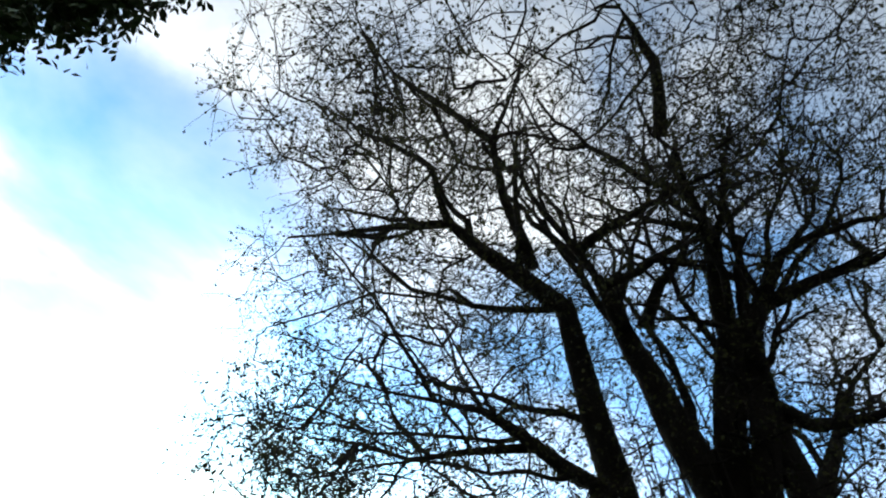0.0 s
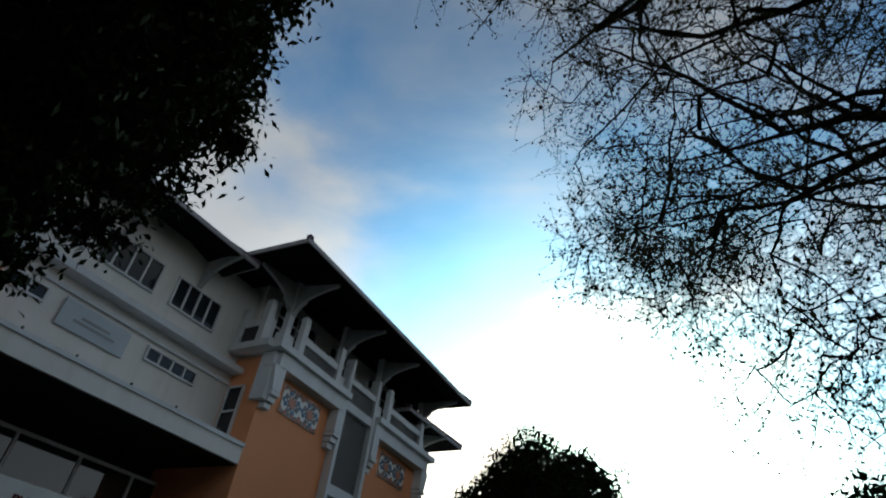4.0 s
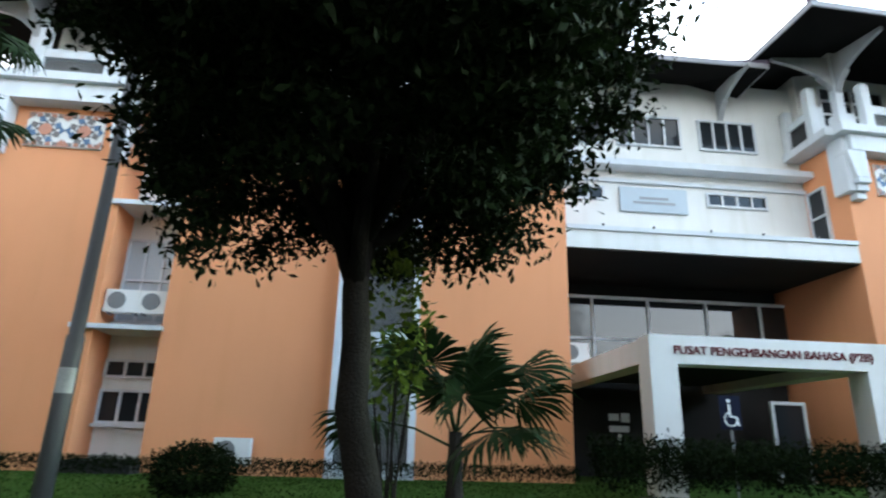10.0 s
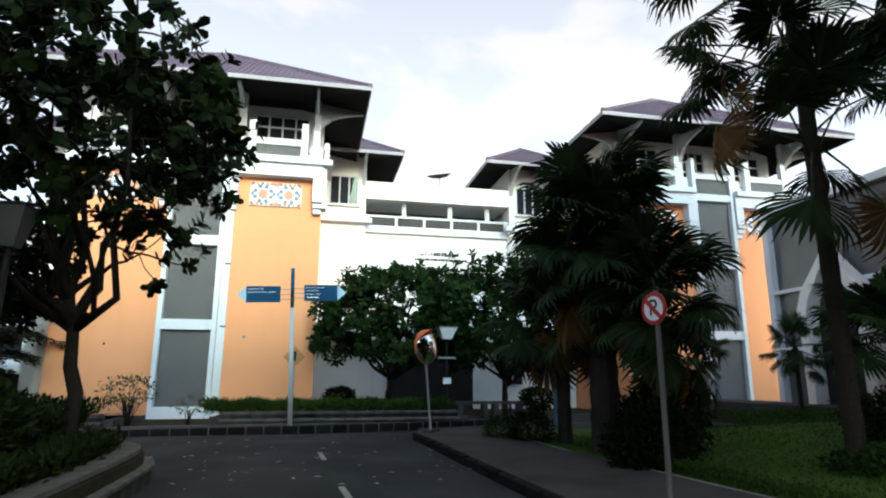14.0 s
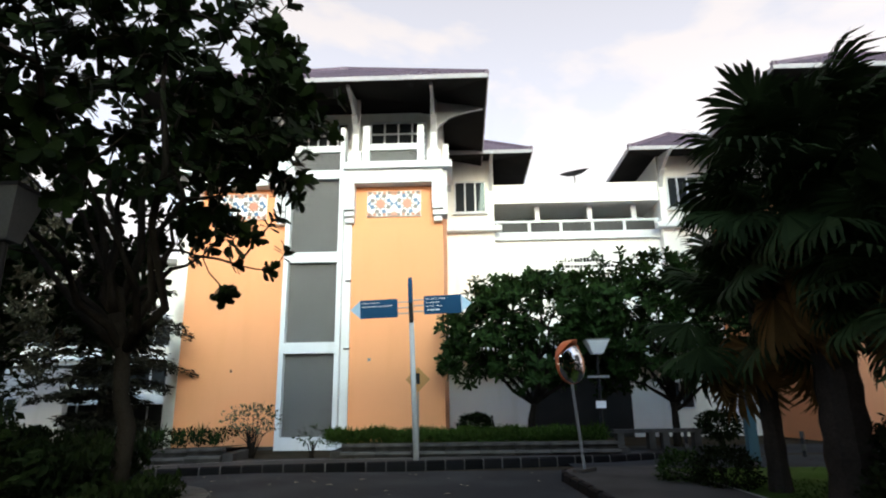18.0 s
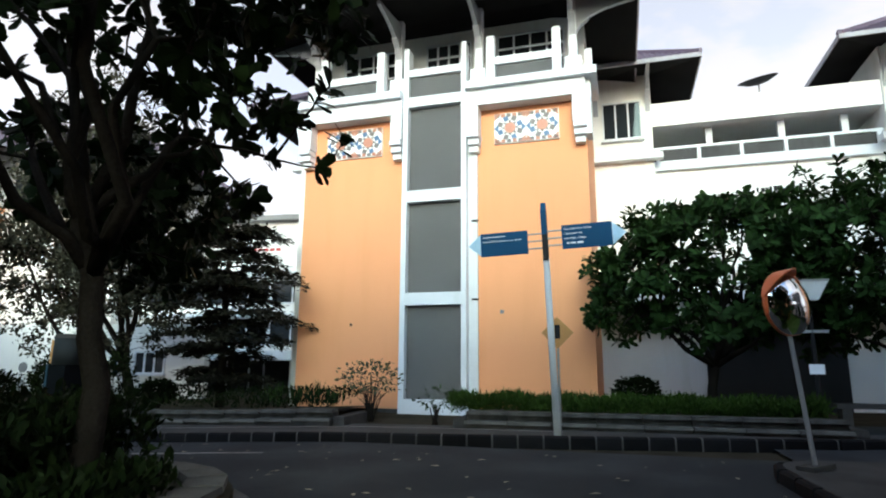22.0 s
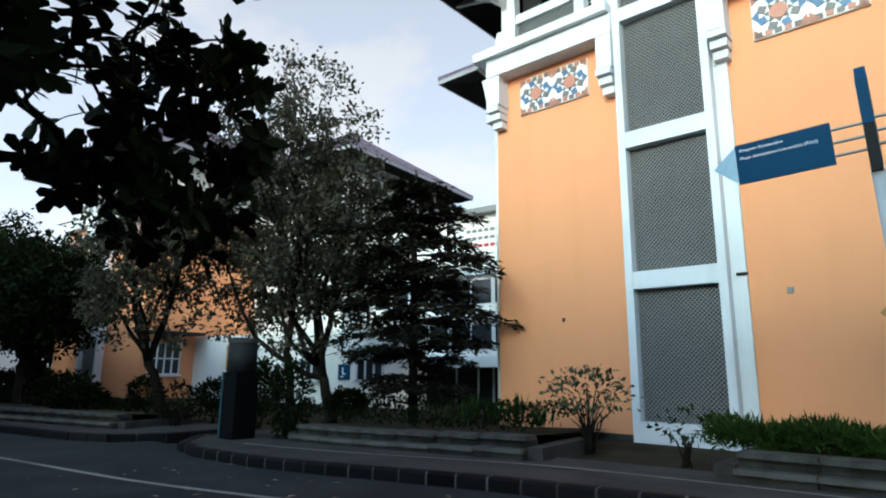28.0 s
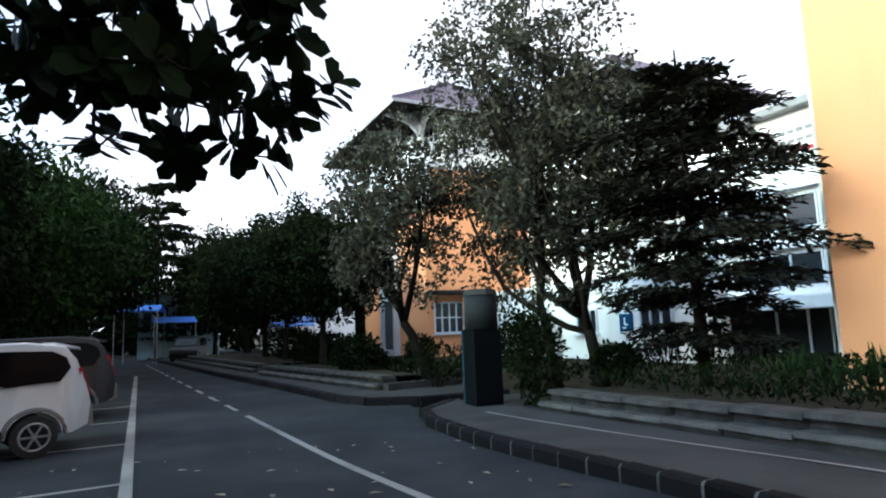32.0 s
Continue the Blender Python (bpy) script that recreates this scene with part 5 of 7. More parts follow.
def fan_frond(rng, n_seg, r, fold=0.35):
    """One fan leaf in its own plane: rays from the origin, with split drooping tips."""
    v, f = [], []
    for i in range(n_seg):
        a = radians(-125 + 250 * i / (n_seg - 1)) + rng.uniform(-0.02, 0.02)
        w = radians(250 / (n_seg - 1)) * 0.5
        ln = r * (1 - 0.3 * abs(a / radians(125)) ** 2) * rng.uniform(0.86, 1.08)
        o = len(v)
        z1 = -0.012 * r if i % 2 else 0.012 * r
        for rr, ww, zz in ((0.05, 1.0, 0), (0.66, 1.12, z1), (0.84, 0.74, -0.05 * r + z1), (1.0, 0.06, -rng.uniform(0.1, 0.34) * r)):
            for s in (-1, 1):
                aa = a + s * w * ww
                v.append((math.sin(aa) * ln * rr * 0.9, math.cos(aa) * ln * rr, zz - fold * ln * rr * abs(math.sin(aa))))
        f += [(o, o + 1, o + 3, o + 2), (o + 2, o + 3, o + 5, o + 4), (o + 4, o + 5, o + 7, o + 6)]
    return v, f


FRONDS = []
_r = np.random.default_rng(5)
for _k in range(4):
    _v, _f = fan_frond(_r, 34, 1.0)
    FRONDS.append((mesh_of("frond", _v, _f, LEAF_P), mesh_of("frond", _v, _f, LEAF_D)))


def fan_palm(name, base, height, r_trunk, fronds, size, stalk, label, seed, lean=(0, 0), dead=4, low=-50, skirt=0.0, mass=1.0):
    rng = np.random.default_rng(seed)
    z0 = ground_z(base[0], base[1]) + 0.1
    t = thing(name, pose(base[0], base[1], z0), label, "palm")
    g = Geo()
    n = max(4, int(height / 0.22))
    pts = [(lean[0] * (i / n) ** 1.5, lean[1] * (i / n) ** 1.5, height * i / n - (0.2 if i == 0 else 0)) for i in range(n + 1)]
    g.tube(pts, [r_trunk * (1.35 if i == 0 else 1.0 + 0.09 * (i % 2)) * (1 - 0.25 * i / n) for i in range(n + 1)], 9)
    part("trunk", g, PALE_BARK, t, smooth=False)
    top = np.array(pts[-1])
    st = Geo()
    for k in range(fronds):
        dry = k < dead
        el = rng.uniform(low - 28, low + 5) if dry else low + (85 - low) * (k - dead) / max(1, fronds - dead - 1) + rng.uniform(-8, 8)
        az = k * 137.5 + rng.uniform(-15, 15)
        ln = stalk * rng.uniform(0.8, 1.15) * (0.7 if el > 70 else 1)
        d = np.array([math.cos(radians(el)) * math.cos(radians(az)), math.cos(radians(el)) * math.sin(radians(az)), math.sin(radians(el))])
        drop = skirt * rng.random() ** mass
        a = np.array([np.interp(top[2] - drop, [q[2] for q in pts], [q[i] for q in pts]) for i in (0, 1)] + [top[2] - drop + rng.uniform(-0.25, 0.1)])
        e = a + d * ln + [0, 0, -0.12 * ln]
        st.tube([a, (a + e) / 2 + [0, 0, 0.06 * ln], e], [0.025, 0.018, 0.014], 4)
        q = Vector(d).to_track_quat("Y", "Z").to_matrix().to_4x4()
        s = size * rng.uniform(0.85, 1.15)
        m = Matrix.Translation(Vector(e)) @ q @ pose(0, 0, 0, -12 if not dry else -40, rng.uniform(-25, 25), 0) @ Matrix.Diagonal((s, s, s, 1))
        put("frond", FRONDS[k % 4][1 if dry else 0], t, m)
    tagged(part("stalk_mass", st, LEAF_P, t), kind="stuff")
    return t


def shrub(name, centre, radii, n, leaf, lw, material, label, seed, category="shrub", kind="", stems=6):
    """A bush of separate leaves on a few stems."""
    rng = np.random.default_rng(seed)
    x, y = centre[0], centre[1]
    z0 = ground_z(x, y) + 0.1
    t = thing(name, pose(x, y, z0), label, category, kind=kind)
    if stems == 6 and category == "shrub":
        n = int(n * 2.2)
    d = rng.normal(0, 1, (n, 3))
    d /= np.linalg.norm(d, axis=1, keepdims=True)
    r = 0.55 + 0.45 * rng.random((n, 1)) ** 0.5
    p = d * r * np.array(radii) * (1 + 0.12 * rng.normal(0, 1, (n, 1))) + [0, 0, centre[2]]
    p[:, 2] = np.maximum(p[:, 2], 0.02)
    ax = d + rng.normal(0, 0.7, (n, 3))
    ln = leaf * rng.uniform(0.7, 1.3, n)
    g = Geo()
    for k in range(stems):
        e = p[rng.integers(n)] * 0.8
        g.tube([(rng.normal(0, 0.05), rng.normal(0, 0.05), -0.15), tuple(e * 0.5 + [0, 0, 0.1]), tuple(e)], [0.02, 0.014, 0.006], 5)
    tagged(part("stem_clump", g, BARK, t), kind="stuff")
    put("foliage", leaf_mesh("foliage", p, ax, rng.normal(0, 0.6, (n, 3)) + [0, 0, 1], ln, ln * lw, material), t)
    return t


def hedge(name, x0, x1, y0, y1, h, n, leaf, material, label, seed, lift=0.1, lw=0.4):
    """A clipped strip of leaves over a dark twiggy core."""
    rng = np.random.default_rng(seed)
    cx, cy = (x0 + x1) / 2, (y0 + y1) / 2
    t = thing(name, pose(cx, cy, 0), label, "hedge", kind="stuff")
    p = np.stack([rng.uniform(x0, x1, n), rng.uniform(y0, y1, n), rng.random(n) ** 0.5], 1)
    zg = np.array([ground_z(a, b) for a, b in p[:, :2]])
    p[:, 2] = zg + lift + p[:, 2] * h * (1 + 0.12 * np.sin(p[:, 0] * 5) + rng.normal(0, 0.08, n))
    ax = rng.normal(0, 0.6, (n, 3)) + [0, 0, 0.8]
    ln = leaf * rng.uniform(0.7, 1.4, n)
    put("foliage", leaf_mesh("foliage", p - [cx, cy, 0], ax, rng.normal(0, 1, (n, 3)), ln, ln * lw, material), t)
    return t


def big_open_tree(base, seed):
    """The wide old tree by the road: several leaning stems, fine twigs, sparse small leaves and hanging roots."""
    rng = np.random.default_rng(seed)
    z0 = ground_z(base[0], base[1]) + 0.25
    b = np.array([base[0], base[1], z0])
    t = thing("old_tree", pose(*b), "old spreading tree with leaning stems and sparse small leaves", "tree")
    stems = (
        ((-0.5, -0.2, -0.3), (-0.7, -0.4, 6.8), (-1.6, -1.5, 9.3), (-3.7, -2.0, 10.3), (-6.5, -0.8, 10.6), 0.30),
        ((0.2, -0.5, -0.3), (0.4, -1.0, 6.5), (-0.3, -1.3, 8.3), (-0.9, -1.9, 9.2), (-1.6, -2.3, 9.8), 0.36),
        ((0.5, -0.6, -0.3), (0.5, -1.2, 6.5), (0.4, -2.4, 8.2), (0.1, -3.3, 9.3), (-0.8, -4.2, 10.6), 0.30),
        ((0.9, -0.5, -0.3), (0.7, -1.4, 6.3), (0.7, -2.5, 8.3), (1.0, -3.4, 9.1), (1.9, -4.3, 9.4), 0.24),
        ((1.2, -0.2, -0.3), (1.1, -1.6, 6.3), (0.8, -2.0, 7.3), (0.5, -2.6, 8.2), (0.2, -3.3, 8.9), 0.26),
        ((-0.3, 0.1, -0.3), (-1.1, -0.6, 6.7), (-1.9, -0.8, 6.9), (-2.8, -1.0, 7.2), (-4.8, -0.9, 7.3), 0.17),
        ((1.2, 0.3, -0.3), (2.0, 0.2, 6.0), (2.6, -0.4, 7.6), (3.2, -0.6, 8.6), (4.6, -2.4, 10.4), 0.26),
    )
    boughs = (
        ((-2.2, -1.8, 9.8), (-2.9, -2.5, 10.8), (-3.3, -3.3, 11.3), (-3.1, -5.0, 11.8), 0.12),
        ((-3.7, -2.0, 10.3), (-4.2, -2.7, 10.8), (-5.4, -2.9, 11.1), (-6.9, -3.4, 11.1), 0.08),
        ((-3.3, -3.3, 11.1), (-4.5, -3.7, 11.4), (-5.2, -3.9, 11.6), (-6.1, -4.7, 11.8), 0.075),
        ((-1.6, -2.3, 9.8), (-1.0, -2.9, 10.1), (-0.5, -3.4, 10.2), (0.1, -3.7, 10.3), 0.1),
        ((-0.5, -1.8, 8.8), (-0.4, -2.4, 9.2), (-0.1, -2.9, 9.6), (-0.4, -3.6, 10.1), 0.12),
        ((-0.8, -4.2, 10.6), (-1.2, -5.2, 11.1), (-1.7, -5.6, 11.2), (-2.1, -5.9, 11.3), 0.12),
        ((0.8, -2.8, 8.6), (1.4, -3.2, 8.8), (2.1, -3.7, 8.9), (2.8, -4.3, 9.1), 0.13),
    )
    boughs += (
        ((-2.1, -0.7, 7.0), (-2.8, -0.4, 7.0), (-3.6, -0.1, 6.9), (-6.1, 0.1, 7.2), 0.07),
        ((0.9, -2.1, 7.2), (1.4, -2.0, 7.2), (2.2, -2.4, 7.3), (3.1, -2.7, 7.5), 0.13),
        ((0.3, 0.7, 4.0), (0.2, 1.6, 6.0), (-1.0, 3.0, 8.6), (-2.4, 4.2, 9.6), 0.2),
        ((0.9, 0.7, 4.0), (1.6, 2.0, 5.6), (2.8, 3.4, 8.4), (3.6, 4.6, 9.4), 0.2),
    )
    seeds = []
    c_ = np.array([-0.3, -0.5, 8.3]), np.array([6.9, 6.6, 4.6])
    runs = [(p[:-1], p[-1], True) for p in stems] + [(p[:-1], p[-1], False) for p in boughs]
    for ends, r, trunk in runs:
        pts = []
        for a, c in zip(ends, ends[1:]):
            pts += wander(rng, a, c, 3, 0.03)[:-1]
        pts.append(np.array(ends[-1], float))
        m = len(pts)
        part("stem" if trunk else "limb", Geo().tube(pts, [r * (1.3 if trunk and i == 0 else max(0.08, 1 - i / (m - 0.7)) ** 0.8 * (1 - 0.6 * max(0, i / m - 0.6) / 0.4)) for i in range(m)], 9), BARK, t, smooth=True)
        seeds += knots(rng, pts[3 if trunk else 0:], 3)
        c, e = ends[1], ends[-1]
        for k in ((4, 6, 7, 8, 9, 10, 11) if trunk else (3, 5, 6, 7, 8)):
            s = np.array(pts[min(k, m - 2)])
            out = (np.array(e) - np.array(c)) * 0.45 + rng.normal(0, 1.3, 3) + [0, 0, 0.3]
            r_ = max(r, 0.14)
            lim = c_[0] + (s + out - c_[0]) / max(1.0, np.linalg.norm((s + out - c_[0]) / c_[1]) / 0.85)
            q = wander(rng, s, lim, 8, 0.06)
            out = lim - s
            part("limb", Geo().tube(q, taper(r_ * 0.24, r_ * 0.06, 9), 6), BARK, t, smooth=True)
            seeds += knots(rng, q, 3)
            for f in (3, 5):
                e2 = q[f] + out * 0.4 + rng.normal(0, 0.7, 3)
                e2 = c_[0] + (e2 - c_[0]) / max(1.0, np.linalg.norm((e2 - c_[0]) / c_[1]) / 0.92)
                z = wander(rng, q[f], e2, 5, 0.1)
                part("limb", Geo().tube(z, taper(r_ * 0.12, r_ * 0.04, 6), 5), BARK, t, smooth=True)
                seeds += knots(rng, z, 2)
    seeds = np.array(seeds)
    c, rad = np.array([-0.3, -0.5, 8.3]), np.array([7.3, 7.0, 5.0])
    q = rng.normal(0, 1, (14000, 3))
    q /= np.linalg.norm(q, axis=1, keepdims=True)
    lump = np.array([1 + 0.16 * noise.noise(Vector(x) * 2.3) for x in q])[:, None]
    q = c + q * (0.25 + 0.75 * rng.random((14000, 1)) ** 0.5) * lump * rad
    q = q[q[:, 2] > 3.4 + 2.2 * np.maximum(0, -4.3 - q[:, 0]) + 0.9 * np.maximum(0, -2.0 - q[:, 1])]
    q = q[:6000]
    for lc, lr, n in (((-5.2, -4.0, 9.6), (2.3, 1.9, 1.7), 420), ((-5.3, 0.4, 6.9), (1.5, 1.8, 0.9), 330), ((-0.3, -4.6, 9.4), (2.2, 2.0, 1.4), 500)):
        w = rng.normal(0, 1, (n, 3))
        w *= rng.random((n, 1)) ** 0.5 / np.linalg.norm(w, axis=1, keepdims=True)
        q = np.concatenate([q, np.array(lc) + w * lr])
    pts, par, kids, r = branching(rng, seeds, q, 0.0045)
    r = np.minimum(r, 0.07)
    pa, pb = pts[par[kids]], pts[kids]
    mid = (pa + pb) / 2 + rng.normal(0, 0.04, pa.shape) * np.linalg.norm(pb - pa, axis=1, keepdims=True)
    rk = np.maximum(r[kids], 0.005)
    tagged(put("twig_mass", twig_mesh("twig_mass", np.concatenate([pa, mid]), np.concatenate([mid, pb]), np.concatenate([rk * 1.15, rk]), np.concatenate([rk, rk * 0.9]), BARK), t), kind="stuff")
    # the finest shoots and their leaves
    n = 4
    o = np.repeat(pb, n, 0)
    d = np.repeat((pb - pa) / (np.linalg.norm(pb - pa, axis=1, keepdims=True) + 1e-6), n, 0) * 0.8 + rng.normal(0, 0.75, o.shape)
    d /= np.linalg.norm(d, axis=1, keepdims=True)
    ln = rng.uniform(0.22, 0.6, len(o))[:, None]
    e = o + d * ln
    w = np.full(len(o), 0.0042)
    tagged(put("shoot_mass", twig_mesh("shoot_mass", o, e, w, w * 0.5, BARK, 3), t), kind="stuff")
    L = np.concatenate([o + d * ln * s for s in (0.35, 0.6, 0.8, 1.0)])
    L = L[rng.random(len(L)) < 0.88]
    ll = 0.052 * rng.uniform(0.6, 1.5, len(L))
    tagged(put("crown", leaf_mesh("crown", L + rng.normal(0, 0.02, L.shape), rng.normal(0, 1, L.shape) + [0, 0, -0.5], rng.normal(0, 1, L.shape), ll, ll * 0.6, LEAF_T), t), kind="stuff")
    hang = Geo()
    for k in range(46):
        x, y, z = rng.uniform(-1.2, 3.2), rng.uniform(-2.6, 1.0), rng.uniform(5.5, 8.0)
        hang.tube([(x, y, z), (x + 0.05, y, z - 1.0), (x + rng.normal(0, 0.1), y, z - rng.uniform(1.6, 3.2))], [0.016, 0.012, 0.006], 3)
    tagged(part("hanging_root_mass", hang, BARK, t), kind="stuff")
    return t


big_open_tree((3.3, 9.6), 7)
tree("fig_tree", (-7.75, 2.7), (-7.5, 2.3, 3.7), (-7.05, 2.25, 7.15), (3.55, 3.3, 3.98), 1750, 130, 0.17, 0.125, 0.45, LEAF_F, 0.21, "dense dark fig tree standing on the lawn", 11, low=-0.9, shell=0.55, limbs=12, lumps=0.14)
climber = shrub("climbing_plant", (-8.15, 2.75, 2.6), (0.4, 0.4, 1.0), 420, 0.13, 0.55, mat("yellowish_climber_leaf", (0.075, 0.105, 0.016), 0.5, var=0.2, rand=0.5, trans=0.25, spec=0.03), "yellow-green climber hanging on the fig trunk", 12, category="climber", stems=9)
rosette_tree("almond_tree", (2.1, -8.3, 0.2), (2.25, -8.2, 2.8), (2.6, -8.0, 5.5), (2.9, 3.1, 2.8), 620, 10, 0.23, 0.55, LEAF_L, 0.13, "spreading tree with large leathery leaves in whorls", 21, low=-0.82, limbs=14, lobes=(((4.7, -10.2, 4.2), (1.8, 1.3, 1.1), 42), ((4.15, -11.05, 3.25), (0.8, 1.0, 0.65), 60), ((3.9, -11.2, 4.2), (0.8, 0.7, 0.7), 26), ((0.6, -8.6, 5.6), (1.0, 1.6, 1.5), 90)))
rosette_tree("frangipani_tree", (-4.2, -19.9), (-4.3, -19.9, 1.6), (-4.3, -20.0, 3.6), (2.6, 1.8, 2.3), 950, 12, 0.26, 0.42, FRANGI, 0.14, "broad round tree with glossy leaf whorls by the wall", 31, low=-0.62, shell=0.7, lumps=0.3)
rosette_tree("frangipani_tree", (-8.6, -20.0), (-8.6, -20.0, 1.6), (-8.7, -20.0, 3.7), (2.9, 1.8, 2.5), 1050, 12, 0.26, 0.42, FRANGI, 0.14, "broad round tree with glossy leaf whorls near the entrance", 32, low=-0.62, shell=0.7, lumps=0.3)
tree("garden_tree", (11.93, -19.3), (12.55, -19.35, 1.75), (13.3, -19.2, 5.2), (3.5, 2.9, 3.4), 430, 66, 0.2, 0.16, 0.55, LEAF_C, 0.19, "forked garden tree with small greyish leaves", 41, low=-0.9, shell=0.2)
tree("garden_tree", (12.6, -18.6), (12.4, -18.4, 4.5), (12.3, -17.9, 8.0), (2.1, 2.1, 2.4), 150, 36, 0.17, 0.15, 0.55, LEAF_C, 0.12, "tall thin-crowned tree behind the planter", 42, shell=0.2, lumps=0.5)
tree("garden_tree", (15.4, -16.65), (15.2, -15.7, 2.0), (15.3, -15.5, 4.6), (1.9, 1.7, 2.8), 190, 46, 0.17, 0.16, 0.55, LEAF_C, 0.16, "leaning small-leaved tree by the drive", 43, low=-0.9, shell=0.2)


def layered_tree(base, height, r0, seed, label, tiers=9, leaf=0.17, droop=0.28, full=0.0, material=LEAF_F):
    """A dark conifer-like tree: whorls of flat drooping branches round one stem."""
    rng = np.random.default_rng(seed)
    z0 = ground_z(base[0], base[1]) + 0.3
    t = thing("layered_tree", pose(base[0], base[1], z0), label, "tree")
    g = Geo()
    g.tube([(0, 0, -0.3), (0.05, 0, height * 0.5), (0, 0.05, height)], [0.13, 0.09, 0.02], 8)
    part("trunk", g, BARK, t, smooth=True)
    g, P, A = Geo(), [], []
    for k in range(tiers):
        z0_ = height * (0.12 + 0.86 * k / tiers)
        r = r0 * (1 - 0.75 * (k / tiers) ** 1.3) * (1 - full) + full * r0 * (0.62 + 0.5 * math.sin(math.pi * (k / tiers) ** 0.8)) * (1 - 0.45 * (k / tiers) ** 4)
        m = 7 if k < tiers - 2 else 5
        for i in range(m):
            a = i * 2 * math.pi / m + k * 0.7 + rng.uniform(-0.25, 0.25)
            z = z0_ + rng.uniform(-0.5, 0.5) * height * 0.86 / tiers
            ln = r * (rng.uniform(0.6, 1.2) if not full else rng.uniform(0.35, 1.25))
            d = np.array([math.cos(a), math.sin(a), 0])
            pts = [np.array([0, 0, z]) + d * ln * s + [0, 0, 0.25 * s * ln - droop * s * s * ln] for s in (0, 0.33, 0.66, 1)]
            g.tube([tuple(p) for p in pts], [0.035, 0.025, 0.016, 0.006], 4)
            for s in np.linspace(0.25, 1.0, 12):
                p = np.array([0, 0, z]) + d * ln * s + [0, 0, 0.25 * s * ln - droop * s * s * ln]
                side = np.array([-d[1], d[0], 0])
                for _ in range(26):
                    w = rng.normal(0, 0.26) * (1.25 - s)
                    P.append(p + side * w * ln * 0.7 + [0, 0, rng.normal(-0.03, 0.05)] + d * rng.normal(0, 0.08))
                    A.append(d + side * np.sign(w) * 0.9 + rng.normal(0, 0.35, 3) - [0, 0, 0.25])
    tagged(part("bough_mass", g, BARK, t), kind="stuff")
    P, A = np.array(P), np.array(A)
    ln = leaf * rng.uniform(0.7, 1.3, len(P))
    tagged(put("crown", leaf_mesh("crown", P, A, rng.normal(0, 0.3, P.shape) + [0, 0, 1], ln, ln * 0.42, material), t), kind="stuff")
    return t


LEAF_K = mat("dull_bronze_green_leaf", (0.024, 0.024, 0.016), 0.6, var=0.25, rand=0.6, trans=0.15, spec=0.03)
layered_tree((9.1, -19.6), 6.2, 2.15, 51, "dark layered tree with drooping boughs beside the orange tower", 12, 0.19, 0.3, 0.75, LEAF_K)
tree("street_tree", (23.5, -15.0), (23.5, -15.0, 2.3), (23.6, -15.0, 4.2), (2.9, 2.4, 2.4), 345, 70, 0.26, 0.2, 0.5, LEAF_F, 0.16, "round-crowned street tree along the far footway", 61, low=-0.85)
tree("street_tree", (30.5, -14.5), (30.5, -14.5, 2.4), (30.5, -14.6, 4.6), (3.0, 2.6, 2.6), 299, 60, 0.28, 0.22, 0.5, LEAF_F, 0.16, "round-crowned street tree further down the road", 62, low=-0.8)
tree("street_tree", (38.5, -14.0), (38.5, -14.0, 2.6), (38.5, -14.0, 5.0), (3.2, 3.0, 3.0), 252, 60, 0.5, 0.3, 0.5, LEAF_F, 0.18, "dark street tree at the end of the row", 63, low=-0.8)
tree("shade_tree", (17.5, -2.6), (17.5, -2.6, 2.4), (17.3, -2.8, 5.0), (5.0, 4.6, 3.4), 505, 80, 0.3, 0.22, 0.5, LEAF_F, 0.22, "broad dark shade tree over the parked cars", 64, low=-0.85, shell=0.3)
tree("shade_tree", (26.5, -3.0), (26.5, -3.0, 2.6), (26.5, -3.6, 5.2), (4.6, 4.4, 3.6), 459, 80, 0.5, 0.28, 0.5, LEAF_G, 0.22, "broad shade tree behind the parking bays", 65, low=-0.85, shell=0.3)
tree("shade_tree", (37.0, -3.5), (37.0, -3.5, 3.0), (37.0, -4.0, 6.0), (4.8, 4.4, 4.2), 345, 80, 0.55, 0.32, 0.5, LEAF_F, 0.24, "tall dark tree at the end of the parking bays", 66, low=-0.85, shell=0.3)
layered_tree((51.0, -7.0), 14.5, 4.8, 67, "tall layered tree closing the road view", 9, 0.45, 0.35)
tree("street_tree", (50.0, -11.2), (50, -11.2, 2.6), (50, -11.3, 5.4), (2.7, 2.6, 4.3), 420, 60, 0.5, 0.3, 0.5, LEAF_F, 0.2, "tall dark street tree before the road end", 69, low=-0.85)
tree("shade_tree", (60.0, -14.0), (60, -14, 3), (60, -14, 6.2), (6, 5, 4.5), 276, 60, 0.7, 0.45, 0.5, LEAF_F, 0.28, "dark tree mass beyond the road end", 68, low=-0.9)
# the northern view
tree("rain_tree", (-11.5, 30.5), (-11.2, 30.3, 3.3), (-11.55, 30.2, 7.5), (4.05, 4.2, 4.95), 1700, 60, 0.3, 0.2, 0.5, LEAF_F, 0.3, "large domed dark tree behind the orange building", 71, low=-0.95, shell=0.5)
tree("shade_tree", (2.6, 27.5), (2.0, 27.5, 3.0), (1.5, 27.5, 4.8), (4.6, 4.4, 4.0), 900, 70, 0.4, 0.26, 0.5, LEAF_F, 0.25, "rounded dark tree beside the northern road", 72, low=-0.9, shell=0.4)
tree("shade_tree", (-6.2, 44.0), (-6.2, 44, 2.0), (-6.2, 44, 2.5), (1.9, 1.9, 2.0), 252, 60, 0.4, 0.28, 0.5, LEAF_F, 0.2, "dark tree along the northern road", 73, low=-0.9)
layered_tree((-7.4, 36.0), 8.3, 2.1, 74, "slim layered tree against the evening sky", 11, 0.34, 0.6, 0.55)
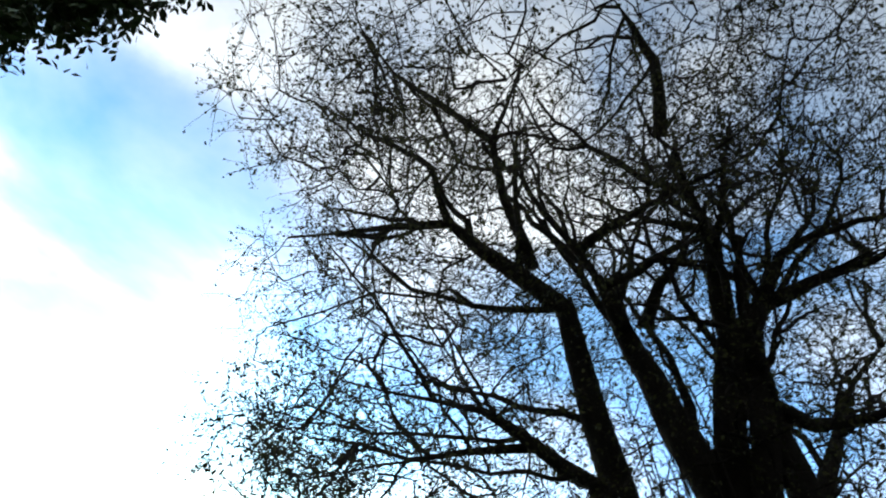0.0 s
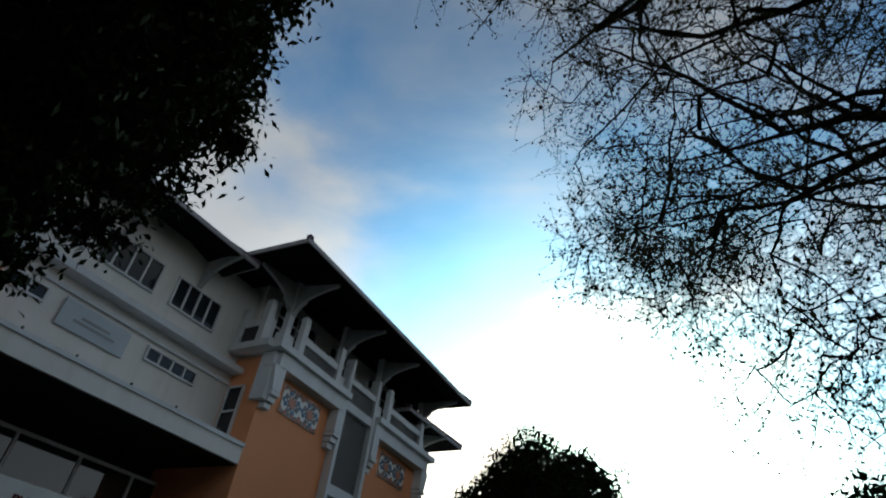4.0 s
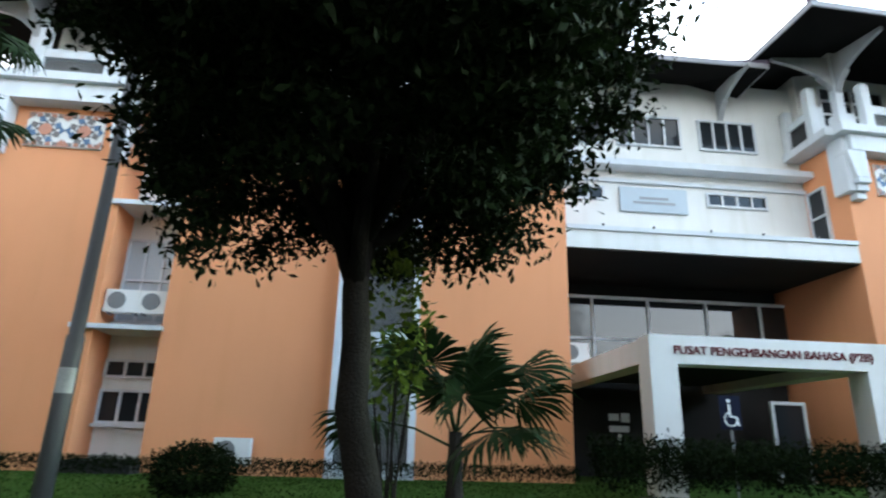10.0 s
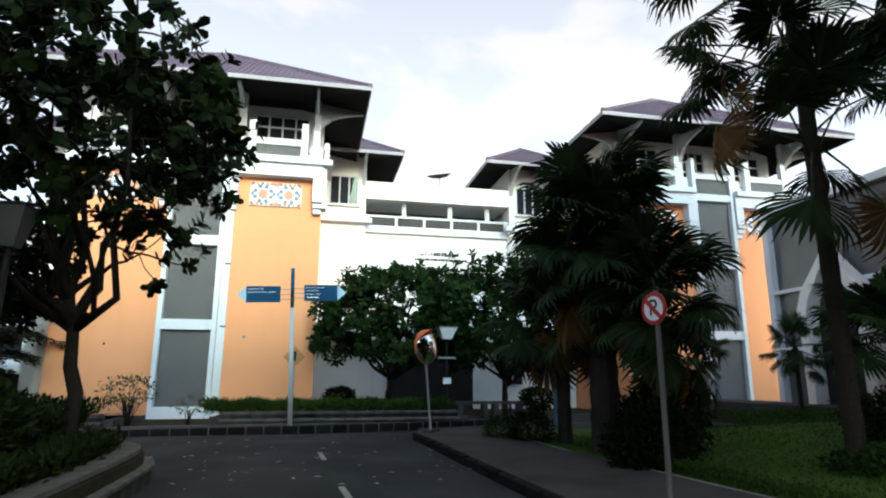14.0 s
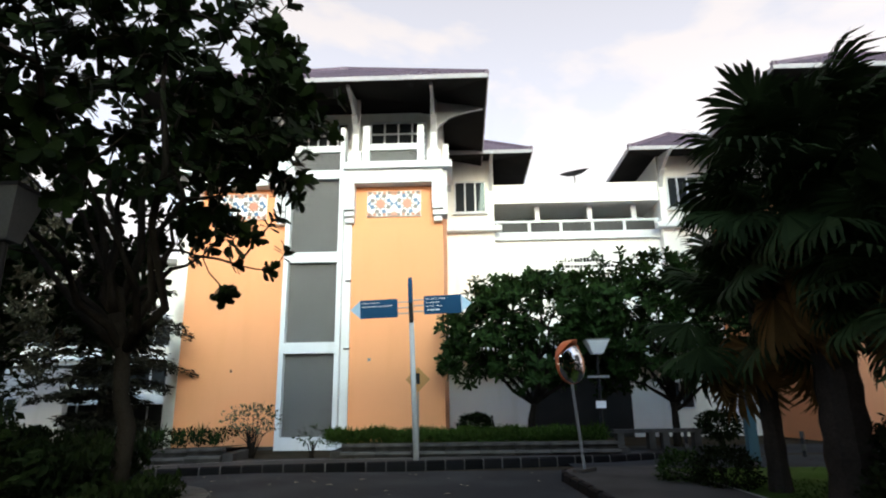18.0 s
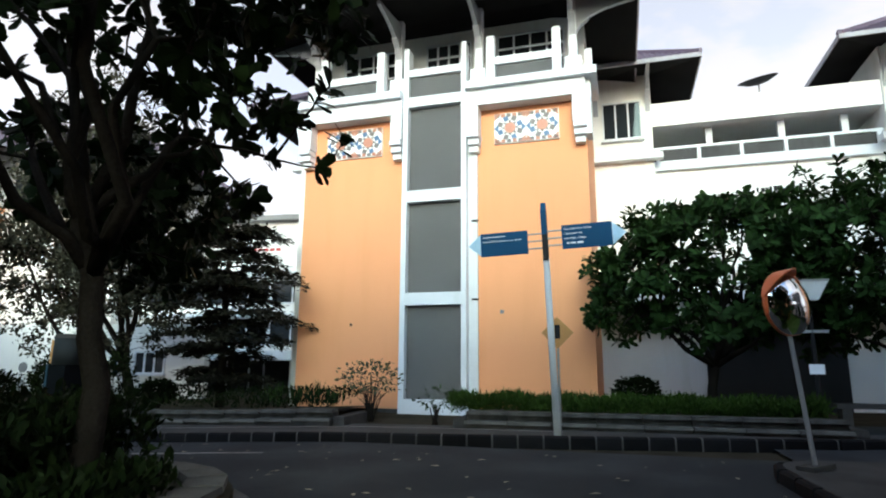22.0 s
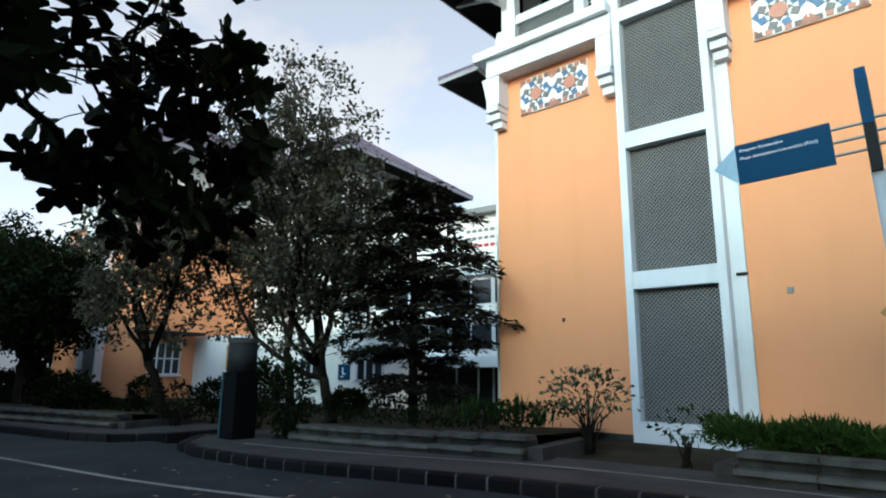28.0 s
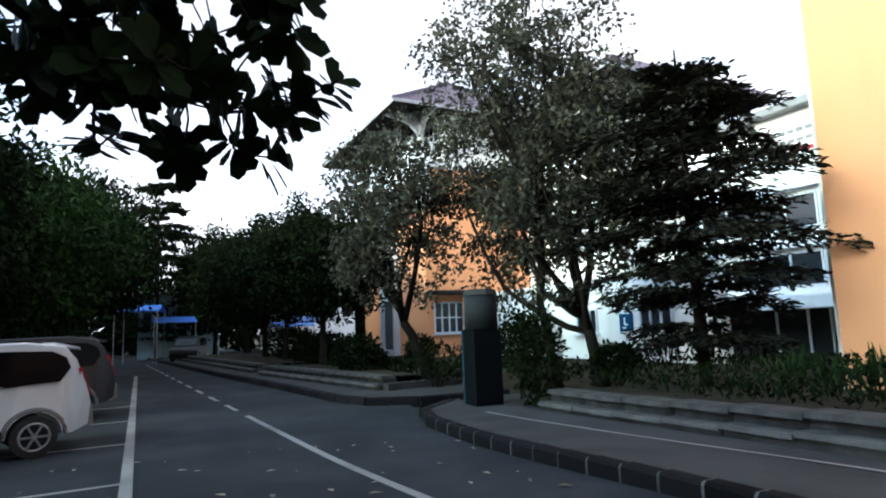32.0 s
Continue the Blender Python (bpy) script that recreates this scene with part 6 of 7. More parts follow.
layered_tree((-10.4, 80.0), 10.0, 1.6, 75, "thin pointed tree far off", 16, 0.5, 0.7)
layered_tree((-11.6, 82.0), 10.4, 1.6, 76, "thin pointed tree far off", 16, 0.5, 0.7)
tree("shade_tree", (-18.0, 34.0), (-18, 34, 3), (-18, 34, 5.0), (4, 3.5, 3.2), 299, 60, 0.45, 0.3, 0.5, LEAF_F, 0.25, "dark tree behind the low wing", 77, low=-0.9)

# palms
fan_palm("fan_palm", (-9.0, -5.3), 8.0, 0.13, 54, 0.8, 1.7, "tall fan palm on the lawn with drooping fronds", 81, lean=(0.25, 0.1), dead=3, low=-28, skirt=3.7, mass=1.9)
fan_palm("fan_palm", (-7.3, -9.4), 5.0, 0.3, 78, 0.85, 1.15, "thick fan palm with a skirt of dry fronds", 82, dead=10, low=-45, skirt=1.3)
fan_palm("fan_palm", (-7.7, -8.0), 3.4, 0.15, 44, 0.75, 1.0, "fan palm crowding its thick neighbour", 88, dead=7, low=-55, skirt=0.9)
fan_palm("fan_palm", (-7.1, -11.0), 3.2, 0.16, 30, 0.85, 1.0, "thinner fan palm beside its thick twin", 83, dead=5, low=-30, skirt=0.5)
fan_palm("fan_palm", (-11.2, 3.85), 1.15, 0.14, 12, 1.0, 1.65, "young fan palm before the orange pier", 84, dead=0, low=12, skirt=0.1)
fan_palm("fan_palm", (-14.8, -9.5), 2.2, 0.16, 34, 0.8, 1.15, "bushy fan palm before the glass hall", 85, dead=0, low=-15, skirt=0.3)
fan_palm("fan_palm", (-14.0, -16.0), 2.6, 0.08, 16, 0.5, 0.8, "slim young palm near the arch", 86, dead=0, low=-50, skirt=0.3)
fan_palm("fan_palm", (-15.5, -13.4), 2.6, 0.07, 14, 0.5, 0.7, "slim young palm near the arch", 87, dead=0, low=-50, skirt=0.3)

# beds on the lawn
shrub("round_shrub", (-7.2, -7.3, 0.5), (0.62, 0.6, 0.52), 1500, 0.08, 0.6, LEAF_F, "dark clipped ball-shaped shrub", 91)
shrub("low_shrub", (-12.0, -6.7, 0.35), (1.5, 0.9, 0.45), 3200, 0.09, 0.5, LEAF_F, "low spreading dark shrub on the lawn", 92)
shrub("low_shrub", (-11.2, -4.1, 0.2), (0.9, 0.55, 0.28), 1500, 0.07, 0.5, HEDGE, "low clipped shrub ring on the lawn", 93)
shrub("croton_shrub", (-11.4, -4.0, 0.75), (0.42, 0.42, 0.42), 260, 0.17, 0.4, mat("bronze_croton_leaf", (0.05, 0.022, 0.012), 0.5, rand=0.5, trans=0.2), "bronze-leaved croton in a clipped ring", 94)
shrub("low_shrub", (-9.0, -3.5, 0.12), (0.7, 0.5, 0.2), 900, 0.06, 0.5, HEDGE, "small clipped mound on the grass", 95)
shrub("low_shrub", (-11.9, -0.4, 0.35), (0.95, 0.6, 0.42), 2200, 0.08, 0.5, LEAF_F, "dark clipped shrub before the orange pier", 96)
shrub("flower_clump", (-9.1, -5.2, 0.1), (0.5, 0.5, 0.22), 500, 0.1, 0.6, LEAF_G, "leafy clump round the palm foot", 97)
shrub("low_shrub", (-6.4, -11.3, 0.3), (0.5, 0.45, 0.38), 900, 0.08, 0.5, LEAF_F, "rounded shrub near the lawn corner", 98)
shrub("low_shrub", (-5.9, -11.9, 0.25), (0.4, 0.35, 0.3), 600, 0.08, 0.5, LEAF_G, "pale rounded shrub near the lawn corner", 99)
shrub("croton_shrub", (-13.0, 20.3, 1.1), (0.75, 0.75, 0.55), 650, 0.14, 0.5, LEAF_F, "small dark ornamental tree before the tower", 100, stems=12)
shrub("croton_shrub", (-11.3, 13.2, 0.9), (0.6, 0.6, 0.5), 420, 0.14, 0.5, LEAF_F, "leggy dark shrub beside the ramp", 101, stems=10)
hedge("hedge", -12.3, -11.5, 6.4, 13.0, 0.8, 15000, 0.08, LEAF_F, "dark hedge before the portico", 102, lift=0.25)
hedge("hedge", -11.9, -11.2, 13.0, 15.5, 0.5, 4500, 0.08, LEAF_F, "low dark hedge beside the ramp", 103)
low_wall = thing("planter_wall", pose(0, 0, 0), "weathered low wall before the entrance hedge", "planter", kind="structure")
part("wall_block", B(-11.5, -11.3, 7.0, 12.9, 0.2, 0.8, 0.01), STONE, low_wall)
hedge("hedge", -7.3, -6.95, -8.0, 6.0, 0.16, 9000, 0.06, HEDGE, "low clipped grass border along the path", 104, lift=0.12)
hedge("hedge", -15.0, -14.5, -7.4, 7.0, 0.32, 9000, 0.07, LEAF_F, "low dark hedge along the foot of the orange building", 108, lift=0.12)
hedge("hedge", -15.2, -12.5, -12.6, -11.8, 0.4, 2200, 0.08, HEDGE, "low green hedge before the glass hall", 105)
hedge("hedge", -16.5, -12.0, -16.2, -15.5, 0.35, 2400, 0.08, HEDGE, "low green hedge by the side tower", 106)
hedge("grass", -14.5, -6.9, -12.0, 8.0, 0.04, 30000, 0.05, HEDGE, "short mown grass blades on the lawn", 107, lift=0.12)

# beds before the faculty building
hedge("hedge", -6.0, 1.7, -18.7, -17.75, 0.34, 12000, 0.19, HEDGE, "green grassy hedge in the stone planter", 111, lift=0.34, lw=0.14)
hedge("bed_plants", 4.6, 12.0, -20.2, -17.6, 0.2, 2600, 0.11, LEAF_F, "mixed low bedding plants behind the wall", 112, lift=0.42)
hedge("bed_plants", 14.8, 24.0, -18.2, -16.0, 0.25, 1400, 0.16, LEAF_F, "mixed low bedding plants by the orange room", 113, lift=0.15)
shrub("tall_shrub", (10.1, -16.75, 0.85), (0.42, 0.42, 0.9), 600, 0.12, 0.5, LEAF_F, "dark bushy shrub beside the booth", 300)
shrub("croton_shrub", (14.9, -16.5, 0.75), (0.7, 0.6, 0.35), 260, 0.15, 0.5, LEAF_F, "leggy dark shrub under the leaning tree", 301, stems=10)
shrub("croton_shrub", (4.1, -19.0, 0.95), (0.85, 0.5, 0.4), 420, 0.12, 0.5, mat("olive_shrub_leaf", (0.055, 0.06, 0.02), 0.5, rand=0.5, trans=0.2), "leggy olive-brown shrub before the screened window", 114, stems=22)
shrub("croton_shrub", (2.2, -18.6, 0.55), (0.5, 0.35, 0.25), 90, 0.11, 0.5, LEAF_G, "sparse young shrub in the gap of the planter", 115, stems=8)
for i, (x, s) in enumerate(((5.3, 0.5), (5.8, 0.6), (6.4, 0.5), (7.0, 0.55))):
    rng = np.random.default_rng(120 + i)
    t = thing("sword_plant", pose(x, -19.2, ground_z(x, -19.2) + 0.25), "upright sword-leaved plant at the wall foot", "plant", group="sword plants")
    n = 22
    p = rng.normal(0, 0.1, (n, 3)) * [1, 1, 0]
    put("leaves", leaf_mesh("leaves", p, rng.normal(0, 0.28, (n, 3)) + [0, 0, 1], rng.normal(0, 1, (n, 3)), s * rng.uniform(0.7, 1.3, n), 0.06, LEAF_G), t)
for i, (x, y, h, w) in enumerate(((13.6, -18.2, 1.25, 0.75), (14.3, -18.6, 0.9, 0.7), (10.6, -18.8, 0.45, 0.5), (16.0, -18.2, 0.7, 0.6), (19.5, -17.6, 0.8, 0.6), (-9.5, -19.0, 0.6, 0.6), (-2.5, -20.2, 0.5, 0.5))):
    shrub("garden_shrub", (x, y, h * 0.55 + 0.3), (w, w * 0.8, h * 0.6), 700, 0.12, 0.5, LEAF_F, "dark leafy garden shrub in the planter bed", 130 + i)
# the dark bed under the almond tree
for i, (x, y, h, w) in enumerate(((2.9, -7.4, 0.5, 0.7), (4.0, -8.6, 0.45, 0.7), (3.3, -5.6, 0.6, 0.9), (2.8, -3.4, 0.6, 0.8), (5.0, -6.5, 0.7, 0.9))):
    shrub("garden_shrub", (x, y, h * 0.55 + 0.25), (w, w, h * 0.6), 800, 0.12, 0.5, LEAF_L, "dark leafy shrub under the almond tree", 150 + i)
tree("garden_tree", (4.6, -2.6, 0.2), (4.6, -2.6, 2.2), (4.7, -2.6, 4.4), (2.6, 2.4, 2.4), 390, 60, 0.38, 0.2, 0.5, LEAF_L, 0.13, "dark leafy tree in the planting bed", 160, low=-0.85)


# woods that close the distance
def far_woods(name, label, spots, seed):
    """Far woods as one mass of large leaf clumps."""
    rng = np.random.default_rng(seed)
    t = thing(name, pose(0, 0, 0), label, "woods", kind="stuff")
    P = []
    for x, y, r, h in spots:
        _, cs = clumps(rng, (x, y, h * 0.5), (r, r, h * 0.52), 240, 1, 0.1, -0.9, 0.7, 0.35)
        P.append(np.repeat(cs, 9, 0) + rng.normal(0, 0.5, (240 * 9, 3)))
    P = np.concatenate(P)
    P[:, 2] = np.maximum(P[:, 2], 0.2)
    ln = rng.uniform(0.5, 1.1, len(P))
    put("foliage", leaf_mesh("foliage", P, rng.normal(0, 1, P.shape), rng.normal(0, 0.7, P.shape) + [0, 0, 1], ln, ln * 0.6, LEAF_F), t)


far_woods("far_woods", "dark woods beyond the end of the road", [(74 + 4 * math.sin(k * 2.1), -44 + 6.5 * k, 4.5, 7.5 + 2.5 * math.sin(k * 1.7)) for k in range(12)], 201)
far_woods("far_woods", "dark trees along the northern horizon", [(-40 + 7 * k, 92 + 3 * math.sin(k * 2.3), 4.5, 4.2 + 1.2 * math.sin(k * 1.9)) for k in range(12)], 202)
far_woods("far_woods", "dark trees behind the car park", [(22 + 7.5 * k, 6 + 3 * math.sin(k * 2.3), 4.5, 8.5 + 1.5 * math.sin(k * 1.3)) for k in range(7)], 203)

for i, (x, y, h, w) in enumerate(((-7.9, -8.3, 1.2, 0.75), (-6.9, -7.4, 0.75, 0.6), (-8.4, -10.0, 0.9, 0.8))):
    shrub("garden_shrub", (x, y, h * 0.5), (w, w, h * 0.55), 1600, 0.1, 0.5, LEAF_F, "dark rounded shrub at the foot of the palms", 210 + i)
for i, (x, y, h, w) in enumerate(((3.6, -6.4, 2.0, 0.9), (4.6, -8.0, 1.5, 0.8), (2.5, -6.0, 1.1, 0.7), (2.4, -1.6, 1.6, 0.9), (3.6, 0.5, 1.8, 1.0))):
    shrub("garden_shrub", (x, y, h * 0.5 + 0.3), (w, w, h * 0.55), 1700, 0.13, 0.5, LEAF_L, "tall dark leafy shrub in the planting bed", 220 + i)

hedge("bed_plants", 1.3, 2.6, -8.6, -2.0, 0.3, 9000, 0.12, LEAF_L, "low dark plants along the bed edge", 232, lift=0.38)
hedge("bed_shrubs", 2.0, 4.6, -9.2, 1.5, 0.75, 30000, 0.12, LEAF_L, "dark mixed shrubs filling the planting bed", 231, lift=0.4)
for i, (x, y, h, w) in enumerate(((4.2, -7.2, 3.2, 1.1), (3.4, -5.4, 2.7, 1.0), (5.4, -6.4, 3.0, 1.1))):
    shrub("tall_shrub", (x, y, h * 0.5 + 0.3), (w, w, h * 0.55), 3600, 0.14, 0.5, LEAF_L, "tall dark shrub under the almond tree", 240 + i)
far_woods("far_woods", "dark scrub along the northern road", [(-17 + 4.2 * k, 47 + 2 * math.sin(k * 2.3), 2.8, 3.3 + 0.8 * math.sin(k * 1.9)) for k in range(4)] + [(4.5 + 3 * k, 40, 2.6, 4.5) for k in range(3)], 204)

for i, (x, y, h, w) in enumerate(((19.2, -15.6, 0.9, 1.0), (21.6, -15.9, 1.2, 1.2), (25.4, -15.6, 1.3, 1.3), (28.2, -15.4, 1.2, 1.3), (32.0, -15.2, 1.6, 1.6), (36.0, -15.0, 1.8, 1.8))):
    shrub("roadside_shrub", (x, y, h * 0.5), (w, w * 0.7, h * 0.6), 1100, 0.17, 0.5, LEAF_F, "low dark shrub under the street trees", 320 + i)


# ---- street furniture ----
def disc(cy, r0, r1, n=24, axis="y"):
    return [(r0 * math.cos(2 * math.pi * k / n), r1 * math.sin(2 * math.pi * k / n)) for k in range(n)]


# direction sign on its post by the kerb
sg = thing("direction_sign", pose(-0.96, -16.1, ground_z(-0.96, -16.1) + 0.15, 0, 2.0, 0) @ Matrix.Scale(1.135, 4), "tall pole with two blue arrow boards on the footway", "sign")
part("pole", Geo().tube([(0, 0, -0.3), (0, 0, 3.0)], [0.06, 0.055], 14), PALE_POLE, sg, smooth=True)
part("blade_post", B(-0.045, 0.045, -0.09, 0.09, 2.95, 3.85), BLACK, sg, "flat dark finial post")
part("blade_cap", Geo().prism([(-0.09, 3.85), (0.09, 3.85), (0.0, 4.0)], "x", -0.045, 0.045).box(-0.047, 0.047, 0.092, 0.1, 3.4, 3.85), SIGNBLUE, sg)


def arrow_board(name, sx, z, texts):
    """An arrow-shaped board to one side of the post, text towards the road."""
    x0, x1, xt = 0.30, 1.15, 1.38
    pts = [(x0, z - 0.21), (x1, z - 0.21), (x1, z + 0.21), (x0, z + 0.21)]
    b = part(name, Geo().box(min(sx * x0, sx * x1), max(sx * x0, sx * x1), 0.03, 0.06, z - 0.21, z + 0.21), SIGNBLUE, sg, "blue direction board with white lettering")
    tip = [(sx * x1, z - 0.2), (sx * xt, z), (sx * x1, z + 0.2)]
    part("arrow_tip", Geo().prism(tip if sx > 0 else tip[::-1], "y", 0.03, 0.06), mat("pale_blue_tip", (0.35, 0.55, 0.70), 0.5), b)
    for i, dz in enumerate((0.13, 0.0, -0.13)):
        part("bracket_rod", Geo().tube([(0, 0.045, z + dz), (sx * x0, 0.045, z + dz)], [0.014, 0.014], 8), STEEL, b)
    for i, w in enumerate(texts):
        if isinstance(w, str):
            words("lettering", w, 0.046, SIGNWHITE, b, pose(x1 - 0.03 if sx > 0 else -x0 - 0.03, 0.0625, z + 0.14 - i * 0.085, 90, 0, 180), 0.002, "LEFT")
            continue
        a, e = (sx * (x1 - 0.08), sx * (x1 - 0.08 - w)) if sx > 0 else (sx * (x0 + 0.06), sx * (x0 + 0.06 + w))
        zz = z + 0.14 - i * 0.085
        lo, hi = min(a, e), max(a, e)
        k = lo
        while k < hi - 0.03:
            n = random.uniform(0.04, 0.12)
            part("lettering", B(k, min(hi, k + n), 0.061, 0.064, zz - 0.014, zz + 0.014), SIGNWHITE, b)
            k += n + 0.022
    return b


arrow_board("arrow_board", -1, 3.33, ("-Fak. Adab & Ilmu Budaya", "-Convention Hall", "-Lab. Agama / Masjid", 0.3))
arrow_board("arrow_board", 1, 3.3, ("-Program Pascasarjana", "-Pusat Administrasi Universitas (PAU)"))

# amber diamond sign behind the pole
am = thing("warning_sign", pose(-0.97, -16.6, ground_z(-0.97, -16.6) + 0.15) @ Matrix.Scale(1.06, 4), "amber diamond warning sign on a thin post", "sign")
part("post", Geo().tube([(0, 0, -0.2), (0, 0, 2.1)], [0.025, 0.025], 8), STEEL, am)
part("plate", Geo().prism([(0, 1.53), (0.3, 1.83), (0, 2.13), (-0.3, 1.83)][::-1], "y", 0.03, 0.045), SIGNYELLOW, am)
part("pictogram", B(-0.05, 0.05, 0.046, 0.05, 1.72, 1.98), BLACK, am)

# convex mirror at the lawn corner
mr = thing("convex_mirror", pose(-4.45, -13.08, ground_z(-4.45, -13.08) + 0.18, 0, 4.8, 0) @ pose(0, 0, 0, 0, 0, 38), "round convex traffic mirror with an orange hood", "traffic mirror")
part("post", Geo().tube([(0, 0, -0.2), (0, 0, 2.3)], [0.03, 0.028], 10), STEEL, mr)
part("foot", B(-0.2, 0.2, -0.12, 0.12, 0.0, 0.06), STONE, mr)
g = Geo()
for k, (r, y) in enumerate(((0.0, 0.17), (0.12, 0.162), (0.22, 0.135), (0.30, 0.095), (0.335, 0.06))):
    for i in range(28):
        a = 2 * math.pi * i / 28
        g.v.append((r * math.cos(a) + 0.0001 * i, y, 2.25 + r * math.sin(a)))
for k in range(4):
    for i in range(28):
        j = (i + 1) % 28
        g.f.append((k * 28 + i, (k + 1) * 28 + i, (k + 1) * 28 + j, k * 28 + j))
part("mirror_face", g, MIRROR, mr, "domed mirror face", smooth=True)
ring = Geo()
ring.tube([(0.335 * math.cos(radians(a)), 0.06, 2.25 + 0.335 * math.sin(radians(a))) for a in range(-15, 136, 10)], [0.01] + [0.02] * 14 + [0.01], 6)
part("rim", ring, mat("orange_mirror_rim", (0.62, 0.12, 0.03), 0.45), mr)
hood = Geo()
for s in range(15):
    a = radians(15 + 105 * s / 14)
    for y in (0.04, 0.06 + 0.2 * math.sin(math.pi * (s + 0.4) / 14.8)):
        for r in (0.36, 0.375):
            hood.v.append((r * math.cos(a), y, 2.25 + r * math.sin(a)))
for s in range(14):
    o, q = s * 4, s * 4 + 4
    hood.f += [(o, o + 2, q + 2, q), (o + 1, q + 1, q + 3, o + 3), (o, q, q + 1, o + 1), (o + 2, o + 3, q + 3, q + 2)]
part("hood", hood, mat("orange_mirror_hood", (0.62, 0.12, 0.03), 0.45), mr, "orange curved hood")
part("back_shell", Geo().prism(disc(0, 0.34, 0.34), "y", 0.02, 0.05), mat("orange_mirror_back", (0.55, 0.11, 0.03), 0.5), mr, m=pose(0, 0, 2.25))
for ob in mr.children:
    if ob.name.split(".")[0] not in ("post", "foot"):
        ob.matrix_basis = pose(0, 0, 2.06) @ Matrix.Scale(1.2, 4) @ pose(0, 0, -2.25) @ ob.matrix_basis

# no-parking sign
npk = thing("no_parking_sign", pose(-5.48, -4.33, ground_z(-5.48, -4.33) + 0.1, 0, 0, -76), "round red and white no-parking sign on a grey post", "sign")
part("post", Geo().tube([(0, 0, -0.2), (0, 0, 2.55)], [0.032, 0.03], 10), mat("dull_sign_post", (0.09, 0.09, 0.09), 0.6, var=0.15), npk)
part("rim", Geo().prism(disc(0, 0.195, 0.195), "y", 0.034, 0.05), SIGNRED, npk, m=pose(0, 0, 2.33))
part("face", Geo().prism(disc(0, 0.145, 0.145), "y", 0.05, 0.056), SIGNWHITE, npk, m=pose(0, 0, 2.33))
words("letter", "P", 0.27, BLACK, npk, pose(0, 0.06, 2.33, 90, 0, 180), 0.002)
part("slash", Geo().bar((-0.12, 0.066, 2.21), (0.12, 0.066, 2.45), 0.01, 0.05), SIGNRED, npk)

# steel pole on the lawn
pl = thing("utility_pole", pose(-10.05, -1.8, ground_z(-10.05, -1.8) + 0.1), "grey steel utility pole with a paper notice", "pole")
part("pole", Geo().tube([(0, 0, -0.2), (0, 0, 2.4), (0, 0, 2.42), (0, 0, 7.6)], [0.13, 0.12, 0.1, 0.075], 14), mat("dull_grey_pole", (0.055, 0.055, 0.058), 0.6, var=0.15, streak=0.3), pl, smooth=True)
part("notice", Geo().prism([(0.126 * math.cos(radians(a)), 0.126 * math.sin(radians(a))) for a in range(-60, 100, 20)] + [(0, 0)], "z", 1.6, 1.95), mat("faded_notice_paper", (0.34, 0.35, 0.34), 0.8, var=0.2, scale=12), pl, "faded paper notice")

# lantern by the entrance court
def garden_lantern(x, y, label, notice, shade=SIGNWHITE, up=0.0):
    l = thing("garden_lantern", pose(x, y, ground_z(x, y) + 0.1), label, "street lamp", group="garden lanterns")
    part("post", Geo().tube([(0, 0, -0.1), (0, 0, 2.75 + up)], [0.05, 0.04], 10), BLACK, l)
    g = Geo()
    k = 0.5 if up else 0.75
    g.v = [(x_ * k, y_ * k, 3.1 + (z_ - 3.1) * (1.0 if up else k) + up) for x_, y_, z_ in ((-0.2, -0.2, 2.6), (0.2, -0.2, 2.6), (0.2, 0.2, 2.6), (-0.2, 0.2, 2.6), (-0.42, -0.42, 3.1), (0.42, -0.42, 3.1), (0.42, 0.42, 3.1), (-0.42, 0.42, 3.1))]
    g.f = [(3, 2, 1, 0), (4, 5, 6, 7), (0, 1, 5, 4), (1, 2, 6, 5), (2, 3, 7, 6), (3, 0, 4, 7)]
    part("shade", g, shade, l, "white glass lantern shade" if not up else "")
    part("cap", B(-0.44 * k, 0.44 * k, -0.44 * k, 0.44 * k, 3.1 + up, 3.14 + up), STEEL if not up else BLACK, l)
    if notice:
        part("cross_arm", B(-0.3, 0.3, -0.04, 0.04, 2.05, 2.11), STEEL, l)
        part("notice", B(-0.14, 0.14, 0.05, 0.07, 1.2, 1.4), SIGNWHITE, l)
    return l


garden_lantern(-6.05, -18.6, "white tapered garden lantern on a dark post", True)
# this lantern's dark grey paints the shadow it stands in
garden_lantern(2.25, -6.2, "tapered garden lantern in the planting bed, greyed for shadow", False, mat("shadowed_lantern_grey", (0.07, 0.072, 0.072), 0.7, var=0.2, spec=0.15), 0.5)

# yellow board on a teal post
yb = thing("notice_post", pose(-9.4, -16.9, ground_z(-9.4, -16.9) + 0.1), "yellow board on a dark teal post by the drive", "sign")
part("post", B(-0.12, 0.12, -0.1, 0.1, -0.1, 1.9), mat("teal_post_paint", (0.02, 0.09, 0.12), 0.5), yb)
part("board", B(-0.16, 0.16, 0.1, 0.14, 1.7, 2.5), SIGNYELLOW, yb)

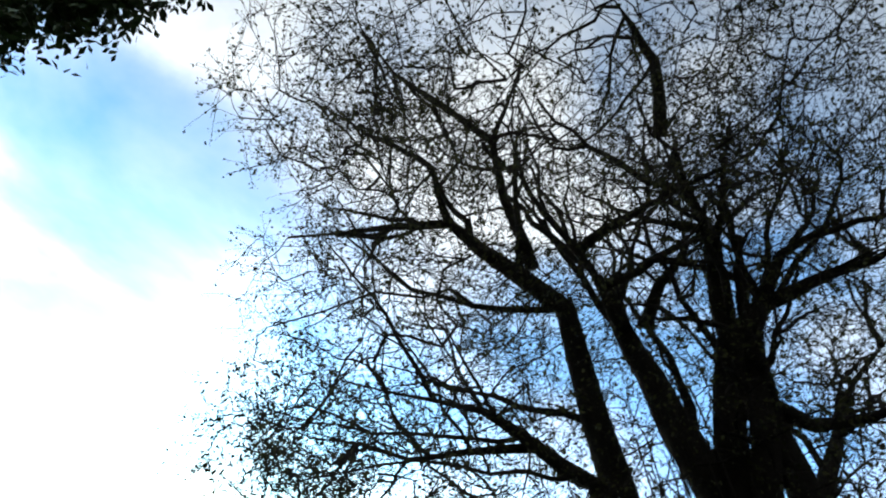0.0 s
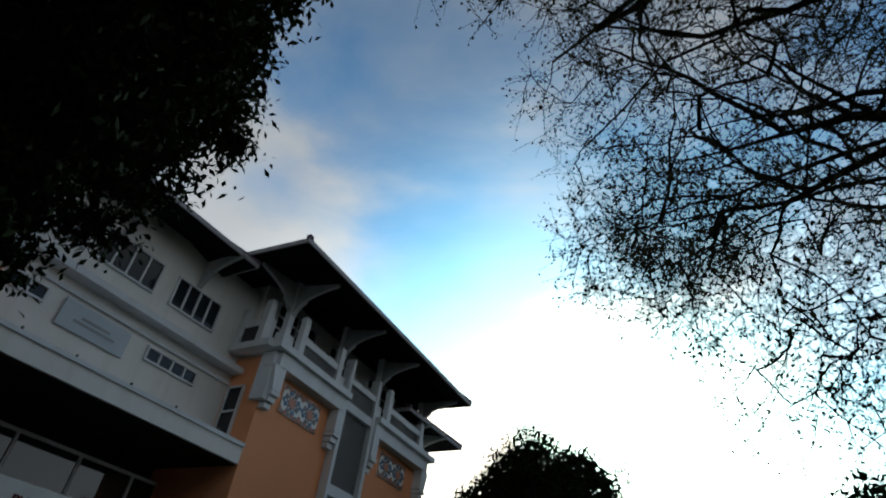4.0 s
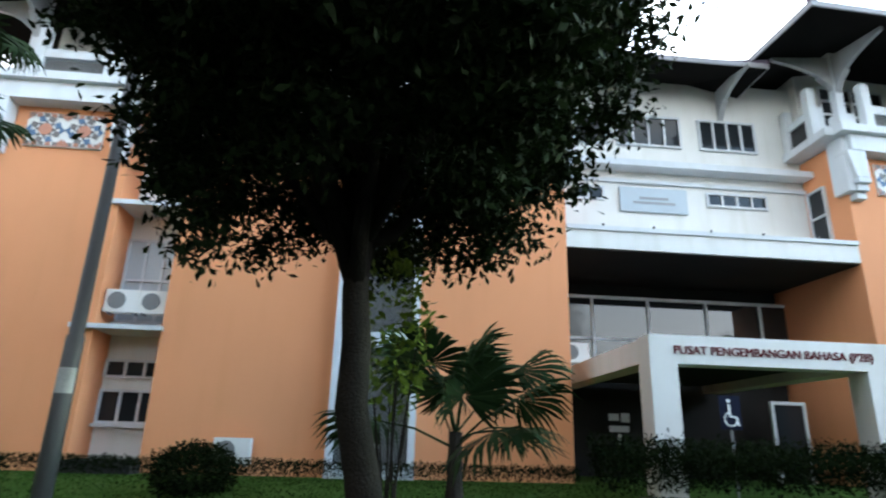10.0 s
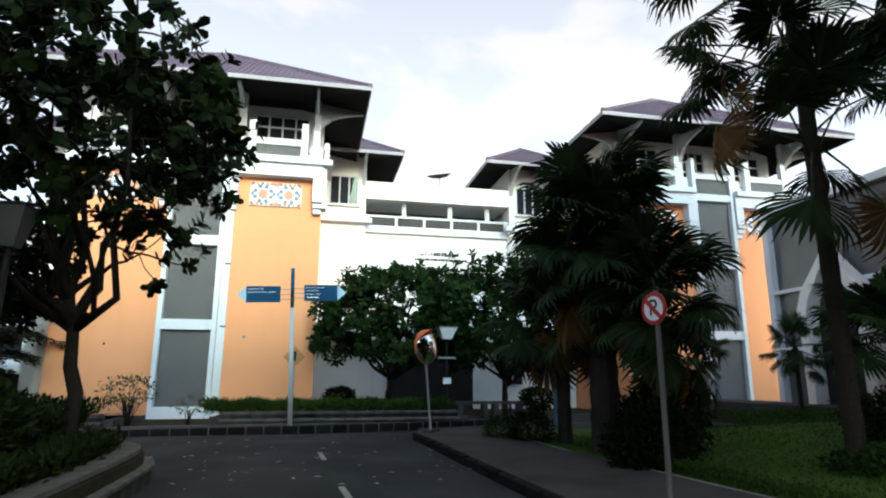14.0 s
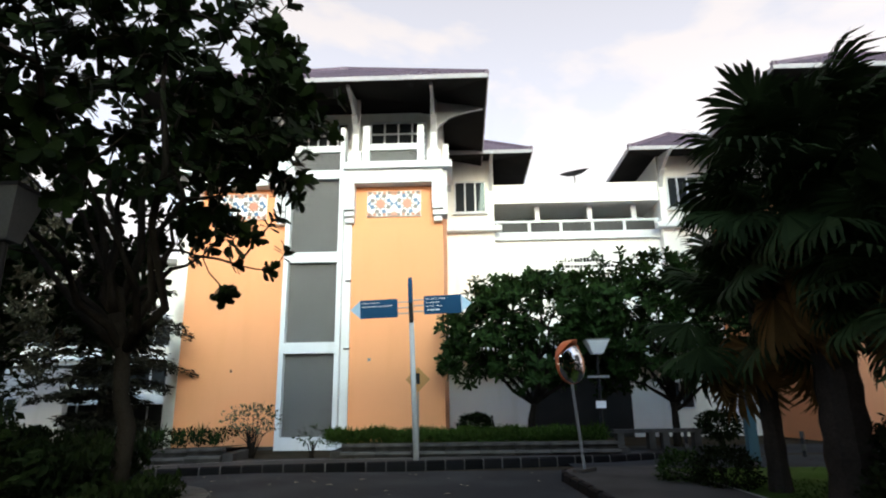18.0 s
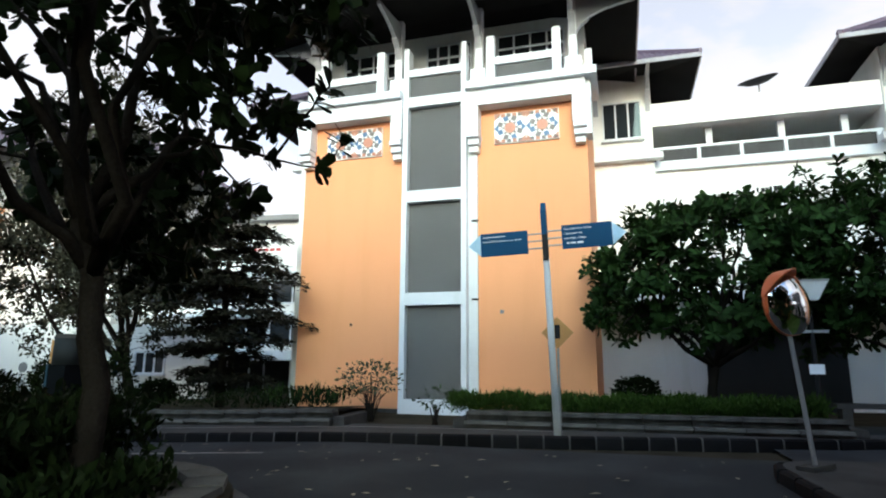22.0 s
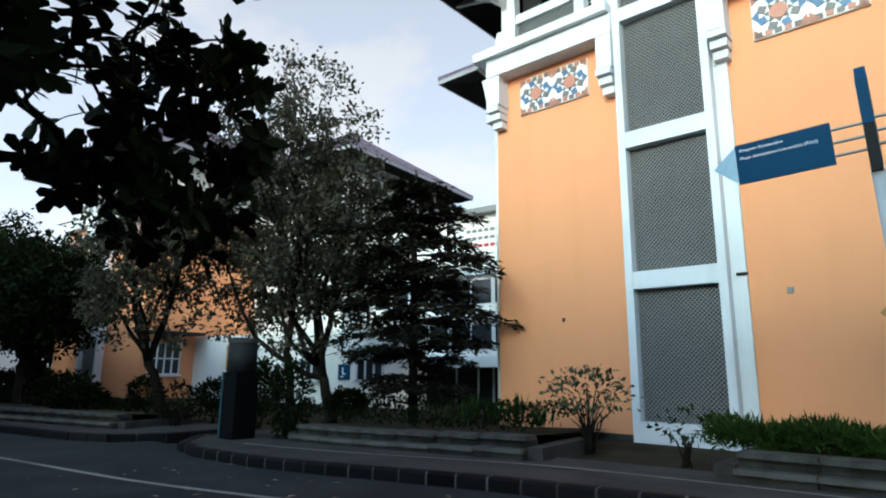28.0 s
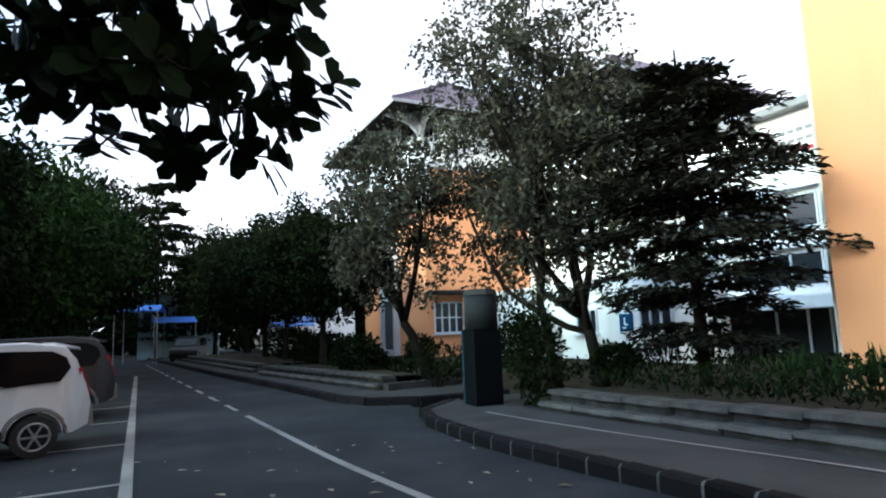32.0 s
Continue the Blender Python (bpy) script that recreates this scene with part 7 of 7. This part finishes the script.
# striped bollards and benches in the court
for x, y in ((-7.9, -17.3), (-10.5, -16.6), (-12.2, -17.0)):
    bo = thing("bollard", pose(x, y, ground_z(x, y) + 0.1), "small black and white striped bollard", "bollard", group="bollards by the drive")
    for k in range(4):
        part("band", Geo().tube([(0, 0, k * 0.15), (0, 0, k * 0.15 + 0.15)], [0.05, 0.05], 10), KERB_W if k % 2 else BLACK, bo)
for x, y in ((-5.0, -18.9), (-7.1, -19.2), (-8.4, -19.2)):
    be = thing("stone_bench", pose(x, y, ground_z(x, y) + 0.1), "plain grey concrete bench under the trees", "bench", group="court benches")
    part("seat", B(-0.65, 0.65, -0.22, 0.22, 0.4, 0.5, 0.01), STONE, be)
    for s in (-0.45, 0.45):
        part("leg", B(s - 0.09, s + 0.09, -0.18, 0.18, -0.05, 0.4), STONE, be)

# dark kiosk at the drive
kx, ky = 10.9, -15.98
ks = thing("booth", pose(kx, ky, ground_z(kx, ky) + 0.15, 0, 0, 0) @ Matrix.Scale(0.8, 4), "narrow dark guard booth with a grey hood", "booth")
part("body", B(-0.34, 0.34, -0.34, 0.34, -0.1, 1.75), mat("matt_black_booth_panel", (0.004, 0.005, 0.006), 0.9, spec=0.05), ks)
part("side_strip", B(0.341, 0.36, -0.345, 0.345, -0.1, 1.75), SIGNYELLOW, ks)
part("edge_strip", B(0.3, 0.36, 0.346, 0.37, -0.1, 1.75), mat("teal_edge_strip", (0.01, 0.05, 0.075), 0.6), ks)
part("amber_panel", Geo().tube([(0.3, 0.22, 1.8), (0.3, 0.22, 2.5)], [0.09, 0.09], 12), SIGNYELLOW, ks)
part("hood", Geo().tube([(0, 0, 1.75), (0, 0, 2.55)], [0.4, 0.39], 26), mat("grey_hood_sheet", (0.016, 0.019, 0.020), 0.7, spec=0.15), ks, smooth=True)
part("cap", Geo().tube([(0, 0, 2.551), (0, 0, 2.68)], [0.42, 0.37], 18), STONE, ks)

# access sign at the west entrance
ws = thing("access_sign", pose(-11.9, 9.02, 0.6, 0, 0, 90), "blue wheelchair access sign before the portico", "sign")
part("post", Geo().tube([(0, 0, -0.2), (0, 0, 1.5)], [0.02, 0.02], 8), STEEL, ws)
part("plate", B(-0.2, 0.2, -0.03, -0.015, 1.35, 1.95), mat("dark_blue_plate", (0.003, 0.006, 0.022), 0.6, spec=0.1), ws)
g = Geo()
g.tube([(0.12 * math.cos(radians(a)) - 0.01, -0.036, 1.53 + 0.12 * math.sin(radians(a))) for a in range(110, 380, 18)], [0.016] * 15, 6)
part("pictogram", g, SIGNWHITE, ws)
part("figure", Geo().bar((-0.03, -0.036, 1.8), (-0.02, -0.036, 1.58), 0.035).bar((-0.02, -0.036, 1.58), (0.1, -0.036, 1.57), 0.03).bar((0.1, -0.036, 1.57), (0.13, -0.036, 1.42), 0.03), SIGNWHITE, ws)
part("head", Geo().prism(disc(0, 0.035, 0.035, 12), "y", -0.045, -0.03), SIGNWHITE, ws, m=pose(-0.03, 0, 1.86))

# air conditioners
ac_unit(pose(-15.75, -3.75, 4.28, 0, 0, 90), "white outdoor air conditioner on a wall slab")
ac_unit(pose(-15.75, -2.95, 4.28, 0, 0, 90), "white outdoor air conditioner on a wall slab")
ac_unit(pose(-15.1, -0.6, 0.95, 0, 0, 90), "white outdoor air conditioner standing before a pier")
ac_unit(pose(-17.4, 7.9, 3.75, 0, 0, 90), "white outdoor air conditioner above the portico")
for z in (0.4, 1.1):
    ac_unit(pose(21.5, -23.55, z, 0, 0, 186), "white outdoor air conditioner stacked by the wall")
# satellite dish on the roof
sdish = thing("satellite_dish", pose(-7.6, -27.6, 11.27), "dark mesh satellite dish on the flat roof", "satellite dish")
g = Geo()
for k, (r, z) in enumerate(((0.02, 0.0), (0.35, 0.05), (0.7, 0.2))):
    for i in range(20):
        a = 2 * math.pi * i / 20
        g.v.append((r * math.cos(a), r * math.sin(a) , z))
for k in range(2):
    for i in range(20):
        j = (i + 1) % 20
        g.f.append((k * 20 + i, k * 20 + j, (k + 1) * 20 + j, (k + 1) * 20 + i))
part("bowl", g, BLACK, sdish, m=pose(0, 0, 0.75, -14, 10, 0))
part("mast", Geo().tube([(0, 0, 0), (0, 0, 0.8)], [0.03, 0.03], 8), STEEL, sdish)


# ---- parked cars ----
CARGLASS = mat("dark_tinted_car_glass", (0.003, 0.003, 0.004), 0.1, var=0.02, bump=0, spec=0.12)
ALLOY = mat("dull_alloy_rim", (0.42, 0.43, 0.44), 0.35, metal=0.6, var=0.05, bump=0)
def car(m, label, paint):
    """A compact people carrier: shaped body, glass, lamps, wheels with rims; nose along +x."""
    c = thing("parked_car", m, label, "car", group="parked cars")
    prof = [(-2.05, 0.42), (-2.08, 0.75), (-2.02, 1.0), (-1.88, 1.42), (-1.72, 1.64), (-1.2, 1.71), (0.2, 1.69), (0.75, 1.55), (1.35, 1.08), (1.95, 0.93), (2.08, 0.72), (2.06, 0.4), (1.7, 0.3)]
    wheel_x = (-1.35, 1.28)
    low = []
    for cx in (wheel_x[1], wheel_x[0]):
        low += [(cx + 0.36 * math.cos(radians(a)), 0.31 + 0.36 * math.sin(radians(a))) for a in range(0, 181, 20)]
    outline = [*prof, *low, (-1.85, 0.32)]
    bm = bmesh.new()
    rings = []
    for y, k in ((-0.83, 0.0), (-0.80, 0.35), (-0.72, 0.9), (0.72, 0.9), (0.80, 0.35), (0.83, 0.0)):
        ring = []
        for x, z in outline:
            zz = max(0.0, (z - 0.95) / 0.75)
            ring.append(bm.verts.new((x, y * (1 - 0.13 * zz), z - (0.03 if abs(y) > 0.81 and z > 1.6 else 0))))
        rings.append(ring)
    n = len(outline)
    for a, b in zip(rings, rings[1:]):
        for i in range(n):
            bm.faces.new((a[i], b[i], b[(i + 1) % n], a[(i + 1) % n]))
    for r in (rings[0], rings[-1][::-1]):
        bmesh.ops.triangulate(bm, faces=[bm.faces.new(r)])
    bmesh.ops.recalc_face_normals(bm, faces=bm.faces)
    me = bpy.data.meshes.new("body")
    bm.to_mesh(me)
    bm.free()
    me.materials.append(paint)
    me.polygons.foreach_set("use_smooth", [len(f.vertices) > 3 for f in me.polygons])
    put("body", me, c)

    def pane(name, pts, side):
        y = side * 0.843
        g = Geo()
        for x, z in pts:
            zz = max(0.0, (z - 0.95) / 0.75)
            g.v.append((x, y * (1 - 0.13 * zz), z))
        for x, z in pts:
            zz = max(0.0, (z - 0.95) / 0.75)
            g.v.append((x, (y - side * 0.012) * (1 - 0.13 * zz), z))
        k = len(pts)
        g.f = [tuple(range(k)) if side < 0 else tuple(range(k))[::-1], tuple(range(k, 2 * k)) if side > 0 else tuple(range(k, 2 * k))[::-1]]
        g.f += [(i, (i + 1) % k, k + (i + 1) % k, k + i) for i in range(k)]
        part(name, g, CARGLASS, c, "dark tinted side glass")
    for s in (-1, 1):
        pane("side_window", [(-1.8, 1.3), (-1.66, 1.1), (-1.0, 1.06), (-1.0, 1.58), (-1.55, 1.56), (-1.74, 1.46)], s)
        pane("window_pillar", [(-1.0, 1.06), (-0.94, 1.06), (-0.94, 1.58), (-1.0, 1.58)], s)
        pane("window_pillar", [(-0.05, 1.06), (0.02, 1.06), (0.02, 1.57), (-0.05, 1.57)], s)
        pane("side_window", [(-0.94, 1.08), (-0.05, 1.08), (-0.05, 1.58), (-0.94, 1.58)], s)
        pane("side_window", [(0.02, 1.08), (1.12, 1.06), (0.68, 1.5), (0.02, 1.57)], s)
        part("door_handle", B(-0.6, -0.4, s * 0.845 - 0.012, s * 0.845 + 0.012, 0.92, 0.95), STEEL, c)
        part("wheel_arch_cladding", Geo().tube([(wheel_x[0] + 0.4 * math.cos(radians(q)), s * 0.815, 0.31 + 0.4 * math.sin(radians(q))) for q in range(0, 181, 15)], [0.035] * 13, 6), mat("grey_car_cladding", (0.16, 0.165, 0.17), 0.5, bump=0), c)
        part("sill_trim", B(-0.95, 0.88, s * 0.84 - 0.02, s * 0.84 + 0.02, 0.34, 0.44), BLACK, c)
        part("tail_lamp", Geo().prism([(-2.085, 0.86), (-1.98, 0.86), (-1.9, 1.28), (-1.955, 1.3)], "y", s * 0.74 - 0.05, s * 0.74 + 0.05), REDLAMP, c)
        for x in wheel_x:
            w = part("wheel", Geo().tube([(0, -0.1, 0), (0, 0.1, 0)], [0.305, 0.305], 28), RUBBER, c, m=pose(x, s * 0.75, 0.31), smooth=False)
            part("hub_well", Geo().tube([(0, -0.012, 0), (0, 0.012, 0)], [0.2, 0.2], 24), BLACK, w, m=pose(0, s * 0.092, 0))
            rim = Geo()
            rim.tube([(0.195 * math.cos(q * math.pi / 12), 0, 0.195 * math.sin(q * math.pi / 12)) for q in range(25)], [0.016] * 25, 6)
            for q in range(6):
                rim.bar((0, 0, 0), (0.19 * math.cos(q * math.pi / 3), 0, 0.19 * math.sin(q * math.pi / 3)), 0.045, 0.03)
            part("rim", rim, ALLOY, w, "spoked alloy rim", m=pose(0, s * 0.108, 0))
            sp = Geo()
            for k in range(6):
                a = k * math.pi / 3
                sp.bar((0.03 * math.cos(a), s * 0.112, 0.03 * math.sin(a)), (0.2 * math.cos(a), s * 0.108, 0.2 * math.sin(a)), 0.055, 0.02)
            sp.tube([(0.2 * math.cos(radians(a)), s * 0.108, 0.2 * math.sin(radians(a))) for a in range(0, 361, 15)], [0.015] * 25, 5)
            part("spokes", sp, STEEL, w)
    part("rear_window", Geo().prism([(-2.02, 1.08), (-1.99, 1.1), (-1.8, 1.52), (-1.84, 1.5)], "y", -0.6, 0.6), GLASS, c)
    part("windscreen", Geo().prism([(0.8, 1.52), (1.32, 1.12), (1.36, 1.12), (0.84, 1.54)], "y", -0.62, 0.62), GLASS, c)
    part("bumper", Geo().prism([(-2.14, 0.4), (-2.0, 0.36), (-2.0, 0.72), (-2.12, 0.7)], "y", -0.78, 0.78), GREY, c)
    part("plate", B(-2.125, -2.105, -0.22, 0.22, 0.78, 0.9), BLACK, c)
    part("roof_spoiler", Geo().prism([(-1.96, 1.57), (-1.62, 1.645), (-1.62, 1.69), (-1.94, 1.61)], "y", -0.6, 0.6), paint, c)
    return c


car(pose(10.75, -7.42, 0.0, 0, 0, 112) @ Matrix.Scale(0.94, 4), "silver people carrier parked in a bay", CARPAINT)
car(pose(14.9, -7.05, 0.0, 0, 0, 110), "dark saloon parked further along the bays", mat("dark_car_paint", (0.03, 0.03, 0.035), 0.3, metal=0.4, bump=0))
car(pose(44.0, -9.6, 0.0, 0, 0, 172), "dark car far down the road", mat("black_car_paint", (0.02, 0.02, 0.022), 0.3, metal=0.4, bump=0))

# distance: stalls and buildings beyond the road's end
for i, (x, y, w, d, h, mt, nm) in enumerate(((58, -8.5, 10, 6, 5.2, mat("pale_blue_plaster", (0.30, 0.45, 0.52), 0.8), "pale blue shop building at the end of the road"), (66, -20, 14, 8, 6.5, WHITE, "white building beyond the street trees"),
                                            (-2.8, 79, 12, 8, 7.6, WHITE, "white building at the end of the northern road"))):
    h_ = thing("far_building", pose(x, y, -0.1), nm, "building")
    part("wall", B(-w / 2, w / 2, -d / 2, d / 2, 0, h), mt, h_)
    part("roof", B(-w / 2 - 0.5, w / 2 + 0.5, -d / 2 - 0.5, d / 2 + 0.5, h, h + 0.25), TRIM, h_)
    for k in range(5):
        a = -w / 2 + (k + 0.3) * w / 5
        part("window", B(a, a + w / 9, -d / 2 - 0.03, -d / 2 + 0.02, h * 0.55, h * 0.8), GLASS, h_)
        part("window", B(-w / 2 - 0.03, -w / 2 + 0.02, -d / 2 + (k + 0.2) * d / 5, -d / 2 + (k + 0.7) * d / 5, h * 0.5, h * 0.8), GLASS, h_)
for x, y, z, w, a in ((47, -8.4, 2.9, 3.4, 8), (46, -6.4, 3.7, 2.6, -6), (47, -16.6, 2.4, 3.0, 5), (43, -17.0, 2.6, 3.0, -4)):
    tp = thing("tarpaulin_stall", pose(x, y, 0, 0, 0, a), "stall under a blue tarpaulin on thin poles", "stall", group="street stalls")
    part("sheet", Geo().prism([(-w / 2, z - 0.25), (0, z + 0.15), (w / 2, z - 0.25), (w / 2, z - 0.2), (0, z + 0.2), (-w / 2, z - 0.2)], "y", -1.4, 1.4), GREENHOUSE_BLUE, tp)
    for sx in (-1, 1):
        for sy in (-1.3, 1.3):
            part("pole", Geo().tube([(sx * w / 2 * 0.96, sy, -0.2), (sx * w / 2 * 0.96, sy, z - 0.22)], [0.03, 0.03], 6), STEEL, tp)


# fallen leaves on the asphalt
rng = np.random.default_rng(301)
n = 220
fx, fy = rng.uniform(-4.3, 9.5, n), rng.uniform(-14.6, -7.6, n)
keep = (fx > 1.4) | (rng.random(n) < 0.7)
fx, fy = fx[keep], fy[keep]
P = np.stack([fx, fy, np.array([ground_z(a, b) for a, b in zip(fx, fy)]) + 0.014], 1)
litter = thing("fallen_leaves", pose(0, 0, 0), "dry fallen leaves scattered over the asphalt", "leaves", kind="stuff")
ln = rng.uniform(0.05, 0.16, len(P))
put("leaf_litter", leaf_mesh("leaf_litter", P, rng.normal(0, 1, P.shape) * [1, 1, 0.03], np.tile([0.0, 0.0, 1.0], (len(P), 1)), ln, ln * 0.5, mat("pale_dry_leaf", (0.26, 0.22, 0.15), 0.8, var=0.3, rand=0.5)), litter)
